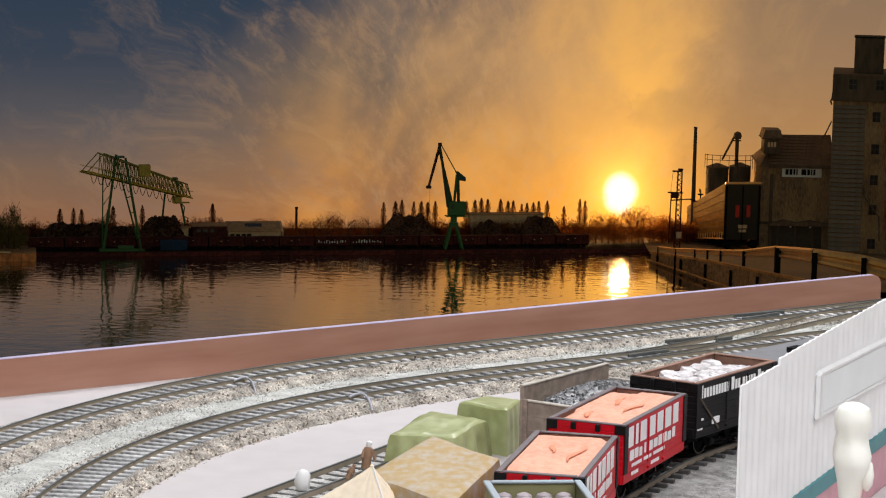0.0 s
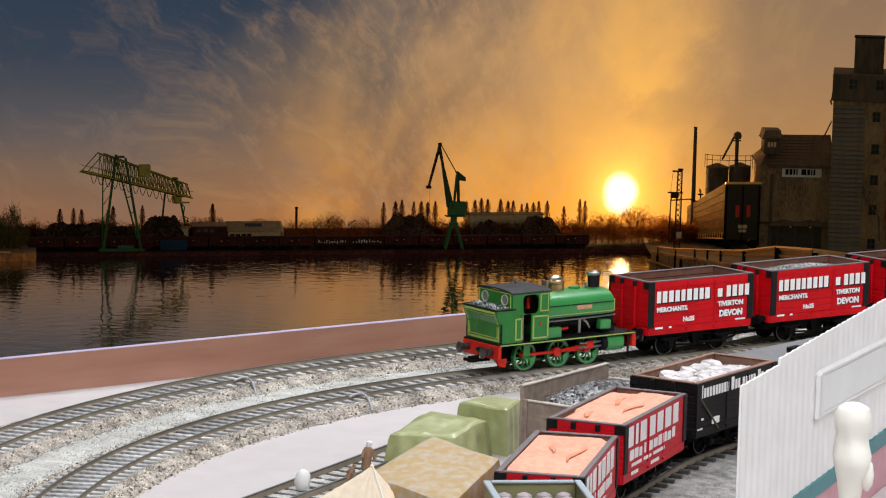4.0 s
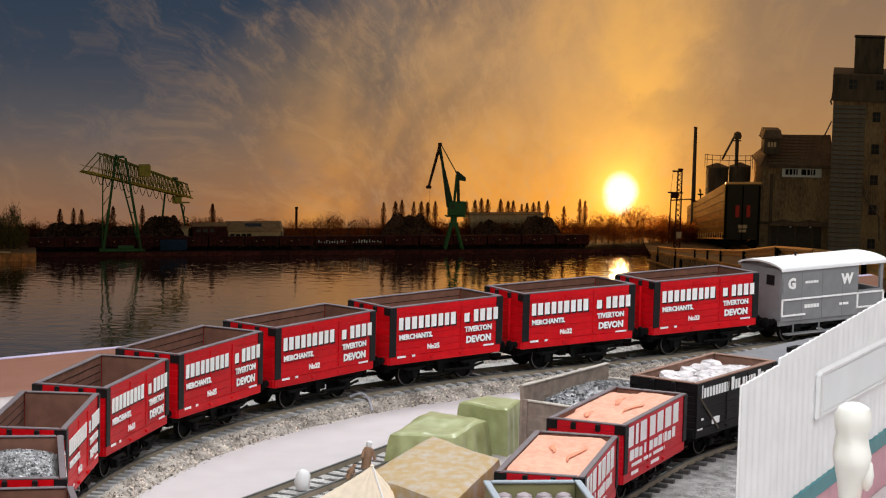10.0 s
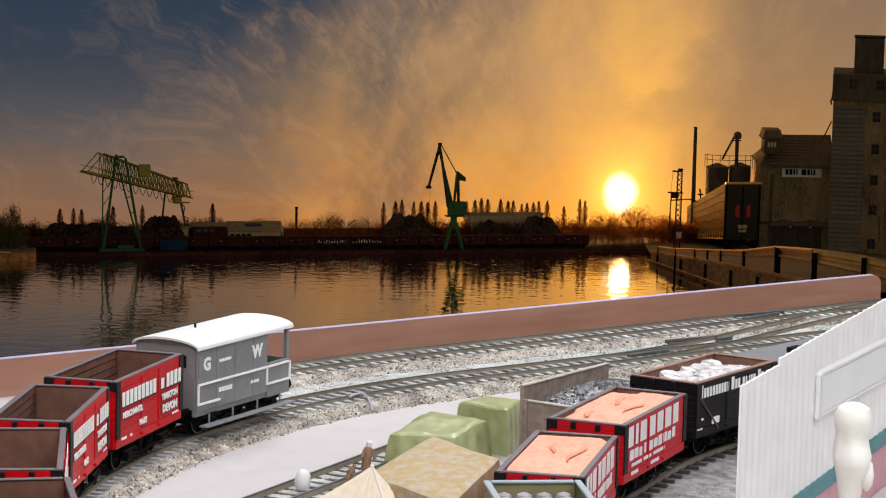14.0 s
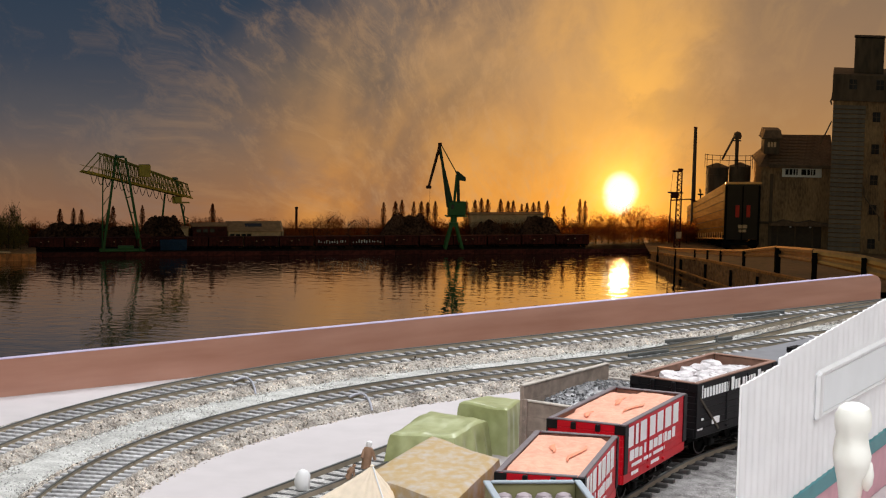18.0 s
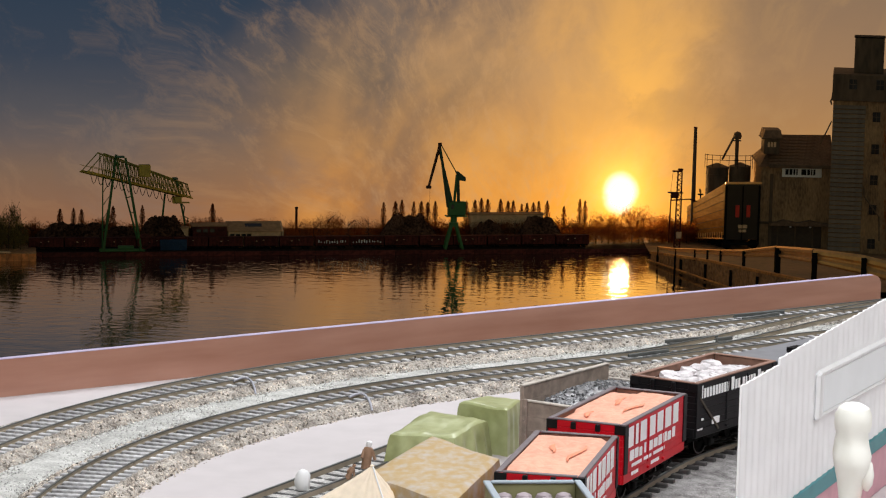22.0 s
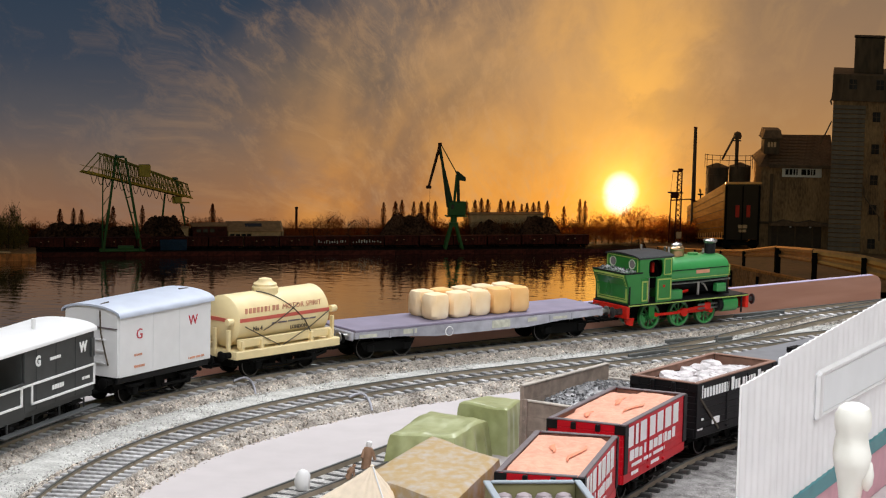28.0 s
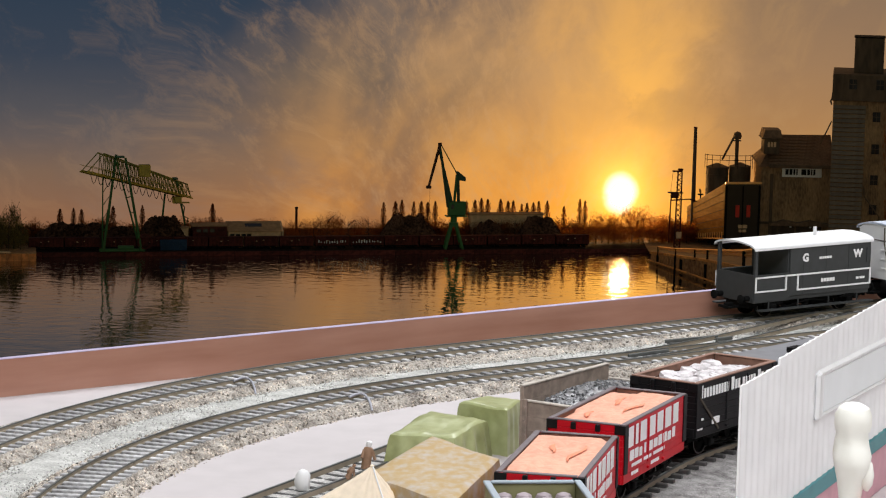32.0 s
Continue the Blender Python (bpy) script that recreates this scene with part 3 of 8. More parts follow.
# the red coal wagons
rows0 = []
WZ0, WZ1 = 0.0125, 0.0406
red = open_wagon("coal_wagon", "red open coal wagon, empty, with white lettering and brown inside", "red coal wagons", 0.073, 0.032, WZ0, WZ1, 7, M_WAGON_RED, M_BROWN_IN, rows0)
SPINNING[red.name] = rows0
for sy, rz in ((-1, 0),):
    y = sy * (0.016 + 0.0004)
    w9 = (0.0030, 0.0034, 0.0034, 0.0032, 0.0030, 0.0036, 0.0032, 0.0030, 0.0034)
    letters_row([k * 1.12 for k in w9], 0.0060, -0.0312, y, 0.0296, M_WHITE, red)
    letters_row((0.0040,), 0.0044, 0.0110, y, 0.0299, M_WHITE, red)
    letters_row((0.0036, 0.0039, 0.0039, 0.0036), 0.0060, 0.0172, y, 0.0296, M_WHITE, red)
    for body, size, x, z in (("MERCHANTS.", 0.0034, -0.0312, 0.0248), ("TIVERTON", 0.0036, 0.0112, 0.0249), ("DEVON", 0.0046, 0.0122, 0.0194)):
        lettering(body, size, M_BLACK, red, x + 0.0003, y - 0.0001, z - 0.0003, "lettering_shadow", weight=0.045)
        lettering(body, size, M_WHITE, red, x, y - 0.0003, z, weight=0.045, stretch=1.04)
    part("lettering_bar", bars((0.0052, -0.0012, 0.0018), 0.0015, 0.0010, -0.0318, y, 0.0158), M_WHITE, red)
    part("lettering_bar", bars((0.0068,), 0.0, 0.0008, 0.0240, y, 0.0166), M_WHITE, red)
red_wagons = [red] + [copy_thing(red, Matrix()) for _ in range(8)]
for i, w in enumerate(red_wagons):
    if i:
        SPINNING[w.name] = [(c, 0.0063) for c in w.children if c.name.startswith("axle.") or c.name == "axle"]
    lettering("No" + ("25", "25", "22", "23", "25", "22", "25", "22", "23")[i], 0.0034, M_WHITE, w, -0.0130, -0.0166, 0.0188, weight=0.04)
heap(0.0680, 0.0275, 0.0343, 0.0055, M_COAL, red_wagons[1], 5, 1300, 0.0010, label="heap of grey coal")
tagged(red_wagons[1], "red open wagon with white lettering and heaped grey coal")


def brake_van(label, mat, roof_mat, dark, rows, hl=0.047):
    """A long brake van with an open veranda at one end."""
    v = empty("brake_van", label, "brake van", "brake vans")
    hw, q = 0.0165, hl / 0.047
    z0, zw, ze = 0.0105, 0.0235, 0.0418
    vx = (0.0235 if mat is M_TOAD_L else 0.0190) * q   # the veranda is beyond this
    for sy in (-1, 1):
        g = Geo().box(((vx - hl) / 2, sy * (hw - 0.0007), (z0 + ze) / 2 + 0.001), (vx + hl, 0.0012, ze - z0 - 0.002), 0.0002)
        part("side_panel", g, mat, v)
        for x in (-0.0285 * q, -0.010 * q, 0.0085 * q):
            part("panel_joint", Geo().box((x, sy * (hw - 0.00005), (z0 + ze) / 2 + 0.001), (0.0002, 0.0003, ze - z0 - 0.003)), mat, v)
        part("veranda_side", Geo().box(((vx + hl) / 2, sy * (hw - 0.0007), (z0 + zw) / 2 + 0.001), (hl - vx, 0.0012, zw - z0 + 0.003), 0.0002), mat, v)
        part("veranda_post", Geo().box((hl - 0.0012, sy * (hw - 0.0012), (zw + ze) / 2), (0.0020, 0.0020, ze - zw), 0.0002), mat, v)
        part("sole_bar", Geo().box((0, sy * (hw - 0.002), z0 + 0.001), (2 * hl, 0.002, 0.003), 0.0003), mat, v)
        part("step_board", Geo().box((0, sy * (hw + 0.0022), 0.0060), (2 * hl - 0.003, 0.0042, 0.0008), 0.0002), mat, v)
        for x in (-0.036 * q, -0.0125 * q, 0.0125 * q, 0.036 * q):
            part("step_hanger", Geo().box((x, sy * (hw + 0.0004), 0.0083), (0.0007, 0.0006, 0.0050)), mat, v)
        for x in (-0.031 * q, 0.031 * q):
            g = Geo()
            for k in range(4):
                g.box((x, sy * (hw - 0.0012), 0.0088 + 0.0005 * k), (0.0150 - 0.0028 * k, 0.0016, 0.0005), 0.0001)
            g.box((x, sy * (hw - 0.0008), 0.0066), (0.0040, 0.0024, 0.0040), 0.0005)
            part("leaf_spring", g, M_UNDER, v, "black leaf spring and axle box")
        part("brake_rod", Geo().tube([(-0.020 * q, sy * (hw - 0.002), 0.0062), (0.0, sy * (hw - 0.002), 0.0092), (0.020 * q, sy * (hw - 0.002), 0.0062)], 0.0005, 6), M_UNDER, v)
        part("lamp_iron", Geo().box((-hl + 0.002, sy * (hw + 0.0003), 0.0325), (0.0030, 0.0006, 0.0085), 0.0001), mat, v)
        y = sy * (hw + 0.0003)
        g = Geo()
        loop = ((-0.0465, 0.0245, -0.0465, 0.0158), (-0.0465, 0.0158, -0.026, 0.0158), (-0.0465, 0.0245, 0.0210, 0.0245))
        if mat is M_TOAD_D:
            loop = ((-0.0465, 0.0245, -0.0465, 0.0158), (-0.0465, 0.0158, 0.0130, 0.0158), (-0.0465, 0.0245, 0.0245, 0.0245), (0.0130, 0.0245, 0.0130, 0.0158))
        for a, b, c, d in loop:
            g.box((q * (a + c) / 2, y, (b + d) / 2), (q * abs(c - a) + 0.0009, 0.0007, abs(d - b) + 0.0009))
        for a, b, c, d in ((0.0225, 0.0245, 0.0465, 0.0245), (0.0225, 0.0165, 0.0465, 0.0165), (0.0225, 0.0245, 0.0225, 0.0165), (0.0465, 0.0245, 0.0465, 0.0165)):
            g.box((q * (a + c) / 2, y, (b + d) / 2), (q * abs(c - a) + 0.0009, 0.0007, abs(d - b) + 0.0009))
        part("hand_rail", g, M_WHITE, v, "white painted handrail")
    for x in (-hl + 0.0006, vx):
        g = Geo()
        g.box((x, 0, (z0 + ze) / 2 + 0.0015), (0.0012, 2 * hw - 0.003, ze - z0 - 0.002), 0.0002)
        part("end_panel", g, mat, v)
        for y in (-0.0075, 0.0075):
            part("end_window", Geo().box((x - 0.0007, y, 0.0345), (0.0004, 0.0062, 0.0055), 0.0001), dark, v)
    part("veranda_end", Geo().box((hl - 0.0006, 0, (z0 + zw) / 2 + 0.001), (0.0012, 2 * hw - 0.003, zw - z0 + 0.003), 0.0002), mat, v)
    prof = []
    for k in range(13):
        a = radians(180 - 15 * k)
        prof.append((0.0174 * math.cos(a), ze - 0.0008 + 0.0036 * math.sin(a)))
    prof += [(y, z - 0.0010) for y, z in reversed(prof)]
    part("roof", Geo().prism_x(prof, -hl - 0.0012, hl + 0.0015), roof_mat, v, "white arched roof", smooth=True)
    fill = [(0.0158 * math.cos(radians(180 - 15 * k)), ze - 0.0010 + 0.0027 * math.sin(radians(180 - 15 * k))) for k in range(13)]
    for x in (-hl + 0.0006, vx):
        part("gable", Geo().prism_x(fill, x - 0.0006, x + 0.0006), mat, v)
    part("stove_pipe", Geo().cyl((-0.012 * q, 0.004, ze + 0.002), (-0.012 * q, 0.004, ze + (0.0046 if mat is M_TOAD_L else 0.0075)), 0.0006 if mat is M_TOAD_L else 0.0010, 10), dark if mat is M_TOAD_L else roof_mat, v)
    part("floor", Geo().box((0, 0, z0 + 0.002), (2 * hl - 0.002, 2 * hw - 0.004, 0.0012)), dark, v)
    lettering("G", 0.0078, M_WHITE, v, -0.0415 * q, -hw - 0.00012, 0.0305, weight=0.045) if mat is M_TOAD_L else lettering("G", 0.0064, M_WHITE, v, -0.0095 * q, -hw - 0.00012, 0.0318, weight=0.045)
    lettering("W", 0.0078, M_WHITE, v, 0.0075 * q, -hw - 0.00012, 0.0305, weight=0.045) if mat is M_TOAD_L else lettering("W", 0.0064, M_WHITE, v, 0.0325 * q, -hw - 0.00012, 0.0318, weight=0.045)
    part("lettering_bar", bars((0.0022, 0.0012, 0.0016, 0.0020, 0.0014), 0.0003, 0.0013, -0.026 * q if mat is M_TOAD_L else 0.004, -hw - 0.0001, 0.0325), M_WHITE, v)
    part("lettering_bar", bars((0.0018,) * 5, 0.0004, 0.0020, -0.0260 * q if mat is M_TOAD_L else 0.006, -hw - 0.0001, 0.0190), M_WHITE, v)
    part("lettering_bar", bars((0.0020, 0.0040), 0.0008, 0.0013, 0.006 * q if mat is M_TOAD_L else 0.034, -hw - 0.0001, 0.0188), M_WHITE, v)
    buffers(v, hl, 0.0112, z0 + 0.0018, M_UNDER)
    couplings(v, hl)
    running_gear(v, 0.062 * q, M_UNDER, rows, hl, z0)
    return v


rows0 = []
toad_one = brake_van("light grey railway brake van with a white roof and open veranda", M_TOAD_L, M_VANWHITE, M_BLACK, rows0, 0.0384)
SPINNING[toad_one.name] = rows0


def dark_brake_van(rows):
    v = brake_van("dark grey railway brake van with white lettering, roof and handrails", M_TOAD_D, M_VANWHITE, M_BLACK, rows, 0.0455)
    return v


rows0 = []
toad_two = dark_brake_van(rows0)
SPINNING[toad_two.name] = rows0
# its veranda is at the other end: turn all but the near-side writing
for c in toad_two.children:
    if not c.name.startswith("lettering"):
        c.matrix_basis = Matrix.Rotation(math.pi, 4, "Z") @ c.matrix_basis


def white_van(rows):
    v = empty("box_van", "white covered goods van with red lettering and bluish roof", "goods van")
    hl, hw, z0, ze = 0.0345, 0.0165, 0.0146, 0.0434
    for sy in (-1, 1):
        part("side_panel", Geo().box((0, sy * (hw - 0.0007), (z0 + ze) / 2), (2 * hl, 0.0014, ze - z0), 0.0003), M_VANWHITE, v)
        part("sole_bar", Geo().box((0, sy * (hw - 0.0022), z0 - 0.0016), (2 * hl, 0.002, 0.0030), 0.0003), M_BLACK, v)
        for x in (-0.010, 0.010):
            part("door_joint", Geo().box((x, sy * (hw + 0.00005), (z0 + ze) / 2), (0.0002, 0.0002, ze - z0 - 0.002)), M_VANWHITE, v)
    for sx in (-1, 1):
        prof = [(-hw + 0.001, z0), (hw - 0.001, z0), (hw - 0.001, ze)] + [(0.0155 * math.cos(radians(15 * k)), ze + 0.0034 * math.sin(radians(15 * k))) for k in range(1, 12)] + [(-hw + 0.001, ze)]
        part("end_panel", Geo().prism_x(prof, sx * hl - 0.0007, sx * hl + 0.0007), M_VANWHITE, v)
        for k in range(3):
            part("step", Geo().box((sx * (hl + 0.0011), -0.006, 0.021 + 0.0055 * k), (0.0012, 0.0050, 0.0007)), M_VANWHITE, v)
        part("end_rail", Geo().box((sx * (hl + 0.0009), 0, 0.0375), (0.0006, 0.031, 0.0005)), M_CAP, v)
        part("brake_pipe", Geo().tube([(sx * (hl + 0.0012), -0.0105, 0.020), (sx * (hl + 0.0014), -0.0085, 0.027), (sx * (hl + 0.0014), -0.0060, 0.036), (sx * (hl + 0.0012), -0.0055, 0.0445), (sx * (hl - 0.002), -0.0035, 0.0478), (sx * (hl - 0.008), -0.0030, 0.0480)], 0.0004, 6), M_WIRE, v, "dark bent wire")
    prof = [(0.0176 * math.cos(radians(180 - 15 * k)), ze + 0.0003 + 0.0042 * math.sin(radians(180 - 15 * k))) for k in range(13)]
    prof += [(y, z - 0.0010) for y, z in reversed(prof)]
    part("roof", Geo().prism_x(prof, -hl - 0.0014, hl + 0.0014), M_VANROOF, v, "pale bluish-grey arched roof", smooth=True)
    lettering("G", 0.0068, M_LETTER_RED, v, -0.0228, -hw - 0.00012, 0.0315, weight=0.0)
    lettering("W", 0.0068, M_LETTER_RED, v, 0.0168, -hw - 0.00012, 0.0330, weight=0.0)
    part("lettering_bar", bars((0.0012, 0.0008, 0.0010, 0.0012), 0.0005, 0.0010, -0.024, -hw - 0.0001, 0.0235), M_LETTER_DIM, v)
    part("lettering_bar", bars((0.0012,) * 5, 0.0004, 0.0011, -0.024, -hw - 0.0001, 0.0180), M_LETTER_DIM, v)
    part("lettering_bar", bars((0.0006, 0.0038, 0.0034, 0.0022), 0.0007, 0.0009, 0.0170, -hw - 0.0001, 0.0165), M_LETTER_DIM, v)
    buffers(v, hl, 0.0112, 0.0125, M_UNDER)
    couplings(v, hl)
    running_gear(v, 0.040, M_UNDER, rows, hl, 0.0108)
    return v


rows0 = []
van = white_van(rows0)
SPINNING[van.name] = rows0


def tank_wagon(rows):
    v = empty("tank_wagon", "cream tank wagon with a red band and wire stays", "tank wagon")
    hl, r, zc = 0.0345, 0.0128, 0.0280
    prof = [(0.0005, -hl + 0.001), (r * 0.55, -hl + 0.0012), (r * 0.85, -hl + 0.0022), (r, -hl + 0.0042), (r, hl - 0.0042), (r * 0.85, hl - 0.0022), (r * 0.55, hl - 0.0012), (0.0005, hl - 0.001)]
    part("barrel", Geo().lathe((0, 0, zc), prof, 40, "X"), M_TANK, v, "cream tank barrel", smooth=True)
    # the band: a thin arc just proud of the barrel, on both sides and round the ends
    for sy in (-1, 1):
        g = Geo()
        rr = r + 0.00015
        g.grid(2, 4, lambda a, b: ((a - 0.5) * 2 * (hl - 0.004), sy * rr * math.cos(radians(2 + 8 * b)), zc + rr * math.sin(radians(2 + 8 * b))))
        part("band", g, M_TANKRED, v, "red painted band")
    for sx in (-1, 1):
        part("band", Geo().box((sx * (hl - 0.0008), 0, zc + 0.0013), (0.0006, 0.0175, 0.0018)), M_TANKRED, v)
        part("end_boss", Geo().cyl((sx * (hl - 0.001), -0.0105, zc + 0.0010), (sx * (hl + 0.0026), -0.0105, zc + 0.0010), 0.0017, 10), M_TANK, v)
        for y in (-0.010, 0.0, 0.010):
            part("end_strut", Geo().box((sx * (hl + 0.0009), y, 0.0185), (0.0016, 0.0022, 0.0135), 0.0003), M_TANK, v)
    part("dome", Geo().lathe((-0.002, 0, zc + r - 0.002), [(0.0066, 0), (0.0066, 0.0034), (0.0060, 0.0042), (0.0060, 0.0052), (0.0038, 0.0064), (0.0032, 0.0076), (0.0004, 0.0082)], 24), M_TANK, v, smooth=True)
    g = Geo()
    for i in range(8):
        a = i * math.pi / 4
        g.cyl((-0.002 + 0.0048 * math.cos(a), 0.0048 * math.sin(a), zc + r + 0.002), (-0.002 + 0.0048 * math.cos(a), 0.0048 * math.sin(a), zc + r + 0.0034), 0.0006, 6)
    part("dome_bolts", g, M_TANK, v)
    for sy in (-1, 1):
        part("cradle", Geo().box((0, sy * 0.0125, 0.0180), (2 * hl - 0.006, 0.0022, 0.0042), 0.0004), M_TANK, v)
        part("sole_bar", Geo().box((0, sy * 0.0150, 0.0128), (2 * hl + 0.002, 0.0024, 0.0042), 0.0004), M_TANK, v)
        for x in (-0.030, -0.017, 0.017, 0.030):
            part("bracket", Geo().box((x, sy * 0.0138, 0.0165), (0.0016, 0.0030, 0.0060), 0.0003), M_TANK, v)
        y = sy * 0.0147

        def stay(pts):
            part("wire_stay", Geo().tube(pts, 0.00026, 6), M_WIRE, v, "dark wire stay")
        stay([(-0.027, sy * 0.0131, 0.0262), (-0.016, sy * 0.0140, 0.0205), (-0.005, y, 0.0150)])
        stay([(0.030, sy * 0.0135, 0.0290), (0.016, sy * 0.0140, 0.0220), (-0.003, y, 0.0150)])
        ar = [(-0.010 + 0.024 * k / 10, sy * (r + 0.0004) * math.sin(radians(8 + 95 * k / 10)), zc + (r + 0.0004) * math.cos(radians(8 + 95 * k / 10))) for k in range(11)]
        stay(ar + [(0.0185, sy * 0.0145, 0.0160)])
        ar = [(0.010 - 0.024 * k / 10, sy * (r + 0.0004) * math.sin(radians(62 + 50 * k / 10)), zc + (r + 0.0004) * math.cos(radians(62 + 50 * k / 10))) for k in range(11)]
        stay(ar)
    for k, w in enumerate((0.0022, 0.0026, 0.0024, 0.0024, 0.0022, 0.0024, 0.0010, 0.0026, 0.0024)):
        part("lettering_bar", bars((w * 0.7,), 0, 0.0026, -0.0265 + 0.00262 * k, -0.0122, zc + 0.0044), M_LETTER_DIM, v)
    lettering("MOTOR SPIRIT", 0.0038, M_LETTER_DIM, v, -0.0015, -0.0122, zc + 0.0044, stretch=1.08, weight=0.0)
    lettering("LONDON", 0.0026, M_WIRE, v, 0.0035, -0.01275, zc - 0.0060)
    part("lettering_bar", bars((0.0030, 0.0060, 0.0080, 0.0050, 0.0040), 0.001, 0.0007, -0.009, -0.01285, zc - 0.0022), M_CAP, v)
    lettering("No 4", 0.0030, M_WIRE, v, -0.0215, -0.0127, zc - 0.0045)
    part("floor_frame", Geo().box((0, 0, 0.0135), (2 * hl, 0.028, 0.0020)), M_TANK, v)
    part("headstock", Geo().box((-hl, 0, 0.0128), (0.0024, 0.030, 0.0042), 0.0004), M_TANK, v)
    part("headstock", Geo().box((hl, 0, 0.0128), (0.0024, 0.030, 0.0042), 0.0004), M_TANK, v)
    buffers(v, hl + 0.001, 0.0112, 0.0128, M_UNDER)
    couplings(v, hl)
    running_gear(v, 0.038, M_UNDER, rows, hl, 0.0108)
    return v


rows0 = []
tank = tank_wagon(rows0)
SPINNING[tank.name] = rows0


M_DIMMARK = material("faded_marks", (0.50, 0.50, 0.42), 0.6, var=0.3, scale=500, bump=0)


def flat_wagon(rows):
    v = empty("flat_wagon", "long grey bogie flat wagon carrying round bales", "flat wagon")
    hl, hw = 0.0815, 0.0165
    part("deck", Geo().box((0, 0, 0.0165), (2 * hl, 2 * hw, 0.0014), 0.0003), M_DECK, v, "lilac-grey deck")
    for sy in (-1, 1):
        prof = [(-hl, 0.0158), (hl, 0.0158), (hl, 0.0126), (0.052, 0.0118), (0.030, 0.0100), (-0.030, 0.0100), (-0.052, 0.0118), (-hl, 0.0126)]
        y = sy * (hw - 0.0008)
        part("side_girder", Geo().prism(prof, y - 0.0008, y + 0.0008), M_FLAT, v)
        for x in (-0.06, -0.045, 0.045, 0.06):
            part("girder_rib", Geo().box((x, sy * (hw + 0.0002), 0.0135), (0.0008, 0.0008, 0.0035)), M_FLAT, v)
    for sx in (-1, 1):
        part("headstock", Geo().box((sx * (hl + 0.0004), 0, 0.0137), (0.0022, 2 * hw - 0.003, 0.0046), 0.0006), M_FLAT, v)
        part("bogie", Geo().box((sx * 0.058, 0, 0.0082), (0.008, 0.024, 0.0030), 0.0004), M_UNDER, v, "black bogie frame")
        for sy in (-1, 1):
            part("bogie_side", Geo().prism([(sx * 0.058 - 0.017, 0.0095), (sx * 0.058 + 0.017, 0.0095), (sx * 0.058 + 0.015, 0.0055), (sx * 0.058 + 0.006, 0.0040), (sx * 0.058 - 0.006, 0.0040), (sx * 0.058 - 0.015, 0.0055)], sy * 0.0115 - 0.0006, sy * 0.0115 + 0.0006), M_UNDER, v)
            for x in (-0.0115, 0.0115):
                part("axle_box", Geo().box((sx * 0.058 + x, sy * 0.0126, 0.0062), (0.0042, 0.0020, 0.0040), 0.0005), M_UNDER, v)
        for x in (-0.0115, 0.0115):
            wheelset(v, sx * 0.058 + x, 0.0062, rows)
    y = -hw - 0.0001
    for x, w, h in ((-0.079, 0.011, 0.0017), (-0.0515, 0.0085, 0.0024), (0.006, 0.012, 0.0040), (0.030, 0.006, 0.0020), (0.047, 0.0095, 0.0013)):
        part("lettering_bar", bars((w,), 0, h, x, y, 0.0128 if h < 0.003 else 0.0112), M_DIMMARK, v)
    part("ring_mark", Geo().lathe((-0.022, y, 0.0120), [(0.0022, -0.0001), (0.0026, 0.0001)], 18, "Y", False), M_WHITE, v)
    part("centre_beam", Geo().box((0, 0, 0.0125), (2 * hl - 0.01, 0.006, 0.006), 0.0005), M_UNDER, v)
    buffers(v, hl + 0.001, 0.0112, 0.0135, M_STEEL)
    couplings(v, hl)
    return v


rows0 = []
flat = flat_wagon(rows0)
SPINNING[flat.name] = rows0


def bale(seed):
    """A rounded, tied cloth bale."""
    g = Geo()
    nseg = 20

    def sq(a):
        c, s = math.cos(a), math.sin(a)
        k = (abs(c) ** 4 + abs(s) ** 4) ** -0.25
        return c * k, s * k
    pts, prof = [], [(0.15, 0.0), (0.80, 0.0004), (0.97, 0.0022), (1.0, 0.0055), (1.0, 0.0100), (0.97, 0.0130), (0.82, 0.0152), (0.4, 0.0160), (0.05, 0.0161)]
    for r, z in prof:
        for i in range(nseg):
            x, y = sq(2 * math.pi * i / nseg)
            w = 1 + 0.05 * noise.noise(Vector((x * 2 + seed, y * 2, z * 300)))
            pts.append((x * r * 0.0063 * w, y * r * 0.0061 * w, z * 0.86))
    F = [(j * nseg + i, j * nseg + (i + 1) % nseg, (j + 1) * nseg + (i + 1) % nseg, (j + 1) * nseg + i) for j in range(len(prof) - 1) for i in range(nseg)]
    return g.add(pts, F + [tuple(range(nseg)), tuple(range(len(pts) - nseg, len(pts)))])


M_BALE_O = material("orange_bale_cloth", (0.84, 0.42, 0.11), 0.85, var=0.1, scale=60, bump=0.3, col2=(0.90, 0.62, 0.32))
bales = []
for i in range(10):
    col, row = i % 5, i // 5
    b = part("bale", bale(i), M_BALE_O if i in (3, 4, 6) else M_BALE, flat, "orange-tan cloth bale" if i in (3, 4, 6) else "cream cloth bale", smooth=True,
             m=pose(-0.0235 + 0.0134 * col + random.uniform(-0.0006, 0.0006), -0.0060 + 0.0127 * row, 0.0172, 0, 0, random.uniform(-8, 8)))


M_BUFFER = material("dark_oiled_steel", (0.09, 0.085, 0.085), 0.3, 0.8, var=0.3, scale=400)


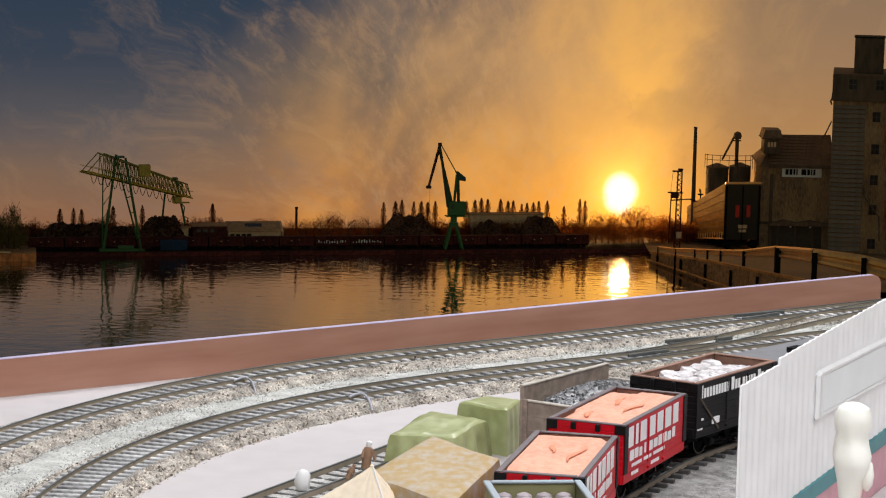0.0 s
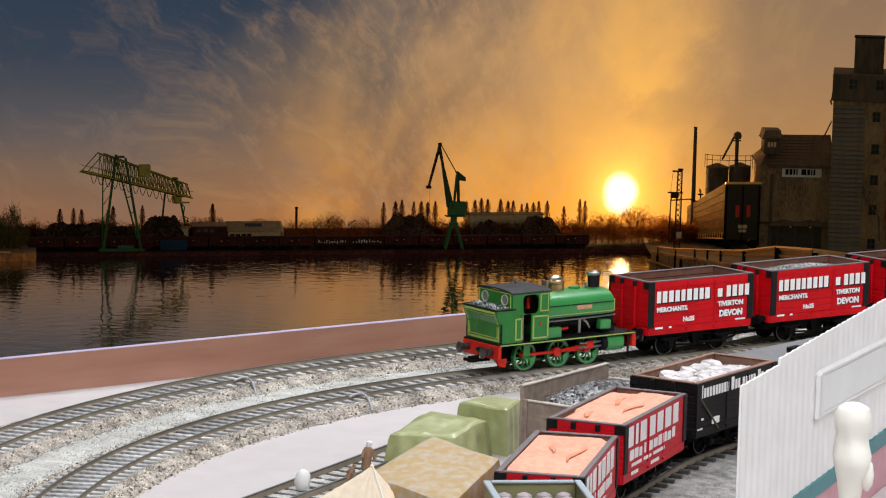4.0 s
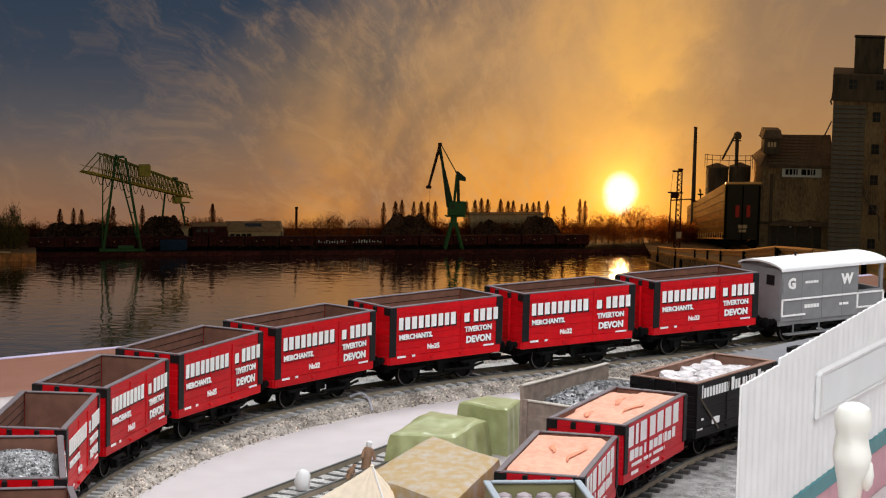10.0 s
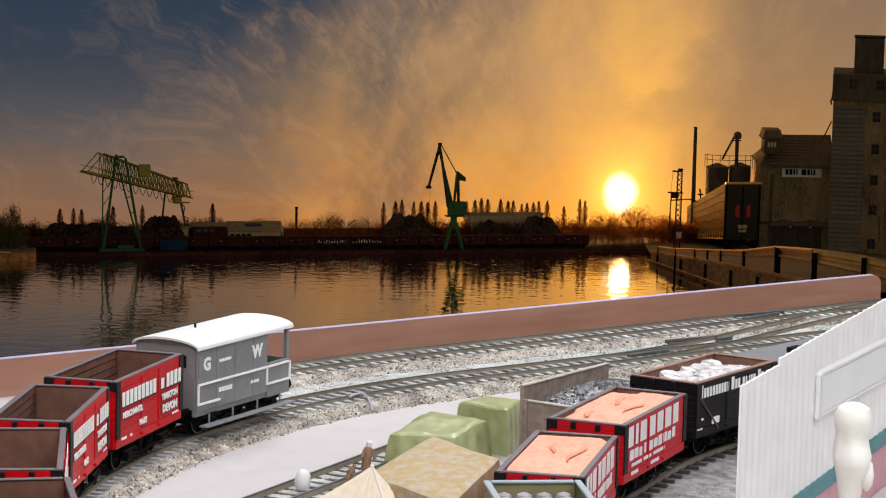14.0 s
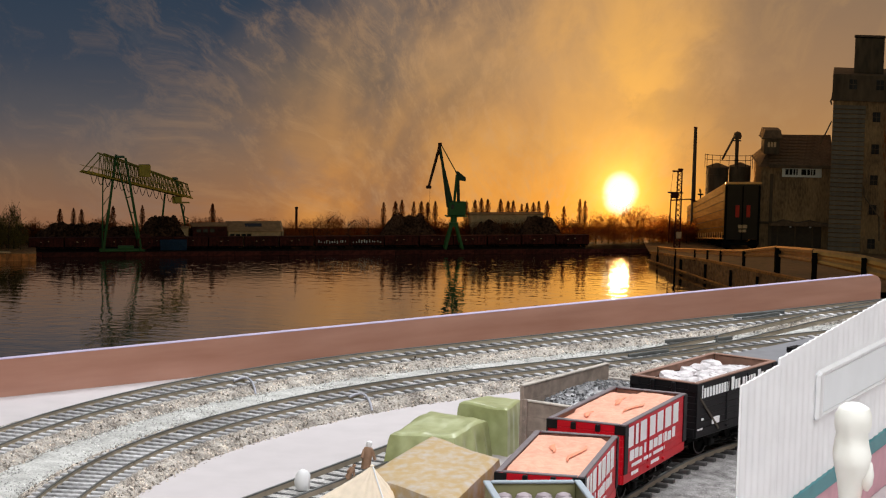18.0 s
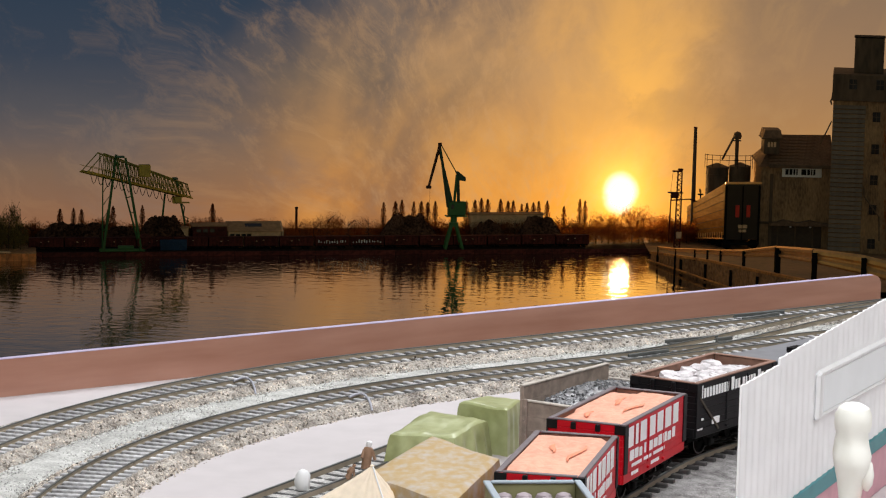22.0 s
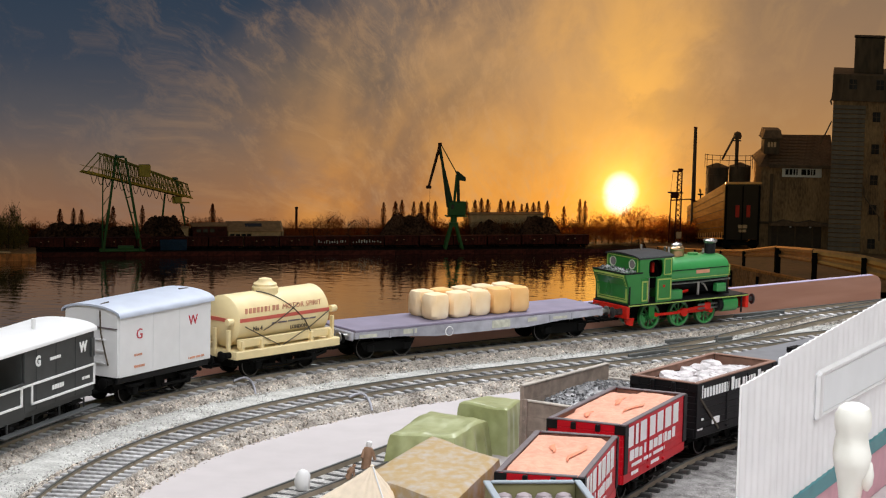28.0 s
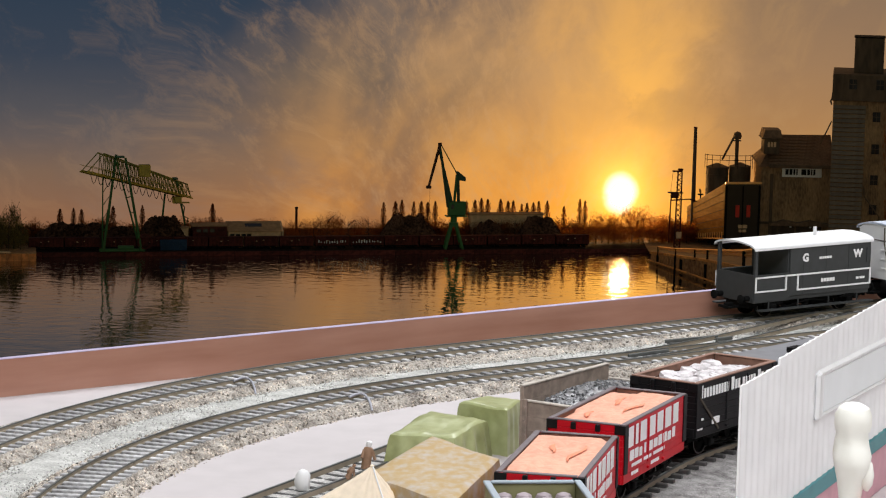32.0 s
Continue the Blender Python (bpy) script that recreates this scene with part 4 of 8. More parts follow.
def saddle_tank(rows):
    """A small six-coupled saddle-tank engine; the chimney end is +x."""
    v = empty("tank_engine", "green saddle tank steam engine with brass dome and red buffer beams", "locomotive", "tank engines")
    hf = 0.0400
    part("footplate", Geo().box((0, 0, 0.0153), (2 * hf, 0.0385, 0.0013), 0.0003), M_BLACK, v)
    part("footplate_edge", Geo().box((0, -0.0193, 0.0153), (2 * hf - 0.001, 0.0003, 0.0006)), M_YELLOW, v)
    for sy in (-1, 1):
        part("frame_plate", Geo().prism([(-0.036, 0.0146), (0.036, 0.0146), (0.036, 0.0075), (0.024, 0.0050), (-0.028, 0.0050), (-0.036, 0.0075)], sy * 0.0062 - 0.0006, sy * 0.0062 + 0.0006), M_UNDER, v)
    for sx in (-1, 1):
        part("buffer_beam", Geo().box((sx * (hf - 0.0006), 0, 0.0116), (0.0020, 0.0385, 0.0072), 0.0004), M_RED_PLAIN, v, "red buffer beam")
        part("hook", Geo().box((sx * (hf + 0.0013), 0, 0.0118), (0.0030, 0.0022, 0.0024), 0.0004), M_BLACK, v)
    for sx, sy in ((-1, -1),):
        part("beam_bracket", Geo().prism([(sx * hf + 0.0005, 0.0080), (sx * hf + 0.0070, 0.0080), (sx * hf + 0.0060, 0.0035), (sx * hf + 0.0020, 0.0045)], sy * 0.0150 - 0.0008, sy * 0.0150 + 0.0008), M_RED_PLAIN, v)
    buffers(v, hf, 0.0125, 0.0118, M_BUFFER, 0.0030, 0.0072)
    couplings(v, hf)
    # bunker and cab
    zb = 0.0160

    def lining(x0, x1, z0, z1, y, t=0.0006, nm="lining"):
        g = Geo()
        for a, b, c, d in ((x0, z0, x1, z0), (x0, z1, x1, z1), (x0, z0, x0, z1), (x1, z0, x1, z1)):
            g.box(((a + c) / 2, y, (b + d) / 2), (abs(c - a) + t, 0.0003, abs(d - b) + t))
        part(nm, g, M_YELLOW, v, "yellow lining")
    # bunker with a flared back sheet
    prof = [(-0.0385, zb), (-0.0300, zb), (-0.0300, 0.0330), (-0.0415, 0.0330), (-0.0410, 0.0310), (-0.0392, 0.0262)]
    part("bunker", Geo().prism(prof, -0.0182, 0.0182), M_GREEN, v)
    g = Geo()
    # a framed panel on the bunker's back, its upper part leaning out with the sheet
    for e, zl, zt, w in ((0.0160, 0.0174, 0.0318, 0.0010), (0.0146, 0.0187, 0.0305, 0.0004)):
        g.box((-0.0389, 0, zl), (0.0004, 2 * e + w, w))
        for y in (-e, e):
            g.box((-0.0389, y, (zl + 0.0258) / 2), (0.0004, w, 0.0258 - zl))
            xt = -0.0392 - 0.0019 * (zt - 0.0262) / 0.0048
            g.add([(-0.0391, y - w / 2, 0.0255), (-0.0391, y + w / 2, 0.0255), (xt - 0.0003, y + w / 2, zt), (xt - 0.0003, y - w / 2, zt)], [(0, 1, 2, 3)])
        g.box((xt - 0.0002, 0, zt), (0.0004, 2 * e + w, w))
    part("lining", g, M_YELLOW, v, "yellow lining")
    part("bunker_beading", Geo().box((-0.0412, 0, 0.0331), (0.0010, 0.0368, 0.0008), 0.0002).box((-0.0355, -0.0183, 0.0331), (0.0120, 0.0008, 0.0008), 0.0002).box((-0.0355, 0.0183, 0.0331), (0.0120, 0.0008, 0.0008), 0.0002), M_BLACK, v)
    part("bunker_corner", Geo().box((-0.0384, -0.0182, 0.0210), (0.0010, 0.0010, 0.0100), 0.0002).box((-0.0384, 0.0182, 0.0210), (0.0010, 0.0010, 0.0100), 0.0002), M_BLACK, v)
    g = Geo()
    rng = random.Random(3)
    for i in range(170):
        c = (-0.0358 + rng.uniform(-0.0045, 0.0045), rng.uniform(-0.0165, 0.0165), 0.0332 + rng.uniform(0, 0.0012))
        g.box(c, (rng.uniform(0.0006, 0.0012),) * 3, 0.0002, rng.uniform(0, 90))
    part("bunker_coal", g, M_BUNKER, v, "glossy black coal with silvery glints in its colour")
    part("rear_sheet", Geo().box((-0.0316, 0, 0.0378), (0.0010, 0.0350, 0.0120), 0.0002), M_GREEN, v)
    for y in (-0.0105, 0.0105):
        part("window_rim", Geo().lathe((-0.0322, y, 0.0385), [(0.0026, 0.0), (0.0034, -0.0004), (0.0034, 0.0006), (0.0026, 0.0008)], 20, "X", False), M_SHEENRIM, v, "pale window rim")
        part("window_glass", Geo().cyl((-0.0319, y, 0.0385), (-0.0323, y, 0.0385), 0.0027, 18), M_GLASS, v)
    part("sheet_lining", Geo().box((-0.03225, 0, 0.0428), (0.0003, 0.0330, 0.0005)).box((-0.03225, -0.0165, 0.0383), (0.0003, 0.0005, 0.0090)).box((-0.03225, 0.0165, 0.0383), (0.0003, 0.0005, 0.0090)), M_YELLOW, v)
    for sy in (-1, 1):
        y0, y1 = sy * 0.0172, sy * 0.0184
        lo, hi = min(y0, y1), max(y0, y1)
        part("cab_side", Geo().box((-0.0143, sy * 0.0178, 0.0229), (0.0110, 0.0012, 0.0140), 0.0002), M_GREEN, v)
        part("cab_side", Geo().box((-0.0278, sy * 0.0178, 0.0229), (0.0050, 0.0012, 0.0140), 0.0002), M_GREEN, v)
        # upper side with a rounded opening
        g = Geo()
        ox, oz, orx, orz = -0.0204, 0.0357, 0.0050, 0.0060
        inner, outer = [], []
        for i in range(32):
            a = 2 * math.pi * i / 32
            c, s = math.cos(a), math.sin(a)
            k = (abs(c) ** 5 + abs(s) ** 5) ** -0.2
            inner.append((ox + orx * c * k, oz + orz * s * k))
            q = max(abs(c) / 0.0116, abs(s) / 0.0070)
            outer.append((max(-0.0318, min(-0.0088, ox + c / q)), oz + s / q + 0.0009))
        pts = [(x, y, z) for y in (lo, hi) for ring in (inner, outer) for x, z in ring]
        F = []
        for i in range(32):
            k = (i + 1) % 32
            F += [(i, k, 32 + k, 32 + i), (64 + i, 64 + k, 96 + k, 96 + i), (i, k, 64 + k, 64 + i), (32 + i, 32 + k, 96 + k, 96 + i)]
        g.add(pts, F)
        part("cab_upper", g, M_GREEN, v)
        yl = sy * 0.0186
        lining(-0.0188, -0.0098, 0.0176, 0.0286, yl, 0.0008)
        lining(-0.0297, -0.0262, 0.0176, 0.0280, yl, 0.0008)
        lining(-0.0145, -0.0098, 0.0312, 0.0398, yl, 0.0005)
        part("hand_rail", Geo().tube([(-0.0256, sy * 0.0192, 0.0170), (-0.0256, sy * 0.0192, 0.0300)], 0.00026, 6), M_STEEL, v)
        part("works_plate", Geo().cyl((-0.0146, sy * 0.0184, 0.0248), (-0.0146, sy * 0.0188, 0.0248), 0.0007, 14), M_RED_PLAIN, v)
    part("front_sheet", Geo().box((-0.0090, 0, 0.0284), (0.0010, 0.0350, 0.0248), 0.0002), M_GREEN, v)
    part("boiler_back", Geo().cyl((-0.0085, 0, 0.0300), (-0.0120, 0, 0.0300), 0.0085, 16), M_BLACK, v)
    part("regulator", Geo().box((-0.0172, -0.0095, 0.0345), (0.0018, 0.0030, 0.0060), 0.0006), M_RED_PLAIN, v)
    prof = [(0.0186 * math.cos(radians(180 - 15 * k)), 0.0434 + 0.0020 * math.sin(radians(180 - 15 * k))) for k in range(13)]
    prof += [(y, z - 0.0009) for y, z in reversed(prof)]
    part("cab_roof", Geo().prism_x(prof, -0.0328, -0.0078), M_ROOF_D, v, "dark grey arched cab roof", smooth=True)
    part("whistle", Geo().cyl((-0.0215, -0.003, 0.0468), (-0.0215, -0.003, 0.0505), 0.0007, 8), M_STEEL, v)
    # boiler, saddle tank, smokebox
    part("boiler", Geo().cyl((-0.0088, 0, 0.0262), (0.0315, 0, 0.0262), 0.0105, 24), M_BLACK, v)
    sec = [(0.0150, 0.0262), (0.0158, 0.0287), (0.0160, 0.0324), (0.0155, 0.0358), (0.0136, 0.0394), (0.0105, 0.0421), (0.0062, 0.0438), (0.0, 0.0444)]
    sec = sec + [(-y, z) for y, z in reversed(sec[:-1])]
    g = Geo()
    for x0, x1 in ((-0.0086, 0.0300),):
        xs = [(x0, 1.0), (x1 - 0.003, 1.0), (x1 - 0.0008, 0.97), (x1, 0.90)]
        k, pts = len(sec), []
        for x, sc in xs:
            pts += [(x, y * sc, 0.034 + (z - 0.034) * sc) for y, z in sec]
        F = [(i * k + j, i * k + (j + 1) % k, (i + 1) * k + (j + 1) % k, (i + 1) * k + j) for i in range(len(xs) - 1) for j in range(k)]
        g.add(pts, F + [tuple(range(k)), tuple(range(3 * k, 4 * k))])
    part("saddle_tank", g, M_GREEN_L, v, "light green saddle tank", smooth=True)
    for sy in (-1, 1):
        part("name_plate", Geo().box((0.0120, sy * 0.01605, 0.0328), (0.0085, 0.0006, 0.0030), 0.0002), M_LETTER_DIM, v, "plain red and brass nameplate")
        part("tank_lining", Geo().box((0.0105, sy * 0.01585, 0.0282), (0.0380, 0.0006, 0.0005)), M_YELLOW, v)
        part("tank_lining", Geo().box((0.0290, sy * 0.01570, 0.0330), (0.0005, 0.0008, 0.0080)), M_YELLOW, v)
        part("tank_joint", Geo().box((0.0105, sy * 0.01578, 0.0352), (0.0385, 0.0006, 0.0005)), M_BLACK, v)
        part("boiler_rail", Geo().tube([(-0.0080, sy * 0.0155, 0.0248), (0.0120, sy * 0.0155, 0.0248), (0.0300, sy * 0.0150, 0.0252)], 0.00045, 6), M_STEEL, v, "steel handrail")
        part("feed_pipe", Geo().tube([(0.0100, sy * 0.0150, 0.0247), (0.0098, sy * 0.0150, 0.0175)], 0.0007, 8), M_STEEL, v)
        part("feed_pipe", Geo().tube([(0.0120 + 0.0035 * math.sin(radians(a)) , sy * 0.0152, 0.0240 - 0.0045 * math.sin(radians(a)) ** 2 - 0.000001 * a) for a in range(0, 181, 30)], 0.0005, 6), M_STEEL, v)
        part("sand_box", Geo().box((-0.0045, sy * 0.0135, 0.0187), (0.0080, 0.0060, 0.0055), 0.0005), M_GREEN_L, v)
        part("sand_box", Geo().box((0.0245, sy * 0.0135, 0.0205), (0.0060, 0.0050, 0.0050), 0.0005), M_GREEN_L, v)
        part("reversing_lever", Geo().tube([(0.0005, sy * 0.0120, 0.0195), (0.0050, sy * 0.0120, 0.0200)], 0.0008, 6), M_RED_PLAIN, v)
        part("cylinder", Geo().cyl((0.0245, sy * 0.0150, 0.0108), (0.0335, sy * 0.0150, 0.0108), 0.0042, 18), M_GREEN_L, v, "green cylinder casing")
        part("cylinder_cover", Geo().cyl((0.0222, sy * 0.0150, 0.0108), (0.0245, sy * 0.0150, 0.0108), 0.0036, 16), M_BLACK, v)
        part("slide_bar", Geo().tube([(0.0100, sy * 0.0152, 0.0118), (0.0225, sy * 0.0152, 0.0118)], 0.0006, 6).tube([(0.0100, sy * 0.0152, 0.0096), (0.0225, sy * 0.0152, 0.0096)], 0.0006, 6), M_STEEL, v)
        part("cab_step", Geo().box((-0.0215, sy * 0.0175, 0.0075), (0.0050, 0.0030, 0.0007)).box((-0.0215, sy * 0.0165, 0.0112), (0.0040, 0.0005, 0.0080)), M_GREEN, v)
        part("front_step", Geo().box((0.0365, sy * 0.0175, 0.0110), (0.0010, 0.0006, 0.0110)), M_BLACK, v)
    part("smokebox", Geo().prism_x([(-0.0105, 0.0160), (-0.0088, 0.0205), (-0.0088, 0.0270), (0.0088, 0.0270), (0.0088, 0.0205), (0.0105, 0.0160)], 0.0255, 0.0325), M_BLACK, v)
    part("smokebox_door", Geo().lathe((0.0300, 0, 0.0330), [(0.0105, 0.0), (0.0100, 0.0012), (0.006, 0.0022), (0.0006, 0.0028)], 20, "X"), M_BLACK, v)
    part("dome", Geo().lathe((-0.0010, 0, 0.0428), [(0.0050, 0), (0.0042, 0.0010), (0.0040, 0.0045), (0.0044, 0.0050), (0.0044, 0.0056), (0.0032, 0.0068), (0.0006, 0.0074)], 24), M_BRASS, v, "polished brass dome", smooth=True)
    part("dome_cap", Geo().lathe((-0.0010, 0, 0.0492), [(0.0033, 0), (0.0030, 0.0014), (0.0016, 0.0024), (0.0004, 0.0027)], 20), M_STEEL, v, smooth=True)
    part("safety_valve", Geo().cyl((-0.0072, -0.002, 0.0455), (-0.0072, -0.002, 0.0498), 0.0008, 8).cyl((-0.0072, 0.002, 0.0455), (-0.0072, 0.002, 0.0498), 0.0008, 8), M_STEEL, v)
    part("filler_lid", Geo().cyl((0.0145, 0, 0.0440), (0.0145, 0, 0.0452), 0.0030, 16), M_GREEN_L, v)
    part("stove_pipe", Geo().lathe((0.0235, 0, 0.0425), [(0.0056, 0), (0.0044, 0.0012), (0.0037, 0.0024), (0.0039, 0.0087), (0.0036, 0.0090)], 22), M_BLACK, v, smooth=True)
    part("chimney_cap", Geo().lathe((0.0235, 0, 0.0508), [(0.0039, 0), (0.0049, 0.0009), (0.0051, 0.0018), (0.0044, 0.0022), (0.0038, 0.0010)], 22), M_STEEL, v, "bright chimney cap", smooth=True)
    part("chimney_rail", Geo().cyl((0.0185, -0.001, 0.0435), (0.0185, -0.001, 0.0480), 0.0007, 8), M_STEEL, v)
    # wheels and rods
    R = 0.0074
    xs = (-0.0245, -0.0045, 0.0135)
    for x in xs:
        for sy in (-1, 1):
            wh = tread_wheel(R, 10, sy * 0.0088, M_GREEN_L, M_GREEN_L, v, x, "driving_wheel")
            part("tyre", Geo().lathe((0, 0, 0), [(R * 0.95, sy * 0.00112), (R * 1.0, sy * 0.0012)], 24, "Y", False), M_RIM, wh)
            part("balance_weight", Geo().prism([(R * 0.78 * math.cos(radians(a)), R * 0.78 * math.sin(radians(a))) for a in range(150, 211, 10)] + [(-R * 0.45, 0)], sy * 0.0006 - 0.0007, sy * 0.0006 + 0.0007), M_GREEN_L, wh)
            rows.append((wh, R))
    rods = []
    for sy in (-1, 1):
        g = Geo()
        g.box(((xs[0] + xs[2]) / 2, 0, 0), (xs[2] - xs[0], 0.0009, 0.0016), 0.0003)
        for x in xs:
            g.cyl((x, -0.0010, 0), (x, 0.0010, 0), 0.0017 if x != xs[1] else 0.0024, 12)
        rods.append(part("coupling_rod", g, M_RED_PLAIN, v, "red coupling rod", m=pose(0, sy * 0.0115, R)))
        part("crosshead", Geo().box((0.0135, sy * 0.0150, 0.0107), (0.0042, 0.0016, 0.0042), 0.0004), M_RED_PLAIN, v)
        part("connecting_rod", Geo().cyl((-0.0045, sy * 0.0131, R + 0.0010), (0.0135, sy * 0.0140, 0.0107), 0.0009, 8), M_RED_PLAIN, v)
    # the driver: a plain seated shape
    g = Geo().lathe((-0.0226, -0.0085, 0.0170), [(0.0027, 0), (0.0027, 0.0100), (0.0032, 0.0140), (0.0028, 0.0170), (0.0014, 0.0185), (0.0018, 0.0200), (0.0016, 0.0222), (0.0004, 0.0230)], 10)
    part("crew_dummy", g, M_WIRE, v, "small dark plain figure in the cab")
    # trim to fit the camera's view: a little longer and slimmer
    for c in v.children:
        if c.name.startswith(("driving_wheel", "coupling_rod")):
            c.location.x = c.location.x * 1.08 + 0.0030
            c.location.y *= 0.90 if c.name.startswith("driving") else 0.87
            if c.name.startswith("coupling_rod"):
                c.data.transform(Matrix.Diagonal((1.08, 1.0, 1.0, 1.0)))
        else:
            c.data.transform(Matrix.Diagonal((1.08, 0.83, 1.0, 1.0)))
            kind_ = c.name.split(".")[0]
            # a shorter cab, a longer tank with the dome well before the cab
            ahead = 0.0060 if kind_ in ("dome", "dome_cap", "safety_valve") else 0.0023 if kind_ in ("stove_pipe", "chimney_cap", "chimney_rail") else 0.0030 if kind_ in ("crosshead", "connecting_rod") else 0.0
            for vert in c.data.vertices:
                x = vert.co.x
                vert.co.x = ahead + (-0.0125 + (x + 0.0095) * (0.950 if x < -0.0095 else 1.0816))
                vert.co.y *= 0.94
            if kind_ in ("stove_pipe", "chimney_cap"):
                c.data.transform(Matrix.Translation((0.0275, 0, 0)) @ Matrix.Diagonal((0.78, 0.86, 1, 1)) @ Matrix.Translation((-0.0275, 0, 0)))
            if kind_ in ("saddle_tank", "smokebox_door", "name_plate", "tank_lining", "tank_joint"):
                c.data.transform(Matrix.Translation((0, 0, 0.0262)) @ Matrix.Diagonal((1, 1, 0.68, 1)) @ Matrix.Translation((0, 0, -0.0262)))
            elif kind_ in ("dome", "dome_cap", "safety_valve", "filler_lid", "stove_pipe", "chimney_cap", "chimney_rail"):
                c.data.transform(Matrix.Translation((0, 0, -0.0066 if kind_ in ("stove_pipe", "chimney_cap", "chimney_rail") else -0.0057)))
            elif kind_ in ("rear_sheet", "cab_upper", "cab_roof", "whistle", "window_rim", "window_glass", "sheet_lining"):
                c.data.transform(Matrix.Translation((0, 0, 0.0320)) @ Matrix.Diagonal((1, 1, 0.81, 1)) @ Matrix.Translation((0, 0, -0.0320)))
    return v, rods


# silvery glints on the coal are put into the pale mottling
M_BUNKER = material("glinting_bunker_coal", (0.05, 0.05, 0.053), 0.22, var=0.5, scale=500, bump=0.5, island=0.8, col2=(0.55, 0.55, 0.57))
M_GLASS = material("window_pane", (0.20, 0.18, 0.19), 0.12, 0.0, var=0.1, bump=0)
rows0 = []
engine_one, rods_one = saddle_tank(rows0)
SPINNING[engine_one.name] = rows0
rows0 = []
engine_two, rods_two = saddle_tank(rows0)
SPINNING[engine_two.name] = rows0
tagged(engine_two, "green saddle tank steam engine hauling a mixed goods train")


# ---- things in the yard ----
M_CREAM = material("cream_paint", (0.96, 0.955, 0.88), 0.55, var=0.08, scale=100)
M_TARP_G = material("green_tarpaulin", (0.27, 0.29, 0.105), 0.45, var=0.2, scale=130, bump=0.3, depth=0.001, col2=(0.42, 0.45, 0.23), coat=0.2)
M_TARP_T = material("tan_tarpaulin", (0.44, 0.30, 0.125), 0.6, var=0.08, scale=300, bump=0.12, depth=0.0004, col2=(0.43, 0.375, 0.32), big=0.5, stretch=(1, 0.6, 1), spec=0.3)
for nd in M_TARP_T.node_tree.nodes:
    if nd.type == "VALTORGB":
        nd.color_ramp.elements[0].position, nd.color_ramp.elements[1].position = 0.40, 0.68
M_TENT = material("cream_canvas", (0.76, 0.64, 0.50), 0.7, var=0.15, scale=220, bump=0.3)
M_SAND = material("orange_clay", (0.71, 0.32, 0.215), 0.85, var=0.10, scale=400, bump=0.4, depth=0.0008, col2=(0.85, 0.44, 0.31))
M_OLDWOOD = material("grey_weathered_wood", (0.25, 0.195, 0.16), 0.75, var=0.4, scale=260, bump=0.4, rand=0.18)
M_CORRUG = material("white_corrugated_sheet", (0.87, 0.87, 0.885), 0.45, var=0.08, scale=60)
M_TEAL = material("teal_paint", (0.05, 0.22, 0.25), 0.5, var=0.15, scale=80)
M_PINK = material("pink_render", (0.66, 0.36, 0.42), 0.7, var=0.12, scale=120)
M_SKYLIGHT = material("frosted_skylight", (0.76, 0.80, 0.82), 0.25, var=0.05, scale=40)
M_LUMP = material("white_lumps", (0.64, 0.60, 0.61), 0.85, var=0.35, scale=260, bump=0.6, depth=0.001, island=0.15)
M_GREYROOF = material("grey_felt", (0.15, 0.15, 0.165), 0.7, var=0.15, scale=160)
M_SKIN = material("figure_brown", (0.26, 0.15, 0.09), 0.7, var=0.3, scale=500)
M_OLIVE = material("olive_paint", (0.22, 0.21, 0.10), 0.6, var=0.2, scale=150)
M_EDGEBLUE = material("blue_grey_edge", (0.30, 0.35, 0.40), 0.55, var=0.15, scale=150)


def yard_track(name, a, heading, length, z, label, group):
    t = empty(name, label, "railway track", group, pose(a[0], a[1], 0, 0, 0, heading))
    for o in (-0.0083, 0.0083):
        part("rail", Geo().box((0, o, z + 0.0012), (length, 0.0010, 0.0024), 0.0002), M_RAIL, t)
        part("rail_head", Geo().box((0, o, z + 0.0026), (length, 0.0011, 0.0006), 0.0001), M_RAILTOP, t)
    k = int(length / 0.0086)
    for i in range(k):
        part("sleeper", SLEEPER_D, M_SLEEPER_D, t, m=pose((i - k / 2) * 0.0086, 0, z - 0.0006))
    part("ballast_fill", Geo().grid(40, 8, lambda a, b: ((a - 0.5) * length, (b - 0.5) * 0.030, z + 0.0001 + 0.0006 * noise.noise(Vector((a * 60, b * 9, 2))))), M_INFILL, t)
    return t


# the siding that the parked wagons stand on, in short lengths of a gentle curve
SIDING = [((0.0376, 0.9535), 97.4), ((0.0454, 1.0379), 77.5), ((0.0738, 1.1345), 67.0), ((0.1190, 1.2285), 55.6), ((0.180, 1.305), 47.0)]


def siding_point(k):
    """A place on the siding, k in wagon lengths from the second stop."""
    k = k + 1
    i = max(0, min(len(SIDING) - 2, int(math.floor(k))))
    f = k - i
    (a, ha), (b, hb) = SIDING[i], SIDING[i + 1]
    d = math.dist(a, b)
    ta = Vector((math.cos(radians(ha)), math.sin(radians(ha)))) * d
    tb = Vector((math.cos(radians(hb)), math.sin(radians(hb)))) * d
    A, B = Vector(a), Vector(b)

    def at(q):
        return (2 * q ** 3 - 3 * q ** 2 + 1) * A + (q ** 3 - 2 * q ** 2 + q) * ta + (-2 * q ** 3 + 3 * q ** 2) * B + (q ** 3 - q ** 2) * tb
    p, p2 = at(f), at(f + 0.01)
    return p, math.atan2(p2.y - p.y, p2.x - p.x)


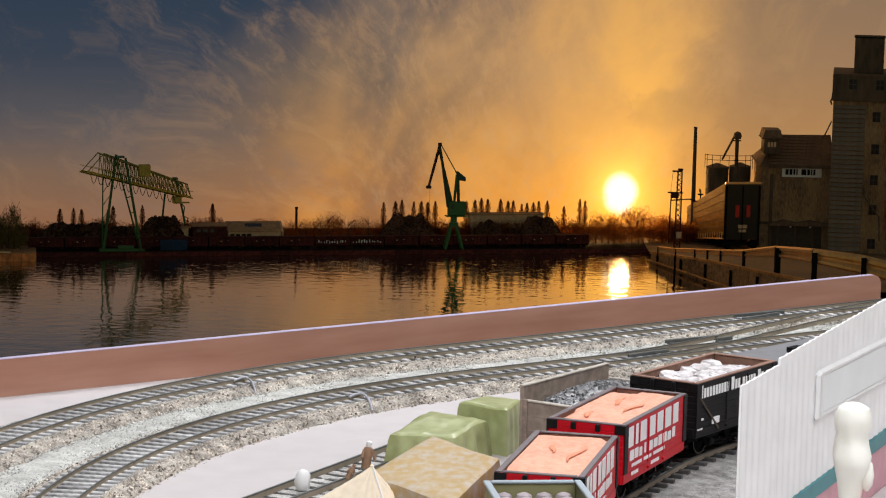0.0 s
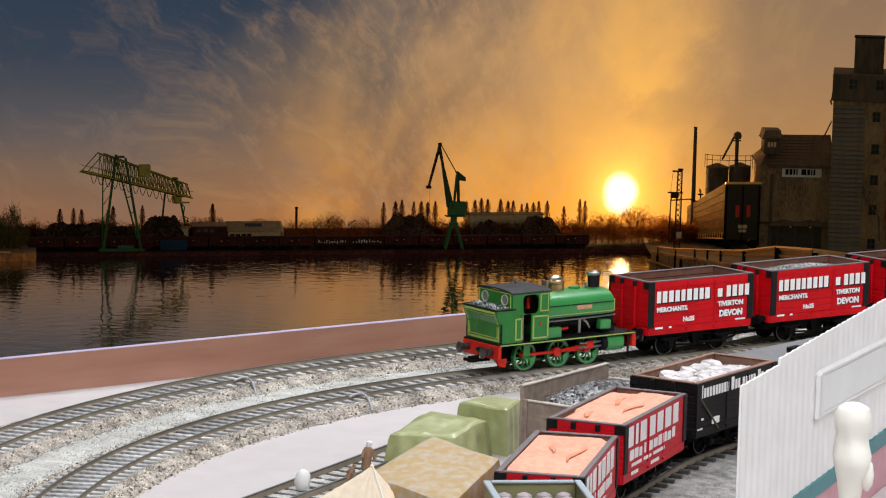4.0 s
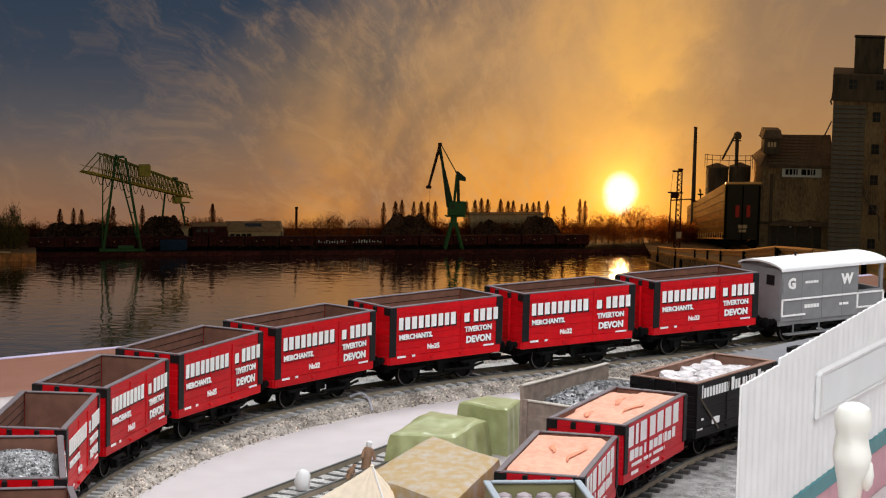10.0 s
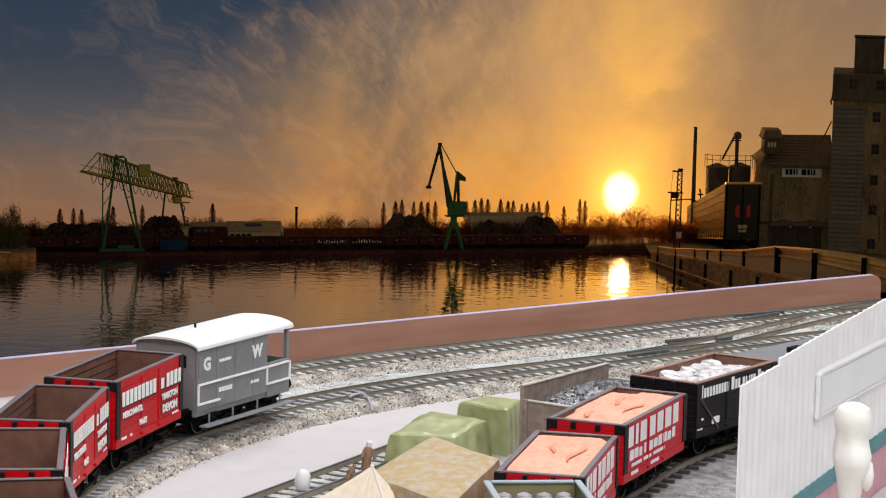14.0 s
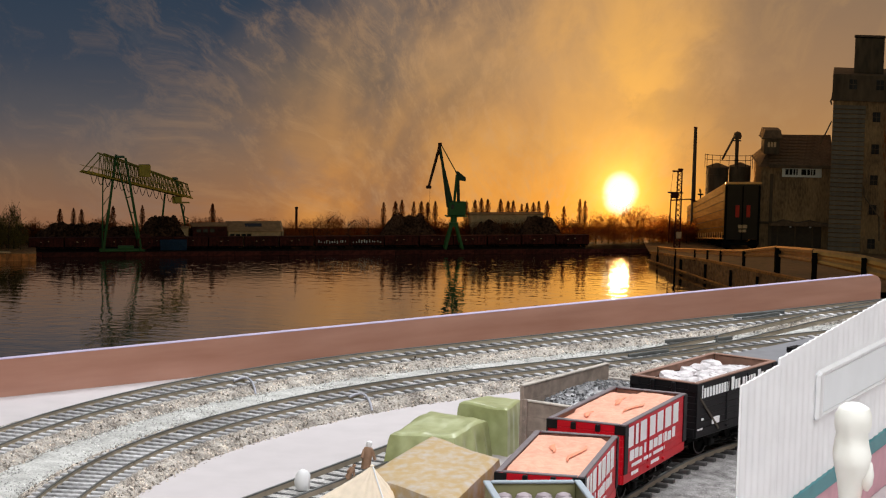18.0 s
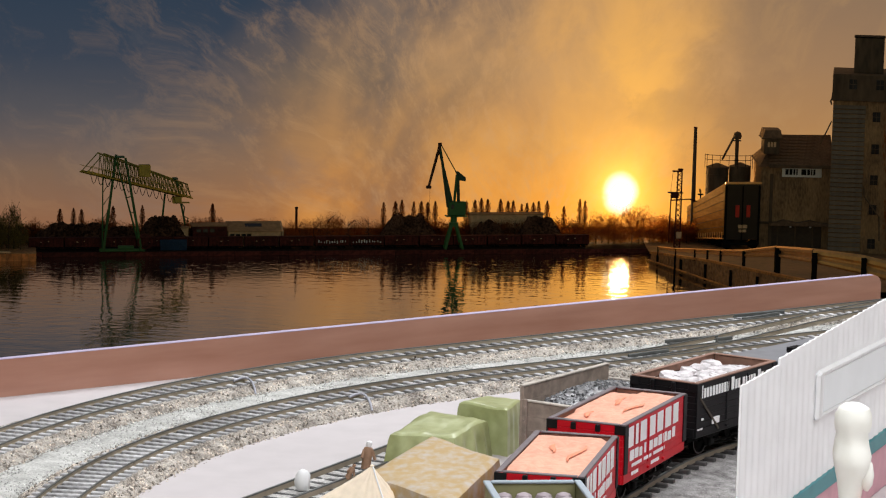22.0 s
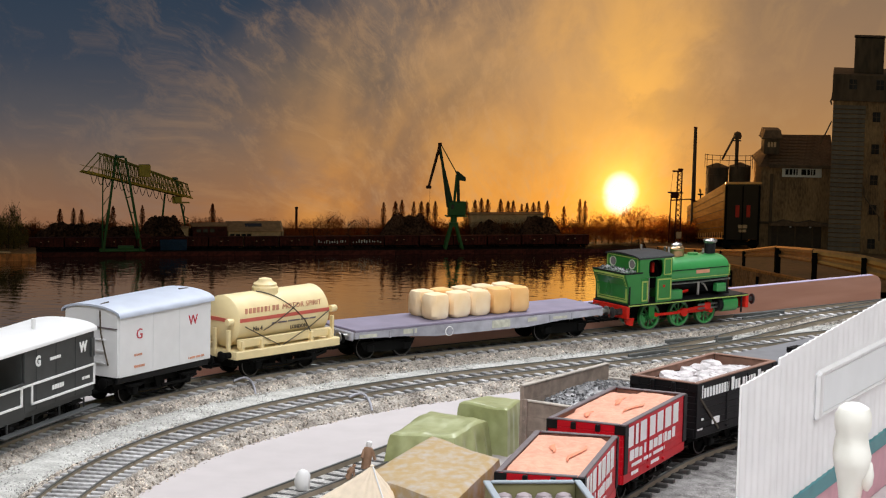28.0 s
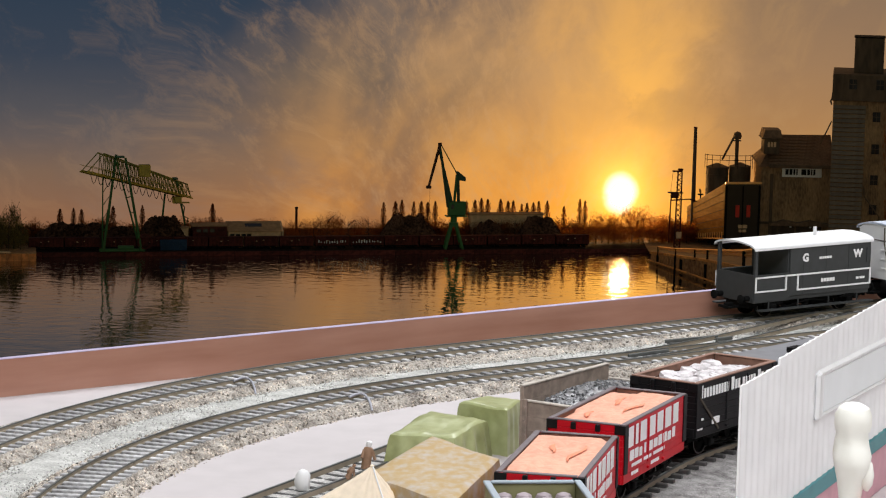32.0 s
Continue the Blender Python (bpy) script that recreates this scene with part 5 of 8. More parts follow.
yard = empty("yard_siding", "curved siding with brown rails on black sleepers in grey gravel", "railway track", "sidings")
for o in (-0.0083, 0.0083):
    for nm, w, z0, z1, mt in (("rail", 0.0006, 0.0045, 0.0064, M_RAIL), ("rail_head", 0.00045, 0.0064, 0.0070, M_RAILTOP)):
        g, pts, K = Geo(), [], 60
        for i in range(K + 1):
            p, h = siding_point(-1.2 + 4.6 * i / K)
            nn = Vector((-math.sin(h), math.cos(h)))
            for dx, z in ((-w, z0), (w, z0), (w, z1), (-w, z1)):
                q = p + nn * (o + dx)
                pts.append((q.x, q.y, z))
        g.add(pts, [(i * 4 + j, (i + 1) * 4 + j, (i + 1) * 4 + (j + 1) % 4, i * 4 + (j + 1) % 4) for i in range(K) for j in range(4)] + [(0, 1, 2, 3), (K * 4, K * 4 + 1, K * 4 + 2, K * 4 + 3)])
        part(nm, g, mt, yard)
for i in range(46):
    p, h = siding_point(-1.1 + 4.4 * i / 45)
    part("sleeper", SLEEPER_D, M_SLEEPER_D, yard, m=pose(p.x, p.y, 0.0041, 0, 0, math.degrees(h)))
g, pts, K = Geo(), [], 80
for i in range(K + 1):
    p, h = siding_point(-1.2 + 4.6 * i / K)
    nn = Vector((-math.sin(h), math.cos(h)))
    for o, z in ((-0.046, 0.0002), (-0.040, 0.0020), (-0.020, 0.0032), (0.0, 0.0036), (0.018, 0.0034), (0.026, 0.0002)):
        q = p + nn * (o + 0.002 * noise.noise(Vector((i * 0.8, o * 90, 3))))
        pts.append((q.x, q.y, z))
M_YARDGRAVEL = material("yard_gravel", (0.20, 0.185, 0.175), 0.9, var=0.7, scale=1500, bump=0.9, depth=0.001, col2=(0.50, 0.48, 0.47))
thing("yard_gravel", g.add(pts, [(i * 6 + j, (i + 1) * 6 + j, (i + 1) * 6 + j + 1, i * 6 + j + 1) for i in range(K) for j in range(5)]), M_YARDGRAVEL, "grey gravel under the siding", "gravel", kind="structure", smooth=True)


def park(ob, k, lift=0.0):
    p, h = siding_point(k)
    ob.matrix_basis = pose(p.x, p.y, RAIL_Z + lift, 0, 0, math.degrees(h))


M_BRIGHTRED = material("bright_red_paint", (0.52, 0.008, 0.018), 0.4, var=0.15, scale=250, spec=0.18)


M_WETCLAY = material("moist_red_clay", (0.80, 0.26, 0.14), 0.7, var=0.2, scale=300, bump=0.3, depth=0.0006)


def clay_wagon(k):
    w = open_wagon("clay_wagon", "red open wagon loaded with orange clay, parked on the siding", "parked wagons", 0.078, 0.033, 0.0105, 0.0345, 7, M_BRIGHTRED, M_BROWN_IN, [])
    y = -0.0167
    for i, wd in enumerate((0.0062, 0.0028, 0.0072, 0.0078, 0.0070, 0.0072, 0.0064)):
        part("lettering_bar", bars((wd,), 0, 0.0082, -0.0350 + sum((0.0062, 0.0028, 0.0072, 0.0078, 0.0070, 0.0072, 0.0064)[:i]) + 0.0030 * i, y, 0.0250), M_WHITE, w, "plain white bar in place of the owner's name")
    for i, wd in enumerate((0.0046, 0.0042, 0.0030, 0.0020, 0.0042, 0.0044, 0.0040, 0.0044, 0.0040, 0.0034)):
        part("lettering_bar", bars((wd,), 0, 0.0042 - 0.0003 * (i % 3), -0.0325 + 0.0059 * i, y, 0.0192 + 0.0002 * (i % 2)), M_WHITE, w)
    part("lettering_bar", bars((0.012, 0.009, 0.014), 0.003, 0.0013, -0.030, y, 0.0164), M_WHITE, w)
    part("lettering_bar", bars((0.008, 0.010), 0.016, 0.0014, -0.030, y, 0.0130), M_WHITE, w)
    g = Geo()
    rng = random.Random(int(k * 10) + 9)
    g.grid(30, 14, lambda a, b: ((a - 0.5) * 0.0725, (b - 0.5) * 0.0285, 0.0328 + 0.0009 * math.sin(math.pi * b) ** 0.6 * math.sin(math.pi * a) ** 0.4
                                 + (0.0012 if noise.noise(Vector((a * 4 + k * 5, b * 1.6, 1))) > 0.05 else 0.0) + 0.0002 * noise.noise(Vector((a * 20, b * 9, k)))))
    load = part("clay_load", g, M_SAND, w, "orange clay load", smooth=True)
    # moist redder seams where the clay has cracked
    for cx, cy, ln, bend in ((0.004, -0.006, 0.030, 0.0016), (0.012, 0.004, 0.018, -0.0012), (-0.020, 0.006, 0.012, 0.001), (0.026, -0.004, 0.010, 0.0008))[:4 if k == 1.0 else 2]:
        q = Geo()
        q.grid(12, 4, lambda a, b: (cx + (a - 0.5) * ln, cy + bend * math.sin(a * 5 + cx * 90) + (b - 0.5) * 0.0024 * math.sin(math.pi * min(max(a, 0.06), 0.94)) * (1 + 0.5 * noise.noise(Vector((a * 6, cx * 100, k)))),
                                    0.0341 + 0.0003 * math.sin(math.pi * b)))
        part("clay_seam", q, M_WETCLAY, load, smooth=True)
    park(w, k)
    return w


clay_wagon(1.0)
clay_wagon(0.0)
M_REDWOOD = material("reddish_brown_boards", (0.22, 0.115, 0.08), 0.7, var=0.3, scale=200, rand=0.1)
black = open_wagon("gas_coke_wagon", "black open wagon loaded with white lumps, parked on the siding", "parked wagons", 0.074, 0.033, 0.0105, 0.0345, 7, M_BLACK, M_REDWOOD, [], cap=M_REDWOOD)
y = -0.0167
GAS = (0.0034, 0.0020, 0.0024, 0.0024, 0.0024, 0.0022, 0.0022, 0.0022, 0.0020, 0.0024, -0.0012, 0.0032, 0.0024, 0.0022, -0.0012, 0.0026, 0.0012, 0.0026, 0.0024, 0.0022, -0.0012, 0.0032, 0.0024)
for i, wd in enumerate(GAS):
    if wd > 0:
        part("lettering_bar", bars((wd * 0.72,), 0, 0.0056 if wd >= 0.0032 else 0.0042, -0.0345 + 0.93 * sum(abs(q) for q in GAS[:i]) + 0.0005 * i, y, 0.0278), M_WHITE, black)
part("lettering_bar", bars((0.0052,), 0, 0.0010, -0.0360, y, 0.0180), M_WHITE, black)
part("lettering_bar", bars((0.0016, 0.0020, 0.0020), 0.0005, 0.0030, -0.0230, y, 0.0150), M_WHITE, black)
part("lettering_bar", bars((0.0045,), 0, 0.0008, -0.0360, y, 0.0140), M_WHITE, black)
part("diagonal_strap", Geo().box((0, 0, 0), (0.024, 0.0005, 0.0009)), M_WIRE, black, m=pose(-0.026, -0.0168, 0.0205, 0, 42, 0))
rng = random.Random(12)
for i in range(54):
    g = Geo()
    r = rng.uniform(0.0040, 0.0066)
    pts = []
    for a in range(7):
        for b in range(4):
            ph = radians(-60 + 50 * b)
            th = 2 * math.pi * a / 7
            q = r * rng.uniform(0.78, 1.1)
            pts.append((q * math.cos(ph) * math.cos(th), q * math.cos(ph) * math.sin(th), 0.42 * q * math.sin(ph)))
    F = [(a * 4 + b, ((a + 1) % 7) * 4 + b, ((a + 1) % 7) * 4 + b + 1, a * 4 + b + 1) for a in range(7) for b in range(3)] + [tuple(a * 4 + 3 for a in range(7)), tuple(a * 4 for a in range(7))]
    part("lump", g.add(pts, F), M_LUMP, black, "white lump", m=pose(rng.uniform(-0.032, 0.029), rng.uniform(-0.0105, 0.0105), 0.0312 + rng.uniform(-0.001, 0.0012), rng.uniform(-14, 14), rng.uniform(-14, 14), rng.uniform(0, 360)))
part("load_bed", Geo().box((0, 0, 0.0285), (0.068, 0.0285, 0.0020)), M_BROWN_IN, black)
park(black, 1.975)

M_LILAC = material("lilac_stone", (0.36, 0.30, 0.32), 0.8, var=0.3, scale=200, rand=0.15)
# the small wagon in front with round stones
fw = empty("stone_wagon", "small olive open wagon loaded with round lilac-grey stones", "railway wagon", "parked wagons")
for sy in (-1, 1):
    part("side_panel", Geo().box((0, sy * 0.0165, 0.0240), (0.060, 0.0014, 0.0230), 0.0003), M_OLIVE, fw)
    part("capping", Geo().box((0, sy * 0.0165, 0.0358), (0.0608, 0.0026, 0.0010), 0.0003), M_EDGEBLUE, fw)
for sx in (-1, 1):
    part("end_panel", Geo().box((sx * 0.0295, 0, 0.0240), (0.0014, 0.0315, 0.0230), 0.0003), M_OLIVE, fw)
    part("capping", Geo().box((sx * 0.0295, 0, 0.0358), (0.0026, 0.0300, 0.0010), 0.0003), M_EDGEBLUE, fw)
part("floor", Geo().box((0, 0, 0.0145), (0.058, 0.031, 0.0020)), M_OLIVE, fw)
part("load_bed", Geo().box((0, 0, 0.0215), (0.0565, 0.0300, 0.0120)), M_OLIVE, fw)
for i in range(8):
    for j in range(4):
        g = Geo().lathe((0, 0, 0), [(0.0006, -0.003), (0.0028, -0.0015), (0.0034, 0.0005), (0.0026, 0.0024), (0.0006, 0.0032)], 12)
        part("round_stone", g, M_LILAC, fw, smooth=True, m=pose(-0.0255 + 0.0073 * i, -0.0108 + 0.0072 * j, 0.0297))
couplings(fw, 0.030)
running_gear(fw, 0.034, M_UNDER, [], 0.030, 0.0108)
park(fw, -1.0)

# the old wooden wagon with coal
old = empty("old_wooden_wagon", "weathered grey wooden wagon half full of dark coal", "railway wagon", "parked wagons", pose(0.0697, 1.2097, RAIL_Z - 0.0052, 0, 0, 56))
oL, oW, oz0, oz1 = 0.072, 0.036, 0.0055, 0.0365
for k in range(5):
    h = (oz1 - oz0) / 5
    for sy in (-1, 1):
        if sy < 0 and k > 2:
            continue
        part("side_plank", plank(oL, h, 0.0016, M_OLDWOOD), M_OLDWOOD, old, m=pose(0, sy * (oW / 2 - 0.0008), oz0 + h * (k + 0.5)))
    for sx in (-1, 1):
        if k > 3:
            continue
        part("end_plank", plank(oW - 0.0034, h, 0.0016, M_OLDWOOD), M_OLDWOOD, old, m=pose(sx * (oL / 2 - 0.0008), 0, oz0 + h * (k + 0.5), 0, 0, 90))
for sx in (-1, 1):
    for y in (-0.0150, 0.0150):
        g = Geo().box((sx * (oL / 2 + 0.0006), y, 0.0185), (0.0014, 0.0024, 0.026), 0.0003)
        for z in (0.010, 0.016, 0.022, 0.028):
            g.cyl((sx * (oL / 2 + 0.0010), y, z), (sx * (oL / 2 + 0.0020), y, z), 0.0007, 8)
        part("end_post", g, M_OLDWOOD, old)
part("floor", Geo().box((0, 0, 0.0035), (oL, oW, 0.0044)), M_OLDWOOD, old)
M_PALEWOOD = material("pale_wood", (0.46, 0.41, 0.36), 0.7, var=0.35, scale=300)
part("capping", Geo().box((0, oW / 2 - 0.0008, oz1 + 0.0004), (oL, 0.0024, 0.0008), 0.0002), M_PALEWOOD, old, "pale top edge")
for sx in (-1, 1):
    part("capping", Geo().box((sx * (oL / 2 - 0.0008), -0.0008, oz0 + 0.8 * (oz1 - oz0) + 0.0004), (0.0024, oW - 0.0030, 0.0008), 0.0002), M_PALEWOOD, old)
heap(oL - 0.004, oW - 0.004, 0.0262, 0.0085, M_COAL_D, old, 8, 620, 0.0014, label="heap of dark coal")

# the loose yard track with the two figures
yard_track("loose_track", (-0.0430, 1.1700), 63.0, 0.130, 0.0006, "short length of track on the pale yard", "sidings")


def figure(name, x, y, z, h, cap, coat, lean, label):
    """A tiny plain figure, one mesh."""
    g = Geo().lathe((0, 0, 0), [(0.14 * h, 0), (0.17 * h, 0.02 * h), (0.16 * h, 0.40 * h), (0.20 * h, 0.62 * h), (0.15 * h, 0.74 * h), (0.08 * h, 0.78 * h), (0.11 * h, 0.86 * h), (0.10 * h, 0.96 * h), (0.02 * h, 1.0 * h)], 12)
    g.cyl((0.15 * h, 0, 0.66 * h), (0.26 * h, -0.12 * h, 0.36 * h), 0.055 * h, 8)
    g.cyl((-0.15 * h, 0, 0.66 * h), (-0.24 * h, -0.14 * h, 0.40 * h), 0.055 * h, 8)
    ob = thing(name, g, coat, label, "figurine", "yard figures", smooth=True, m=pose(x, y, z, 0, lean, 20))
    ob.data.materials.append(cap)
    for f in ob.data.polygons:
        if f.center.z > 0.80 * h:
            f.material_index = 1
    return ob


figure("figurine", -0.0312, 1.1800, 0.0026, 0.0125, M_VANWHITE, M_SKIN, 8, "tiny plain brown figurine with a white cap beside the track")
figure("figurine", -0.0385, 1.1600, 0.0026, 0.0072, M_SKIN, M_SKIN, 30, "tiny plain brown figurine bending over the track")
g = Geo().lathe((0, 0, 0), [(0.0026, 0), (0.0031, 0.0012), (0.0034, 0.0040), (0.0029, 0.0064), (0.0021, 0.0078), (0.0006, 0.0086)], 14)
g.v = [(x * (1 + 0.25 * noise.noise(Vector((x * 300, y * 300, z * 200)))), y, z) for x, y, z in g.v]
thing("figurine", g, M_VANWHITE, "tiny plain white rounded figurine on the loose track", "figurine", "yard figures", smooth=True, m=pose(-0.0560, 1.1380, 0.0026))


def draped(corners, h, mat, label, seed, flare=0.0012, fold=0.0006, dip=0.0):
    """A box-like load under a taut sheet: corners go left, back, right, front; the sides hang to the yard."""
    cx, cy = sum(q[0] for q in corners) / 4, sum(q[1] for q in corners) / 4
    P = [Vector((q[0] - cx, q[1] - cy)) for q in corners]
    hs = [h + (q[2] if len(q) > 2 else 0.0) for q in corners]
    load = empty("sheeted_load", label, "covered load", "sheeted loads", pose(cx, cy, 0.0))

    def top(a, b):
        # a: left to right, b: front to back
        k = ((1 - a) * b, a * b, a * (1 - b), (1 - a) * (1 - b))
        w = [k[3] * 0 + (1 - a) * (1 - b), (1 - a) * b, a * b, a * (1 - b)]
        order = (P[0], P[1], P[2], P[3])
        q = order[0] * w[0] + order[1] * w[1] + order[2] * w[2] + order[3] * w[3]
        z = sum(hs[i] * w[i] for i in range(4))
        e = min(a, 1 - a, b, 1 - b)
        z -= 0.0011 * max(0.0, 1 - e / 0.09) ** 2
        z += dip * noise.noise(Vector((a * 2.3 + seed, b * 2.3, seed))) + 0.25 * dip * noise.noise(Vector((a * 7, b * 7, seed)))
        q = q * (1 - 0.012 * max(0.0, 1 - e / 0.06))
        return (q.x, q.y, z)

    g = Geo().grid(36, 30, top)
    part("top_sheet", g, mat, load, smooth=True)
    rims = (lambda t: top(0, t), lambda t: top(t, 1), lambda t: top(1, 1 - t), lambda t: top(1 - t, 0))
    for n_, rim in enumerate(rims):
        def side(a, b, rim=rim, n_=n_):
            x, y, z = rim(a)
            r = Vector((x, y))
            out = r.normalized()
            ripple = fold * math.sin(a * 21 + seed + n_) * min(1.0, b * 3) * (1 - (2 * a - 1) ** 4)
            r = r + out * (flare * b + 0.0006 * math.sin(min(1.0, b * 6) * math.pi / 2) + ripple)
            return (r.x, r.y, z * (1 - b))
        part("side_flap", Geo().grid(40, 10, side), mat, load, smooth=True)
    return load


draped([(-0.0213, 1.1947, -0.002), (-0.0039, 1.2345, 0.001), (0.0212, 1.2181, 0.0005), (0.0069, 1.1845, -0.001)], 0.0180, M_TARP_G, "low load under a glossy pale green tarpaulin", 1, 0.003, 0.0008, 0.0014)
draped([(0.0087, 1.2405), (0.0210, 1.2560), (0.0370, 1.2492), (0.0302, 1.2250)], 0.0215, M_TARP_G, "tall load under a folded green tarpaulin", 4, 0.001, 0.0004, 0.0005)
draped([(-0.0271, 1.0377), (-0.0027, 1.1121), (0.0240, 1.0695), (0.0053, 0.9893)], 0.0330, M_TARP_T, "load under a tan tarpaulin with blue-grey stains", 7, 0.0012, 0.0004, 0.0006)
# cream canvas cover with folds that run from its peak
def tent_point(a, b):
    ang = 2 * math.pi * a
    r = (0.036 if math.cos(ang) > 0 else 0.036 + 0.026 * math.cos(ang) ** 2) * b
    z = 0.0385 * (1 - b ** 0.92) + 0.0006 * math.sin(17 * ang) * min(1.0, 3 * b) * (1 - b) + 0.0010 * math.cos(5 * ang + 1) * b * (1 - b)
    return (r * math.cos(ang), 0.9 * r * math.sin(ang), max(0.0, z))


tent = empty("tent", "small cream canvas cover with folds and a white seam", "tent", m=pose(-0.0246, 1.0240, 0.0))
part("canvas", Geo().grid(120, 16, tent_point), M_TENT, tent, smooth=True)
a_s = radians(-62) / (2 * math.pi) + 1
part("seam", Geo().tube([Vector(tent_point(a_s, k / 10)) + Vector((0, 0, 0.0004)) for k in range(11)], 0.00035, 6), M_VANWHITE, tent, "white seam")
part("peak_knot", Geo().lathe((0, 0, 0.0380), [(0.0008, 0), (0.0009, 0.0005), (0.0003, 0.0009)], 10), M_TENT, tent)

# flat-topped dark wagon at the end of the siding
plat = empty("sheeted_wagon", "dark wagon with a flat grey felt top behind the black wagon", "railway wagon", "parked wagons")
part("top", Geo().box((0, 0, 0.0272), (0.074, 0.031, 0.0012), 0.0003), M_GREYROOF, plat)
part("body", Geo().box((0, 0, 0.0186), (0.072, 0.029, 0.0160), 0.0004), M_BLACK, plat)
for k in range(4):
    part("vent", Geo().box((-0.0046 + 0.0024 * (k - 1.5), -0.0015, 0.0290), (0.0012, 0.0048, 0.0026), 0.0003).box((-0.0046 + 0.0024 * (k - 1.5), -0.0015, 0.0282), (0.0022, 0.0030, 0.0010), 0.0002), M_BLACK, plat)
couplings(plat, 0.036)
running_gear(plat, 0.038, M_UNDER, [], 0.036, 0.0108)
park(plat, 2.80, 0.0048)

# the white corrugated screen close by: x along it, the clad face towards -y
shed = empty("corrugated_screen", "white corrugated screen wall with a teal band and pink base", "screen wall", m=pose(0.1055, 0.9727, 0, 0, 0, 67.6))
SL, SZ0, SZ1 = 0.30, 0.0262, 0.0812
nc = 36
for x0, x1, zt in ((0.0, 0.0482, SZ1), (0.0486, SL, SZ1 + 0.0022)):
    g, pts, F = Geo(), [], []
    n = int(round((x1 - x0) / SL * nc * 8))
    for i in range(n + 1):
        x = x0 + (x1 - x0) * i / n
        w = 0.00026 * math.sin(2 * math.pi * nc * x / SL)
        for z in (SZ0, zt):
            for th in (0.0, 0.0008):
                pts.append((x, w + th - 0.001, z))
    for i in range(n):
        for a, b in ((0, 2), (1, 3), (0, 1), (2, 3)):
            F.append((i * 4 + a, (i + 1) * 4 + a, (i + 1) * 4 + b, i * 4 + b))
    part("corrugated_sheet", g.add(pts, F + [(0, 1, 3, 2), (n * 4, n * 4 + 1, n * 4 + 3, n * 4 + 2)]), M_CORRUG, shed, "white corrugated cladding", smooth=True)
part("teal_band", Geo().box((SL / 2, 0.0004, SZ0 - 0.0034), (SL, 0.0046, 0.0068), 0.0004), M_TEAL, shed, "teal painted band")
part("wall", Geo().box((SL / 2, 0.0006, 0.0098), (SL - 0.002, 0.0030, 0.0196), 0.0004), M_PINK, shed, "pink rendered wall")
tilt_w = pose(0.104, -0.0016, 0.0600, 0, 1.7, 0)
part("window", Geo().box((0.0970, 0, 0.0), (0.1900, 0.0010, 0.0150), 0.0004), M_SKYLIGHT, shed, "pale bluish long window", m=tilt_w)
part("window_frame", Geo().box((0.0970, 0, 0.0086), (0.1960, 0.0024, 0.0034), 0.0012).box((0.0006, 0, 0.0), (0.0075, 0.0024, 0.0190), 0.0012).box((0.0970, 0, -0.0082), (0.1960, 0.0018, 0.0016), 0.0006), M_VANWHITE, shed, "thick white window frame", m=tilt_w)

# an unclear cream form before the screen, built as a plain lumpy post
post = empty("cream_signal_post", "plain cream-yellow upright form of unclear kind with a red base", "post", m=pose(0.1265, 0.842, 0.0))
def lumpy(seed, prof, wob):
    """A turned form with an uneven moulded surface."""
    g = Geo().lathe((0, 0, 0), prof, 20)
    g.v = [(x * k, y * k, z) for x, y, z in g.v for k in (1 + wob * noise.noise(Vector((x * 260, y * 260, z * 130 + seed))),)]
    return g


part("shaft", lumpy(1, [(0.0030, 0.0), (0.0033, 0.0713), (0.0041, 0.0770), (0.0055, 0.0815), (0.0060, 0.0849), (0.0053, 0.0876), (0.0050, 0.0905), (0.0053, 0.0930)], 0.16), M_CREAM, post, smooth=True)
part("head", lumpy(5, [(0.0052, 0.0925), (0.0057, 0.0950), (0.0057, 0.0975), (0.0048, 0.0997), (0.0026, 0.1010), (0.0004, 0.1013)], 0.10), M_CREAM, post, smooth=True)
part("side_lump", Geo().lathe((0.0048, -0.001, 0.0740), [(0.0006, 0), (0.0018, 0.0020), (0.0022, 0.0050), (0.0016, 0.0085), (0.0004, 0.0100)], 12), M_CREAM, post, smooth=True)
part("foot", Geo().box((0.0050, -0.002, 0.0358), (0.0030, 0.0050, 0.0716), 0.001), M_RED_PLAIN, post)


# ---- the harbour behind, a small model sized and shaped to fit the camera's view ----
WATER_Z = -1.4872
SO, SE, SN = Vector((0.041, 12.431)), Vector((0.97855, 0.20601)), Vector((-0.20601, 0.97855))
SHORE_TURN = math.degrees(math.atan2(SE.y, SE.x))


def shore(u, v, z=0.0, turn=0.0):
    """A pose by the far bank: u along it, v behind its edge, z over the water."""
    p = SO + SE * u + SN * v
    return pose(p.x, p.y, WATER_Z + z, 0, 0, SHORE_TURN + turn)


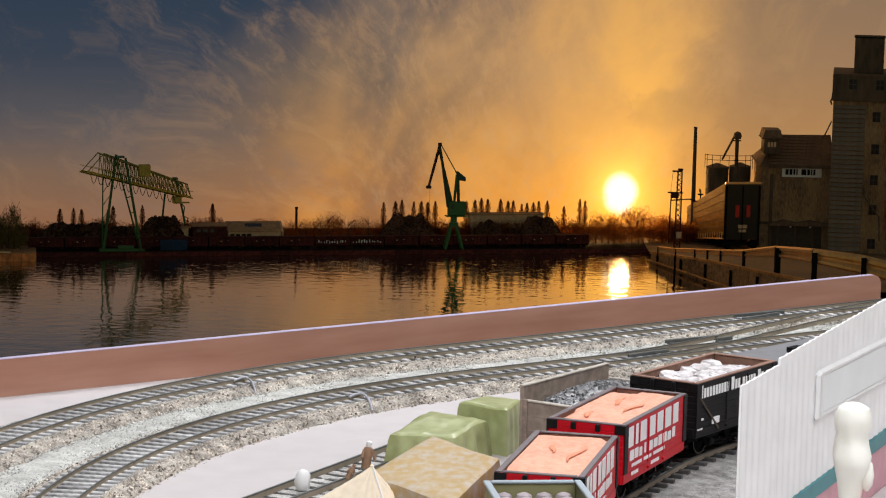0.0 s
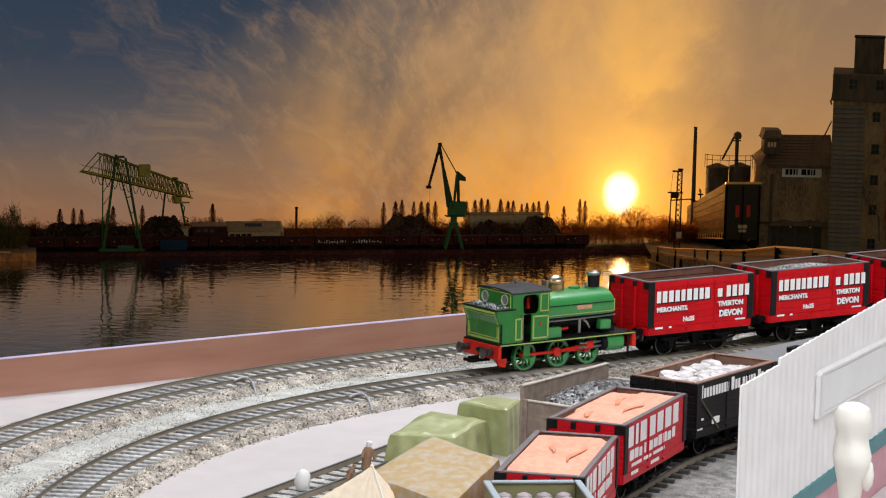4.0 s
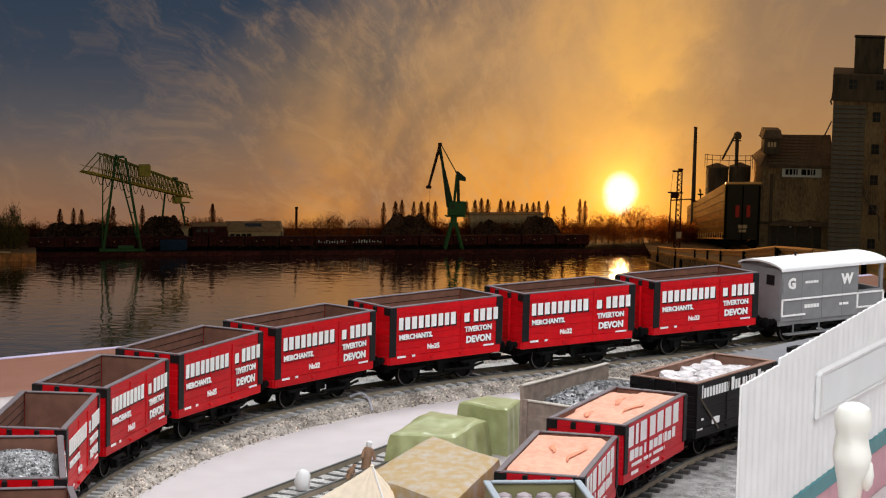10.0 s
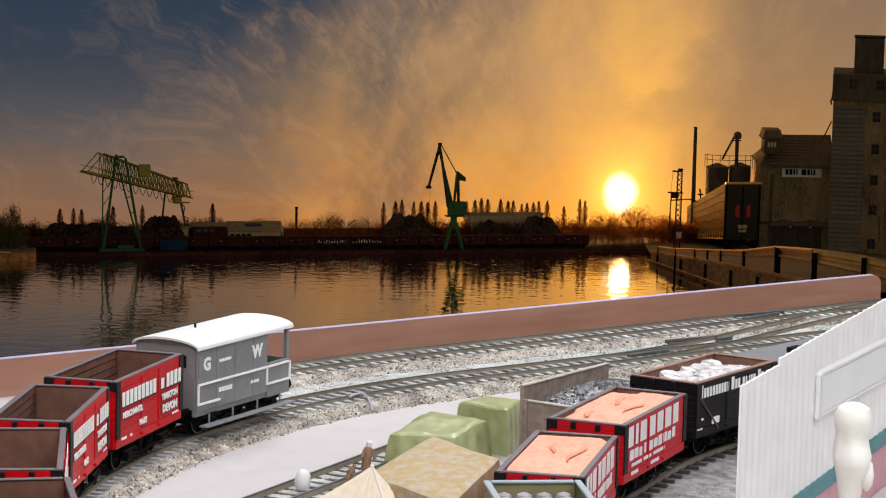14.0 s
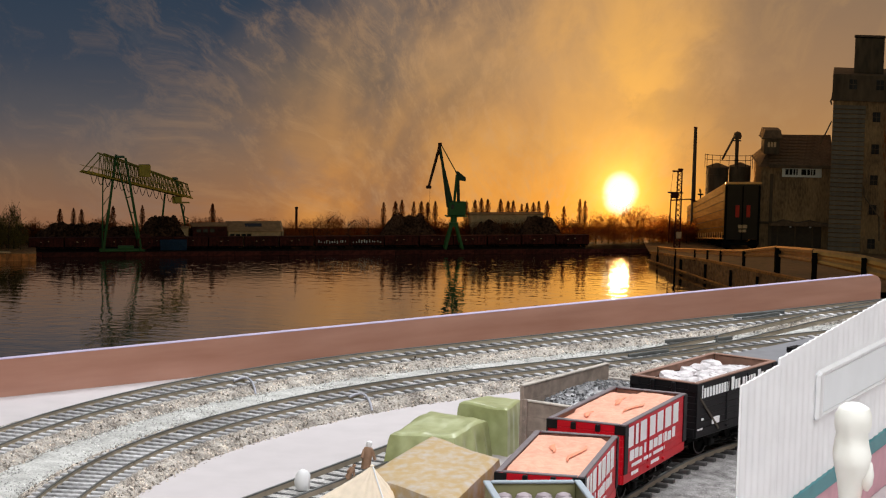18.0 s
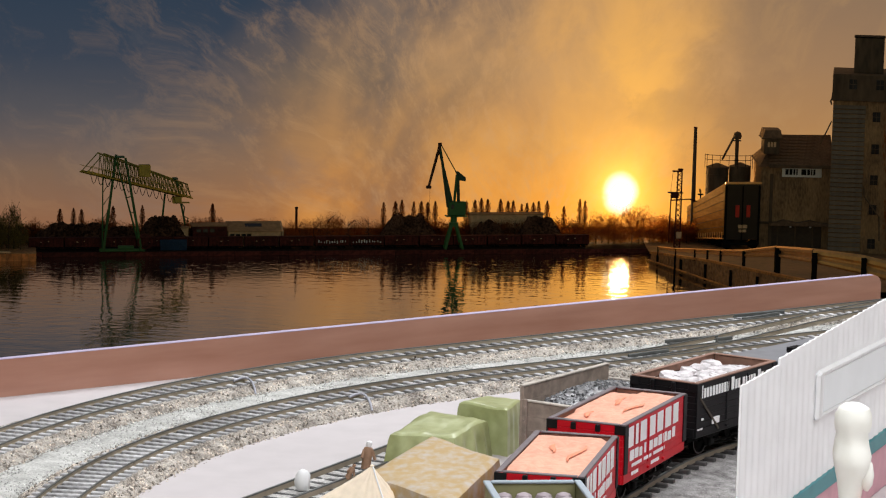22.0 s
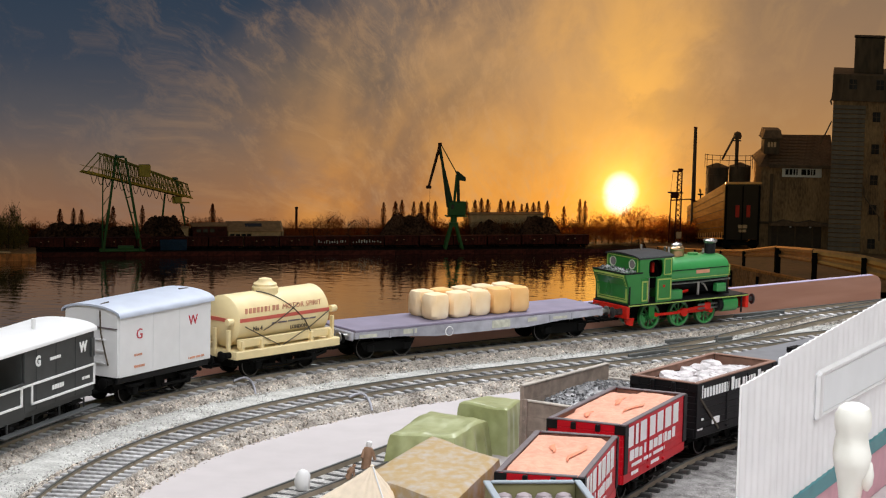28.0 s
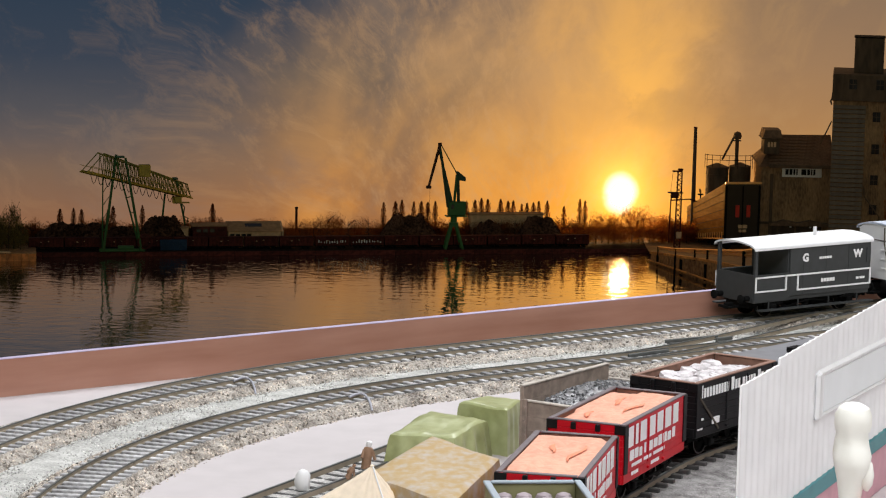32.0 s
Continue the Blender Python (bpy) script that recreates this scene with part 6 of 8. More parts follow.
def sky_material():
    mt = bpy.data.materials.new("evening_sky")
    mt.use_nodes = True
    N, L = mt.node_tree.nodes, mt.node_tree.links
    N.remove(N["Principled BSDF"])
    em = N.new("ShaderNodeEmission")
    L.new(em.outputs[0], N["Material Output"].inputs["Surface"])
    tc = N.new("ShaderNodeTexCoord")
    sp = N.new("ShaderNodeSeparateXYZ")
    L.new(tc.outputs["Object"], sp.inputs[0])
    X, Z = sp.outputs["X"], sp.outputs["Z"]

    def math_node(op, a, b=None, c=None):
        n = N.new("ShaderNodeMath")
        n.operation = op
        for i, v in enumerate((a, b, c)):
            if v is None:
                continue
            if isinstance(v, (int, float)):
                n.inputs[i].default_value = v
            else:
                L.new(v, n.inputs[i])
        return n.outputs[0]

    def smooth(v, lo, hi, a=0.0, b=1.0):
        n = N.new("ShaderNodeMapRange")
        n.interpolation_type = "SMOOTHSTEP"
        for k, q in (("From Min", lo), ("From Max", hi), ("To Min", a), ("To Max", b)):
            n.inputs[k].default_value = q
        L.new(v, n.inputs["Value"])
        return n.outputs[0]

    def ramp(v, stops):
        n = N.new("ShaderNodeValToRGB")
        els = n.color_ramp.elements
        while len(els) < len(stops):
            els.new(0.5)
        for el, (p, c) in zip(els, stops):
            el.position, el.color = p, (*c, 1)
        L.new(v, n.inputs[0])
        return n.outputs[0]

    def mix(f, a, b, kind="MIX"):
        n = N.new("ShaderNodeMix")
        n.data_type, n.blend_type = "RGBA", kind
        n.clamp_result = False
        for i, v in ((0, f), (6, a), (7, b)):
            if isinstance(v, (int, float)):
                n.inputs[i].default_value = v
            elif isinstance(v, tuple):
                n.inputs[i].default_value = (*v, 1)
            else:
                L.new(v, n.inputs[i])
        return n.outputs[2]

    def soft_noise(vec, scale, detail, rough, distort):
        n = N.new("ShaderNodeTexNoise")
        n.inputs["Scale"].default_value, n.inputs["Detail"].default_value = scale, detail
        n.inputs["Roughness"].default_value, n.inputs["Distortion"].default_value = rough, distort
        L.new(vec, n.inputs["Vector"])
        return n.outputs["Fac"]

    def cloud(scale, off, lo, hi):
        m = N.new("ShaderNodeMapping")
        m.inputs["Location"].default_value = off
        L.new(tc.outputs["Object"], m.inputs[0])
        return smooth(soft_noise(m.outputs[0], scale, 10, 0.58, 0.5), lo, hi)

    # high cloud fibres fan out from a far point on the horizon
    fx, fz = math_node("SUBTRACT", X, 0.62), math_node("SUBTRACT", Z, -1.95)
    bend = math_node("MULTIPLY_ADD", soft_noise(tc.outputs["Object"], 0.9, 3, 0.5, 0.2), 1.3, -0.65)
    fan_a = math_node("ADD", math_node("ARCTAN2", fz, fx), math_node("MULTIPLY", bend, 0.26))
    fan_r = math_node("ADD", math_node("LOGARITHM", math_node("SQRT", math_node("ADD", math_node("POWER", fx, 2.0), math_node("POWER", fz, 2.0))), 2.718), math_node("MULTIPLY", bend, 0.5))

    def fibre(across, along_, seed, lo, hi, rough=0.60):
        c = N.new("ShaderNodeCombineXYZ")
        L.new(math_node("MULTIPLY", fan_a, across), c.inputs[0])
        L.new(math_node("MULTIPLY", fan_r, along_), c.inputs[1])
        c.inputs[2].default_value = seed
        return smooth(soft_noise(c.outputs[0], 1.0, 12, rough, 0.22), lo, hi)

    up = smooth_lin(N, L, Z, -1.56, -0.38)
    left = ramp(up, [(0.0, (0.25, 0.105, 0.050)), (0.12, (0.27, 0.128, 0.066)), (0.31, (0.205, 0.125, 0.082)), (0.45, (0.125, 0.100, 0.094)), (0.56, (0.082, 0.080, 0.090)), (0.77, (0.042, 0.055, 0.080)), (1.0, (0.030, 0.047, 0.074))])
    mid = ramp(up, [(0.0, (1.0, 0.33, 0.020)), (0.12, (0.92, 0.335, 0.034)), (0.40, (0.66, 0.310, 0.084)), (0.7, (0.53, 0.295, 0.128)), (1.0, (0.40, 0.240, 0.128))])
    right = ramp(up, [(0.0, (0.74, 0.25, 0.026)), (0.15, (0.60, 0.24, 0.052)), (0.45, (0.40, 0.21, 0.085)), (0.75, (0.30, 0.178, 0.098)), (1.0, (0.24, 0.155, 0.098))])
    c1 = cloud(0.95, (0.3, 0, 0.2), 0.32, 0.68)
    c2 = fibre(5.0, 2.6, 2.3, 0.48, 0.64)
    c3 = fibre(2.8, 2.8, 4.3, 0.38, 0.66)
    c4 = fibre(7.5, 4.0, 1.1, 0.44, 0.62, 0.66)
    c5 = fibre(2.2, 1.6, 7.7, 0.44, 0.68)
    c6 = fibre(15.0, 6.0, 3.1, 0.46, 0.66, 0.72)
    # the warm cloud sheet, with ragged borders
    edge_x = math_node("ADD", math_node("MULTIPLY_ADD", Z, -0.95, -0.86), math_node("ADD", X, math_node("MULTIPLY_ADD", c1, 0.7, -0.35)))
    tan = ramp(up, [(0.0, (0.36, 0.145, 0.045)), (0.12, (0.36, 0.155, 0.058)), (0.4, (0.29, 0.160, 0.082)), (0.7, (0.215, 0.145, 0.092)), (1.0, (0.130, 0.104, 0.094))])
    base = mix(smooth(edge_x, -1.25, -0.10), left, tan)
    edge_m = math_node("ADD", math_node("MULTIPLY_ADD", Z, -0.25, -0.25), math_node("ADD", X, math_node("MULTIPLY_ADD", c1, 0.8, -0.40)))
    base = mix(smooth(edge_m, -0.45, 0.65), base, mid)
    # streaks over the blue
    low = math_node("MULTIPLY", smooth(X, 0.3, -0.6), smooth(Z, -0.55, -0.95))
    base = mix(math_node("MULTIPLY", math_node("MULTIPLY", c2, low), 0.48), base, (0.255, 0.160, 0.112))
    base = mix(math_node("MULTIPLY", math_node("MULTIPLY", c2, smooth(Z, -0.95, -0.55)), 0.22), base, (0.15, 0.130, 0.122))
    # wisps in the lit part
    lit = math_node("MULTIPLY", smooth(edge_x, -0.6, 0.9, 0.0, 1.0), math_node("MULTIPLY_ADD", c4, 0.35, math_node("MULTIPLY", c3, 0.65)))
    base = mix(math_node("MULTIPLY", lit, 0.46), base, (0.80, 0.40, 0.11))
    # grey-blue gaps and thin bright fibres
    base = mix(math_node("MULTIPLY", c5, smooth(Z, -1.45, -0.95, 0.05, 0.30)), base, (0.15, 0.125, 0.112))
    fine = math_node("MULTIPLY", c6, smooth(X, -1.9, 0.5, 0.08, 0.32))
    base = mix(fine, base, (0.58, 0.33, 0.15))
    edge_r = math_node("ADD", X, math_node("MULTIPLY_ADD", c4, 0.16, math_node("MULTIPLY_ADD", c1, 0.25, -0.12)))
    base = mix(smooth(edge_r, 1.28, 1.72, 0.0, 0.85), base, right)
    base = mix(math_node("MULTIPLY", c4, smooth(X, 1.2, 1.8, 0.0, 0.26)), base, (0.46, 0.27, 0.12))
    # lit veil that stands over the sun
    dx = math_node("SUBTRACT", X, 0.977)
    dz = math_node("SUBTRACT", Z, -1.313)
    lean = math_node("SUBTRACT", dx, math_node("MULTIPLY", dz, 0.10))
    width = math_node("MULTIPLY_ADD", dz, 0.34, 0.15)
    veil = math_node("POWER", 2.718, math_node("MULTIPLY", math_node("POWER", math_node("DIVIDE", math_node("ABSOLUTE", lean), width), 2.0), -1.0))
    veil = math_node("MULTIPLY", math_node("MULTIPLY", veil, smooth(dz, -0.1, 0.15)), smooth(dz, 1.3, 0.25, 0.25, 1.0))
    veil = math_node("MULTIPLY", veil, math_node("MULTIPLY_ADD", c3, 0.55, 0.5))
    base = mix(math_node("MULTIPLY", veil, 0.75), base, (1.0, 0.50, 0.10))
    # a grey hole in the veil
    hx = math_node("DIVIDE", math_node("SUBTRACT", math_node("ADD", X, math_node("MULTIPLY", c4, 0.10)), 1.20), 0.20)
    hz = math_node("DIVIDE", math_node("SUBTRACT", math_node("ADD", Z, math_node("MULTIPLY", c3, 0.08)), -0.87), 0.12)
    hole = smooth(math_node("ADD", math_node("POWER", hx, 2.0), math_node("POWER", hz, 2.0)), 1.3, 0.2)
    base = mix(math_node("MULTIPLY", hole, 0.34), base, (0.40, 0.23, 0.090))
    # glow and disc of the low sun
    dzs = math_node("MULTIPLY", math_node("SUBTRACT", dz, 0.006), 0.88)
    r = math_node("SQRT", math_node("ADD", math_node("POWER", dx, 2.0), math_node("POWER", dzs, 2.0)))
    glow = math_node("POWER", 2.718, math_node("MULTIPLY", r, -5.2))
    base = mix(1.0, base, mix(glow, (0, 0, 0), (0.95, 0.42, 0.03)), "ADD")
    near = math_node("POWER", 2.718, math_node("MULTIPLY", r, -17.0))
    base = mix(1.0, base, mix(near, (0, 0, 0), (1.7, 1.05, 0.18)), "ADD")
    wob = math_node("MULTIPLY_ADD", c3, 0.016, r)
    base = mix(smooth(wob, 0.106, 0.058), base, (1.7, 1.45, 1.0))
    L.new(base, em.inputs["Color"])
    return mt


def smooth_lin(N, L, v, lo, hi):
    n = N.new("ShaderNodeMapRange")
    n.inputs["From Min"].default_value, n.inputs["From Max"].default_value = lo, hi
    L.new(v, n.inputs["Value"])
    return n.outputs[0]


M_SKY = sky_material()
# an upright sheet of evening sky, far behind; its space keeps world heights
g = Geo()
g.grid(24, 1, lambda a, b: ((a - 0.5) * 12, -0.05 * ((a - 0.5) * 12) ** 2 * 0.2, -1.62 + 6.0 * b))
p = SO + SN * 0.75
thing("backdrop", g, M_SKY, "evening sky with thin clouds and a low bright sun", "sky", kind="structure", m=pose(p.x, p.y, 0, 0, 0, SHORE_TURN), fix=False)
# the sun's disc, which lights the harbour
M_SUN = bpy.data.materials.new("low_sun")
M_SUN.use_nodes = True
N, L = M_SUN.node_tree.nodes, M_SUN.node_tree.links
N.remove(N["Principled BSDF"])
glow = N.new("ShaderNodeEmission")
glow.inputs["Color"].default_value, glow.inputs["Strength"].default_value = (1.0, 0.56, 0.19, 1), 210.0
L.new(glow.outputs[0], N["Material Output"].inputs["Surface"])
g = Geo().add([(0.052 * math.cos(radians(10 * k)), 0.0, 0.052 * math.sin(radians(10 * k))) for k in range(36)], [tuple(range(36))])
p = SO + SN * 0.725 + SE * 0.977
thing("sun", g, M_SUN, "low bright disc of the setting sun", "sun", kind="structure", m=pose(p.x, p.y, -1.313, 0, 0, SHORE_TURN))

# water
M_WATER = bpy.data.materials.new("harbour_water")
M_WATER.use_nodes = True
N, L = M_WATER.node_tree.nodes, M_WATER.node_tree.links
bs = N["Principled BSDF"]
bs.inputs["Base Color"].default_value = (0.012, 0.010, 0.010, 1)
bs.inputs["Roughness"].default_value = 0.03
bs.inputs["IOR"].default_value = 11.0
tc = N.new("ShaderNodeTexCoord")
hs = []
for sc, st, rot in ((19.0, (0.55, 1.0, 1), 6), (42.0, (0.6, 0.9, 1), 12), (90.0, (0.7, 0.9, 1), 8)):
    mp = N.new("ShaderNodeMapping")
    mp.inputs["Scale"].default_value, mp.inputs["Rotation"].default_value = st, (0, 0, radians(-rot))
    nz = N.new("ShaderNodeTexNoise")
    nz.inputs["Scale"].default_value, nz.inputs["Detail"].default_value = sc, 2.0
    L.new(tc.outputs["Object"], mp.inputs[0])
    L.new(mp.outputs[0], nz.inputs["Vector"])
    hs.append(nz.outputs["Fac"])
# a breeze ruffles a strip before the far bank
turn_v = N.new("ShaderNodeVectorMath")
turn_v.operation = "DOT_PRODUCT"
turn_v.inputs[1].default_value = (SN.x, SN.y, 0)
L.new(tc.outputs["Object"], turn_v.inputs[0])
ruffle = N.new("ShaderNodeMapRange")
ruffle.interpolation_type = "SMOOTHSTEP"
at_bank = SO.x * SN.x + SO.y * SN.y
for k, q in (("From Min", at_bank - 0.60), ("From Max", at_bank - 0.03), ("To Min", 0.0019), ("To Max", 0.0050)):
    ruffle.inputs[k].default_value = q
patchy = N.new("ShaderNodeMath")
patchy.operation = "MULTIPLY_ADD"
patchy.inputs[1].default_value = 0.30
off_v = N.new("ShaderNodeMath")
off_v.operation = "SUBTRACT"
off_v.inputs[1].default_value = 0.15
L.new(turn_v.outputs["Value"], off_v.inputs[0])
L.new(hs[0], patchy.inputs[0])
L.new(off_v.outputs[0], patchy.inputs[2])
L.new(patchy.outputs[0], ruffle.inputs["Value"])
far_f = N.new("ShaderNodeMapRange")
far_f.interpolation_type = "SMOOTHSTEP"
for k, q in (("From Min", at_bank - 1.30), ("From Max", at_bank - 0.25), ("To Min", 0.0), ("To Max", 1.0)):
    far_f.inputs[k].default_value = q
L.new(turn_v.outputs["Value"], far_f.inputs["Value"])


def wave_mix(op, a, b, c=0.0):
    n = N.new("ShaderNodeMath")
    n.operation = op
    for i, v in enumerate((a, b, c)):
        if isinstance(v, float):
            n.inputs[i].default_value = v
        else:
            L.new(v, n.inputs[i])
    return n.outputs[0]


swell = wave_mix("MULTIPLY", hs[0], wave_mix("MULTIPLY_ADD", far_f.outputs[0], -0.82, 1.0))
ripple = wave_mix("MULTIPLY", hs[1], wave_mix("MULTIPLY_ADD", far_f.outputs[0], 0.55, 0.22))
height = wave_mix("ADD", swell, wave_mix("MULTIPLY_ADD", hs[2], 0.04, ripple))
gloss = N.new("ShaderNodeMapRange")
gloss.interpolation_type = "SMOOTHSTEP"
for k, q in (("From Min", at_bank - 0.22), ("From Max", at_bank - 0.04), ("To Min", 0.02), ("To Max", 0.12)):
    gloss.inputs[k].default_value = q
L.new(patchy.outputs[0], gloss.inputs["Value"])
L.new(gloss.outputs[0], bs.inputs["Roughness"])
bp = N.new("ShaderNodeBump")
bp.inputs["Strength"].default_value = 1.0
L.new(ruffle.outputs[0], bp.inputs["Distance"])
L.new(height, bp.inputs["Height"])
L.new(bp.outputs[0], bs.inputs["Normal"])
g = Geo().box((0, 6.5, WATER_Z - 0.01), (40, 26, 0.02))
thing("water", g, M_WATER, "calm rippled harbour water with evening reflections", "water", kind="structure")
M_EARTH = material("dark_earth", (0.022, 0.012, 0.009), 0.95, var=0.5, scale=60, bump=0.5, depth=0.01, spec=0.1)
thing("ground", Geo().box((0, 0, WATER_Z - 0.09), (3000, 3000, 0.1)), M_EARTH, "dark ground under the harbour", "ground", kind="structure")
M_QUAYTOP = material("quay_paving", (0.24, 0.135, 0.062), 0.7, var=0.4, scale=40, bump=0.3, depth=0.003)
M_DARKSTEEL = material("dark_rusty_steel", (0.075, 0.017, 0.013), 0.75, 0.0, var=0.7, scale=90, rand=0.35, spec=0.15, big=0.25)
M_CRANEG = material("crane_green", (0.024, 0.115, 0.020), 0.55, var=0.25, scale=40)
M_GANTRYG = material("gantry_green", (0.022, 0.095, 0.016), 0.55, var=0.25, scale=40)
M_JIB = material("jib_green", (0.014, 0.050, 0.018), 0.55, var=0.3, scale=40)
M_CRANEY = material("crane_yellow", (0.44, 0.31, 0.03), 0.55, var=0.3, scale=40)
M_CRANEO = material("crane_olive", (0.20, 0.19, 0.030), 0.55, var=0.3, scale=40)
M_SHEDROOF = material("shed_roof", (0.36, 0.215, 0.11), 0.7, var=0.35, scale=60, spec=0.2)
M_SHEDPALE = material("pale_shed_wall", (0.64, 0.42, 0.23), 0.7, var=0.25, scale=60)
M_PILE = material("scrap_heap", (0.040, 0.021, 0.017), 0.95, var=0.8, scale=110, bump=1.0, depth=0.02, spec=0.08, col2=(0.16, 0.08, 0.05), island=0.6)
M_BARK = material("bark", (0.035, 0.025, 0.018), 0.9, var=0.4, scale=80)
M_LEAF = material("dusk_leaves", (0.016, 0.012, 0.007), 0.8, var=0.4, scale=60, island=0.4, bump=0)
N, L = M_LEAF.node_tree.nodes, M_LEAF.node_tree.links
thin, both = N.new("ShaderNodeBsdfTranslucent"), N.new("ShaderNodeMixShader")
thin.inputs["Color"].default_value, both.inputs[0].default_value = (0.60, 0.21, 0.045, 1), 0.50
L.new(N["Principled BSDF"].outputs[0], both.inputs[1])
L.new(thin.outputs[0], both.inputs[2])
L.new(both.outputs[0], N["Material Output"].inputs["Surface"])
N["Principled BSDF"].inputs["Specular IOR Level"].default_value = 0.1
M_CONC = material("mill_concrete", (0.28, 0.170, 0.082), 0.85, var=0.7, scale=120, bump=0.4, depth=0.004, stretch=(1, 1, 0.35))
M_CONCD = material("stained_concrete", (0.105, 0.068, 0.040), 0.85, var=0.6, scale=45, bump=0.4, depth=0.004, stretch=(1, 1, 0.3))
M_SLAT = material("grey_slats", (0.165, 0.125, 0.090), 0.6, var=0.3, scale=50, rand=0.15)
M_ROOFTILE = material("dark_roof_tiles", (0.16, 0.095, 0.055), 0.8, var=0.5, scale=90, bump=0.6, depth=0.003)
M_DOORD = material("shaded_door", (0.050, 0.032, 0.020), 0.8, var=0.4, scale=60)
M_PANE = material("dark_pane", (0.02, 0.02, 0.022), 0.2, var=0.2, bump=0)
M_SIGN = material("white_sign", (0.70, 0.68, 0.64), 0.6, var=0.08, scale=30)
M_TARPD = material("dark_trailer_sheet", (0.016, 0.010, 0.008), 0.35, var=0.3, scale=14, bump=0.2, depth=0.004)
# the evening glow on grey galvanised steel is put into this orange colour
M_SUNGALV = material("sunlit_galvanised_rail", (0.90, 0.50, 0.20), 0.42, 0.75, var=0.2, scale=60)
M_REDLAMP = material("red_panel", (0.60, 0.03, 0.015), 0.4, bump=0)

M_REEDS = material("olive_reeds", (0.14, 0.10, 0.030), 0.8, var=0.4, scale=60, island=0.5, bump=0, spec=0.1)
M_BLUE = material("container_blue", (0.012, 0.035, 0.075), 0.6, var=0.4, scale=80, spec=0.2)

# far bank with a quay wall in panels
g = Geo().box((0, 0.40, 0.0), (9.0, 0.80, 0.044), 0.002)
bank = tagged(part("quay_far", g, M_EARTH, m=shore(0, 0, -0.002)), "dark far quay of the harbour basin", "quay", kind="structure")
PANEL = Geo().box((0, 0, 0), (0.118, 0.008, 0.020), 0.001).mesh("quay_panel", M_DARKSTEEL)
for i in range(30):
    part("quay_panel", PANEL, M_DARKSTEEL, bank, m=pose(-2.6 + 0.12 * i, -0.003, 0.012))

# goods wagons along the far quay
def ore_wagon():
    w = empty("ore_wagon", "dark rust-red open goods wagon standing on the far quay", "railway wagon", "far goods wagons")
    part("side", Geo().box((0, 0, 0.034), (0.150, 0.040, 0.040), 0.001), M_DARKSTEEL, w)
    for k in range(9):
        part("rib", Geo().box((-0.066 + 0.0165 * k, -0.0212, 0.034), (0.0035, 0.0030, 0.038), 0.0005), M_DARKSTEEL, w)
    part("rim", Geo().box((0, -0.0206, 0.0535), (0.152, 0.004, 0.004), 0.0005), M_DARKSTEEL, w)
    for x in (-0.052, -0.030, 0.030, 0.052):
        part("wheel", Geo().cyl((x, -0.018, 0.0065), (x, 0.018, 0.0065), 0.0065, 12), M_UNDER, w)
    part("frame", Geo().box((0, 0, 0.0125), (0.150, 0.030, 0.006)), M_UNDER, w)
    part("marking", Geo().box((-0.02, -0.0213, 0.036), (0.010, 0.0006, 0.0035)).box((0.010, -0.0213, 0.040), (0.006, 0.0006, 0.0025)), M_SHEDPALE, w)
    return w


ore = ore_wagon()
ore.matrix_basis = shore(-1.80, 0.075, 0.0205)
for i in range(1, 16):
    w = copy_thing(ore, shore(-1.80 + 0.158 * i + random.uniform(-0.002, 0.002), 0.075, 0.0205))
    if i in (8, 9):
        g = Geo()
        for k in range(11):
            g.box((-0.062 + 0.012 * k + random.uniform(-0.002, 0.002), -0.0232, 0.030 + random.uniform(-0.003, 0.004)), (random.uniform(0.002, 0.007), 0.0008, random.uniform(0.006, 0.014)))
        part("painted_mark", g, M_SIGN, w, "rough white paint marks")


# trees: shared shapes, each tree a thing with trunk and crown
def crown_mesh(kind, seed):
    rng = random.Random(seed)
    g = Geo()
    count = {"poplar": 2100, "bush": 1500, "thin": 2000}[kind]
    blobs = [(rng.uniform(-0.4, 0.4), rng.uniform(-0.35, 0.35), rng.uniform(0.18, 0.8), rng.uniform(0.2, 0.34)) for _ in range(11)]
    for i in range(count):
        if kind == "poplar":
            z = rng.random() ** 0.85
            r = 0.078 * math.sin(math.pi * (0.10 + 0.89 * z) ** 0.95) ** 0.65 * (1 + 0.18 * math.sin(z * 31 + seed * 2 + rng.random())) * rng.random() ** 0.45
            a = rng.random() * 6.283
            c = Vector((r * math.cos(a), r * math.sin(a), 0.10 + 0.90 * z))
            s = 0.0105
        else:
            bx, by, bz, br = rng.choice(blobs)
            d = Vector((rng.gauss(0, 1), rng.gauss(0, 1), rng.gauss(0, 0.8))).normalized() * br * rng.random() ** 0.4
            c = Vector((bx, by, bz)) + d
            c.z = max(0.02, c.z)
            s = 0.029 if kind == "bush" else 0.017
        rot = Euler((rng.random() * 6, rng.random() * 6, rng.random() * 6)).to_matrix()
        g.add([c + rot @ Vector(p) * s * rng.uniform(0.5, 1.2) for p in ((-1, -0.4, 0), (1, -0.3, 0.2), (0.7, 0.5, 0), (-0.6, 0.6, -0.2))], [(0, 1, 2, 3)])
    return g.mesh("crown", M_LEAF, fix=False)


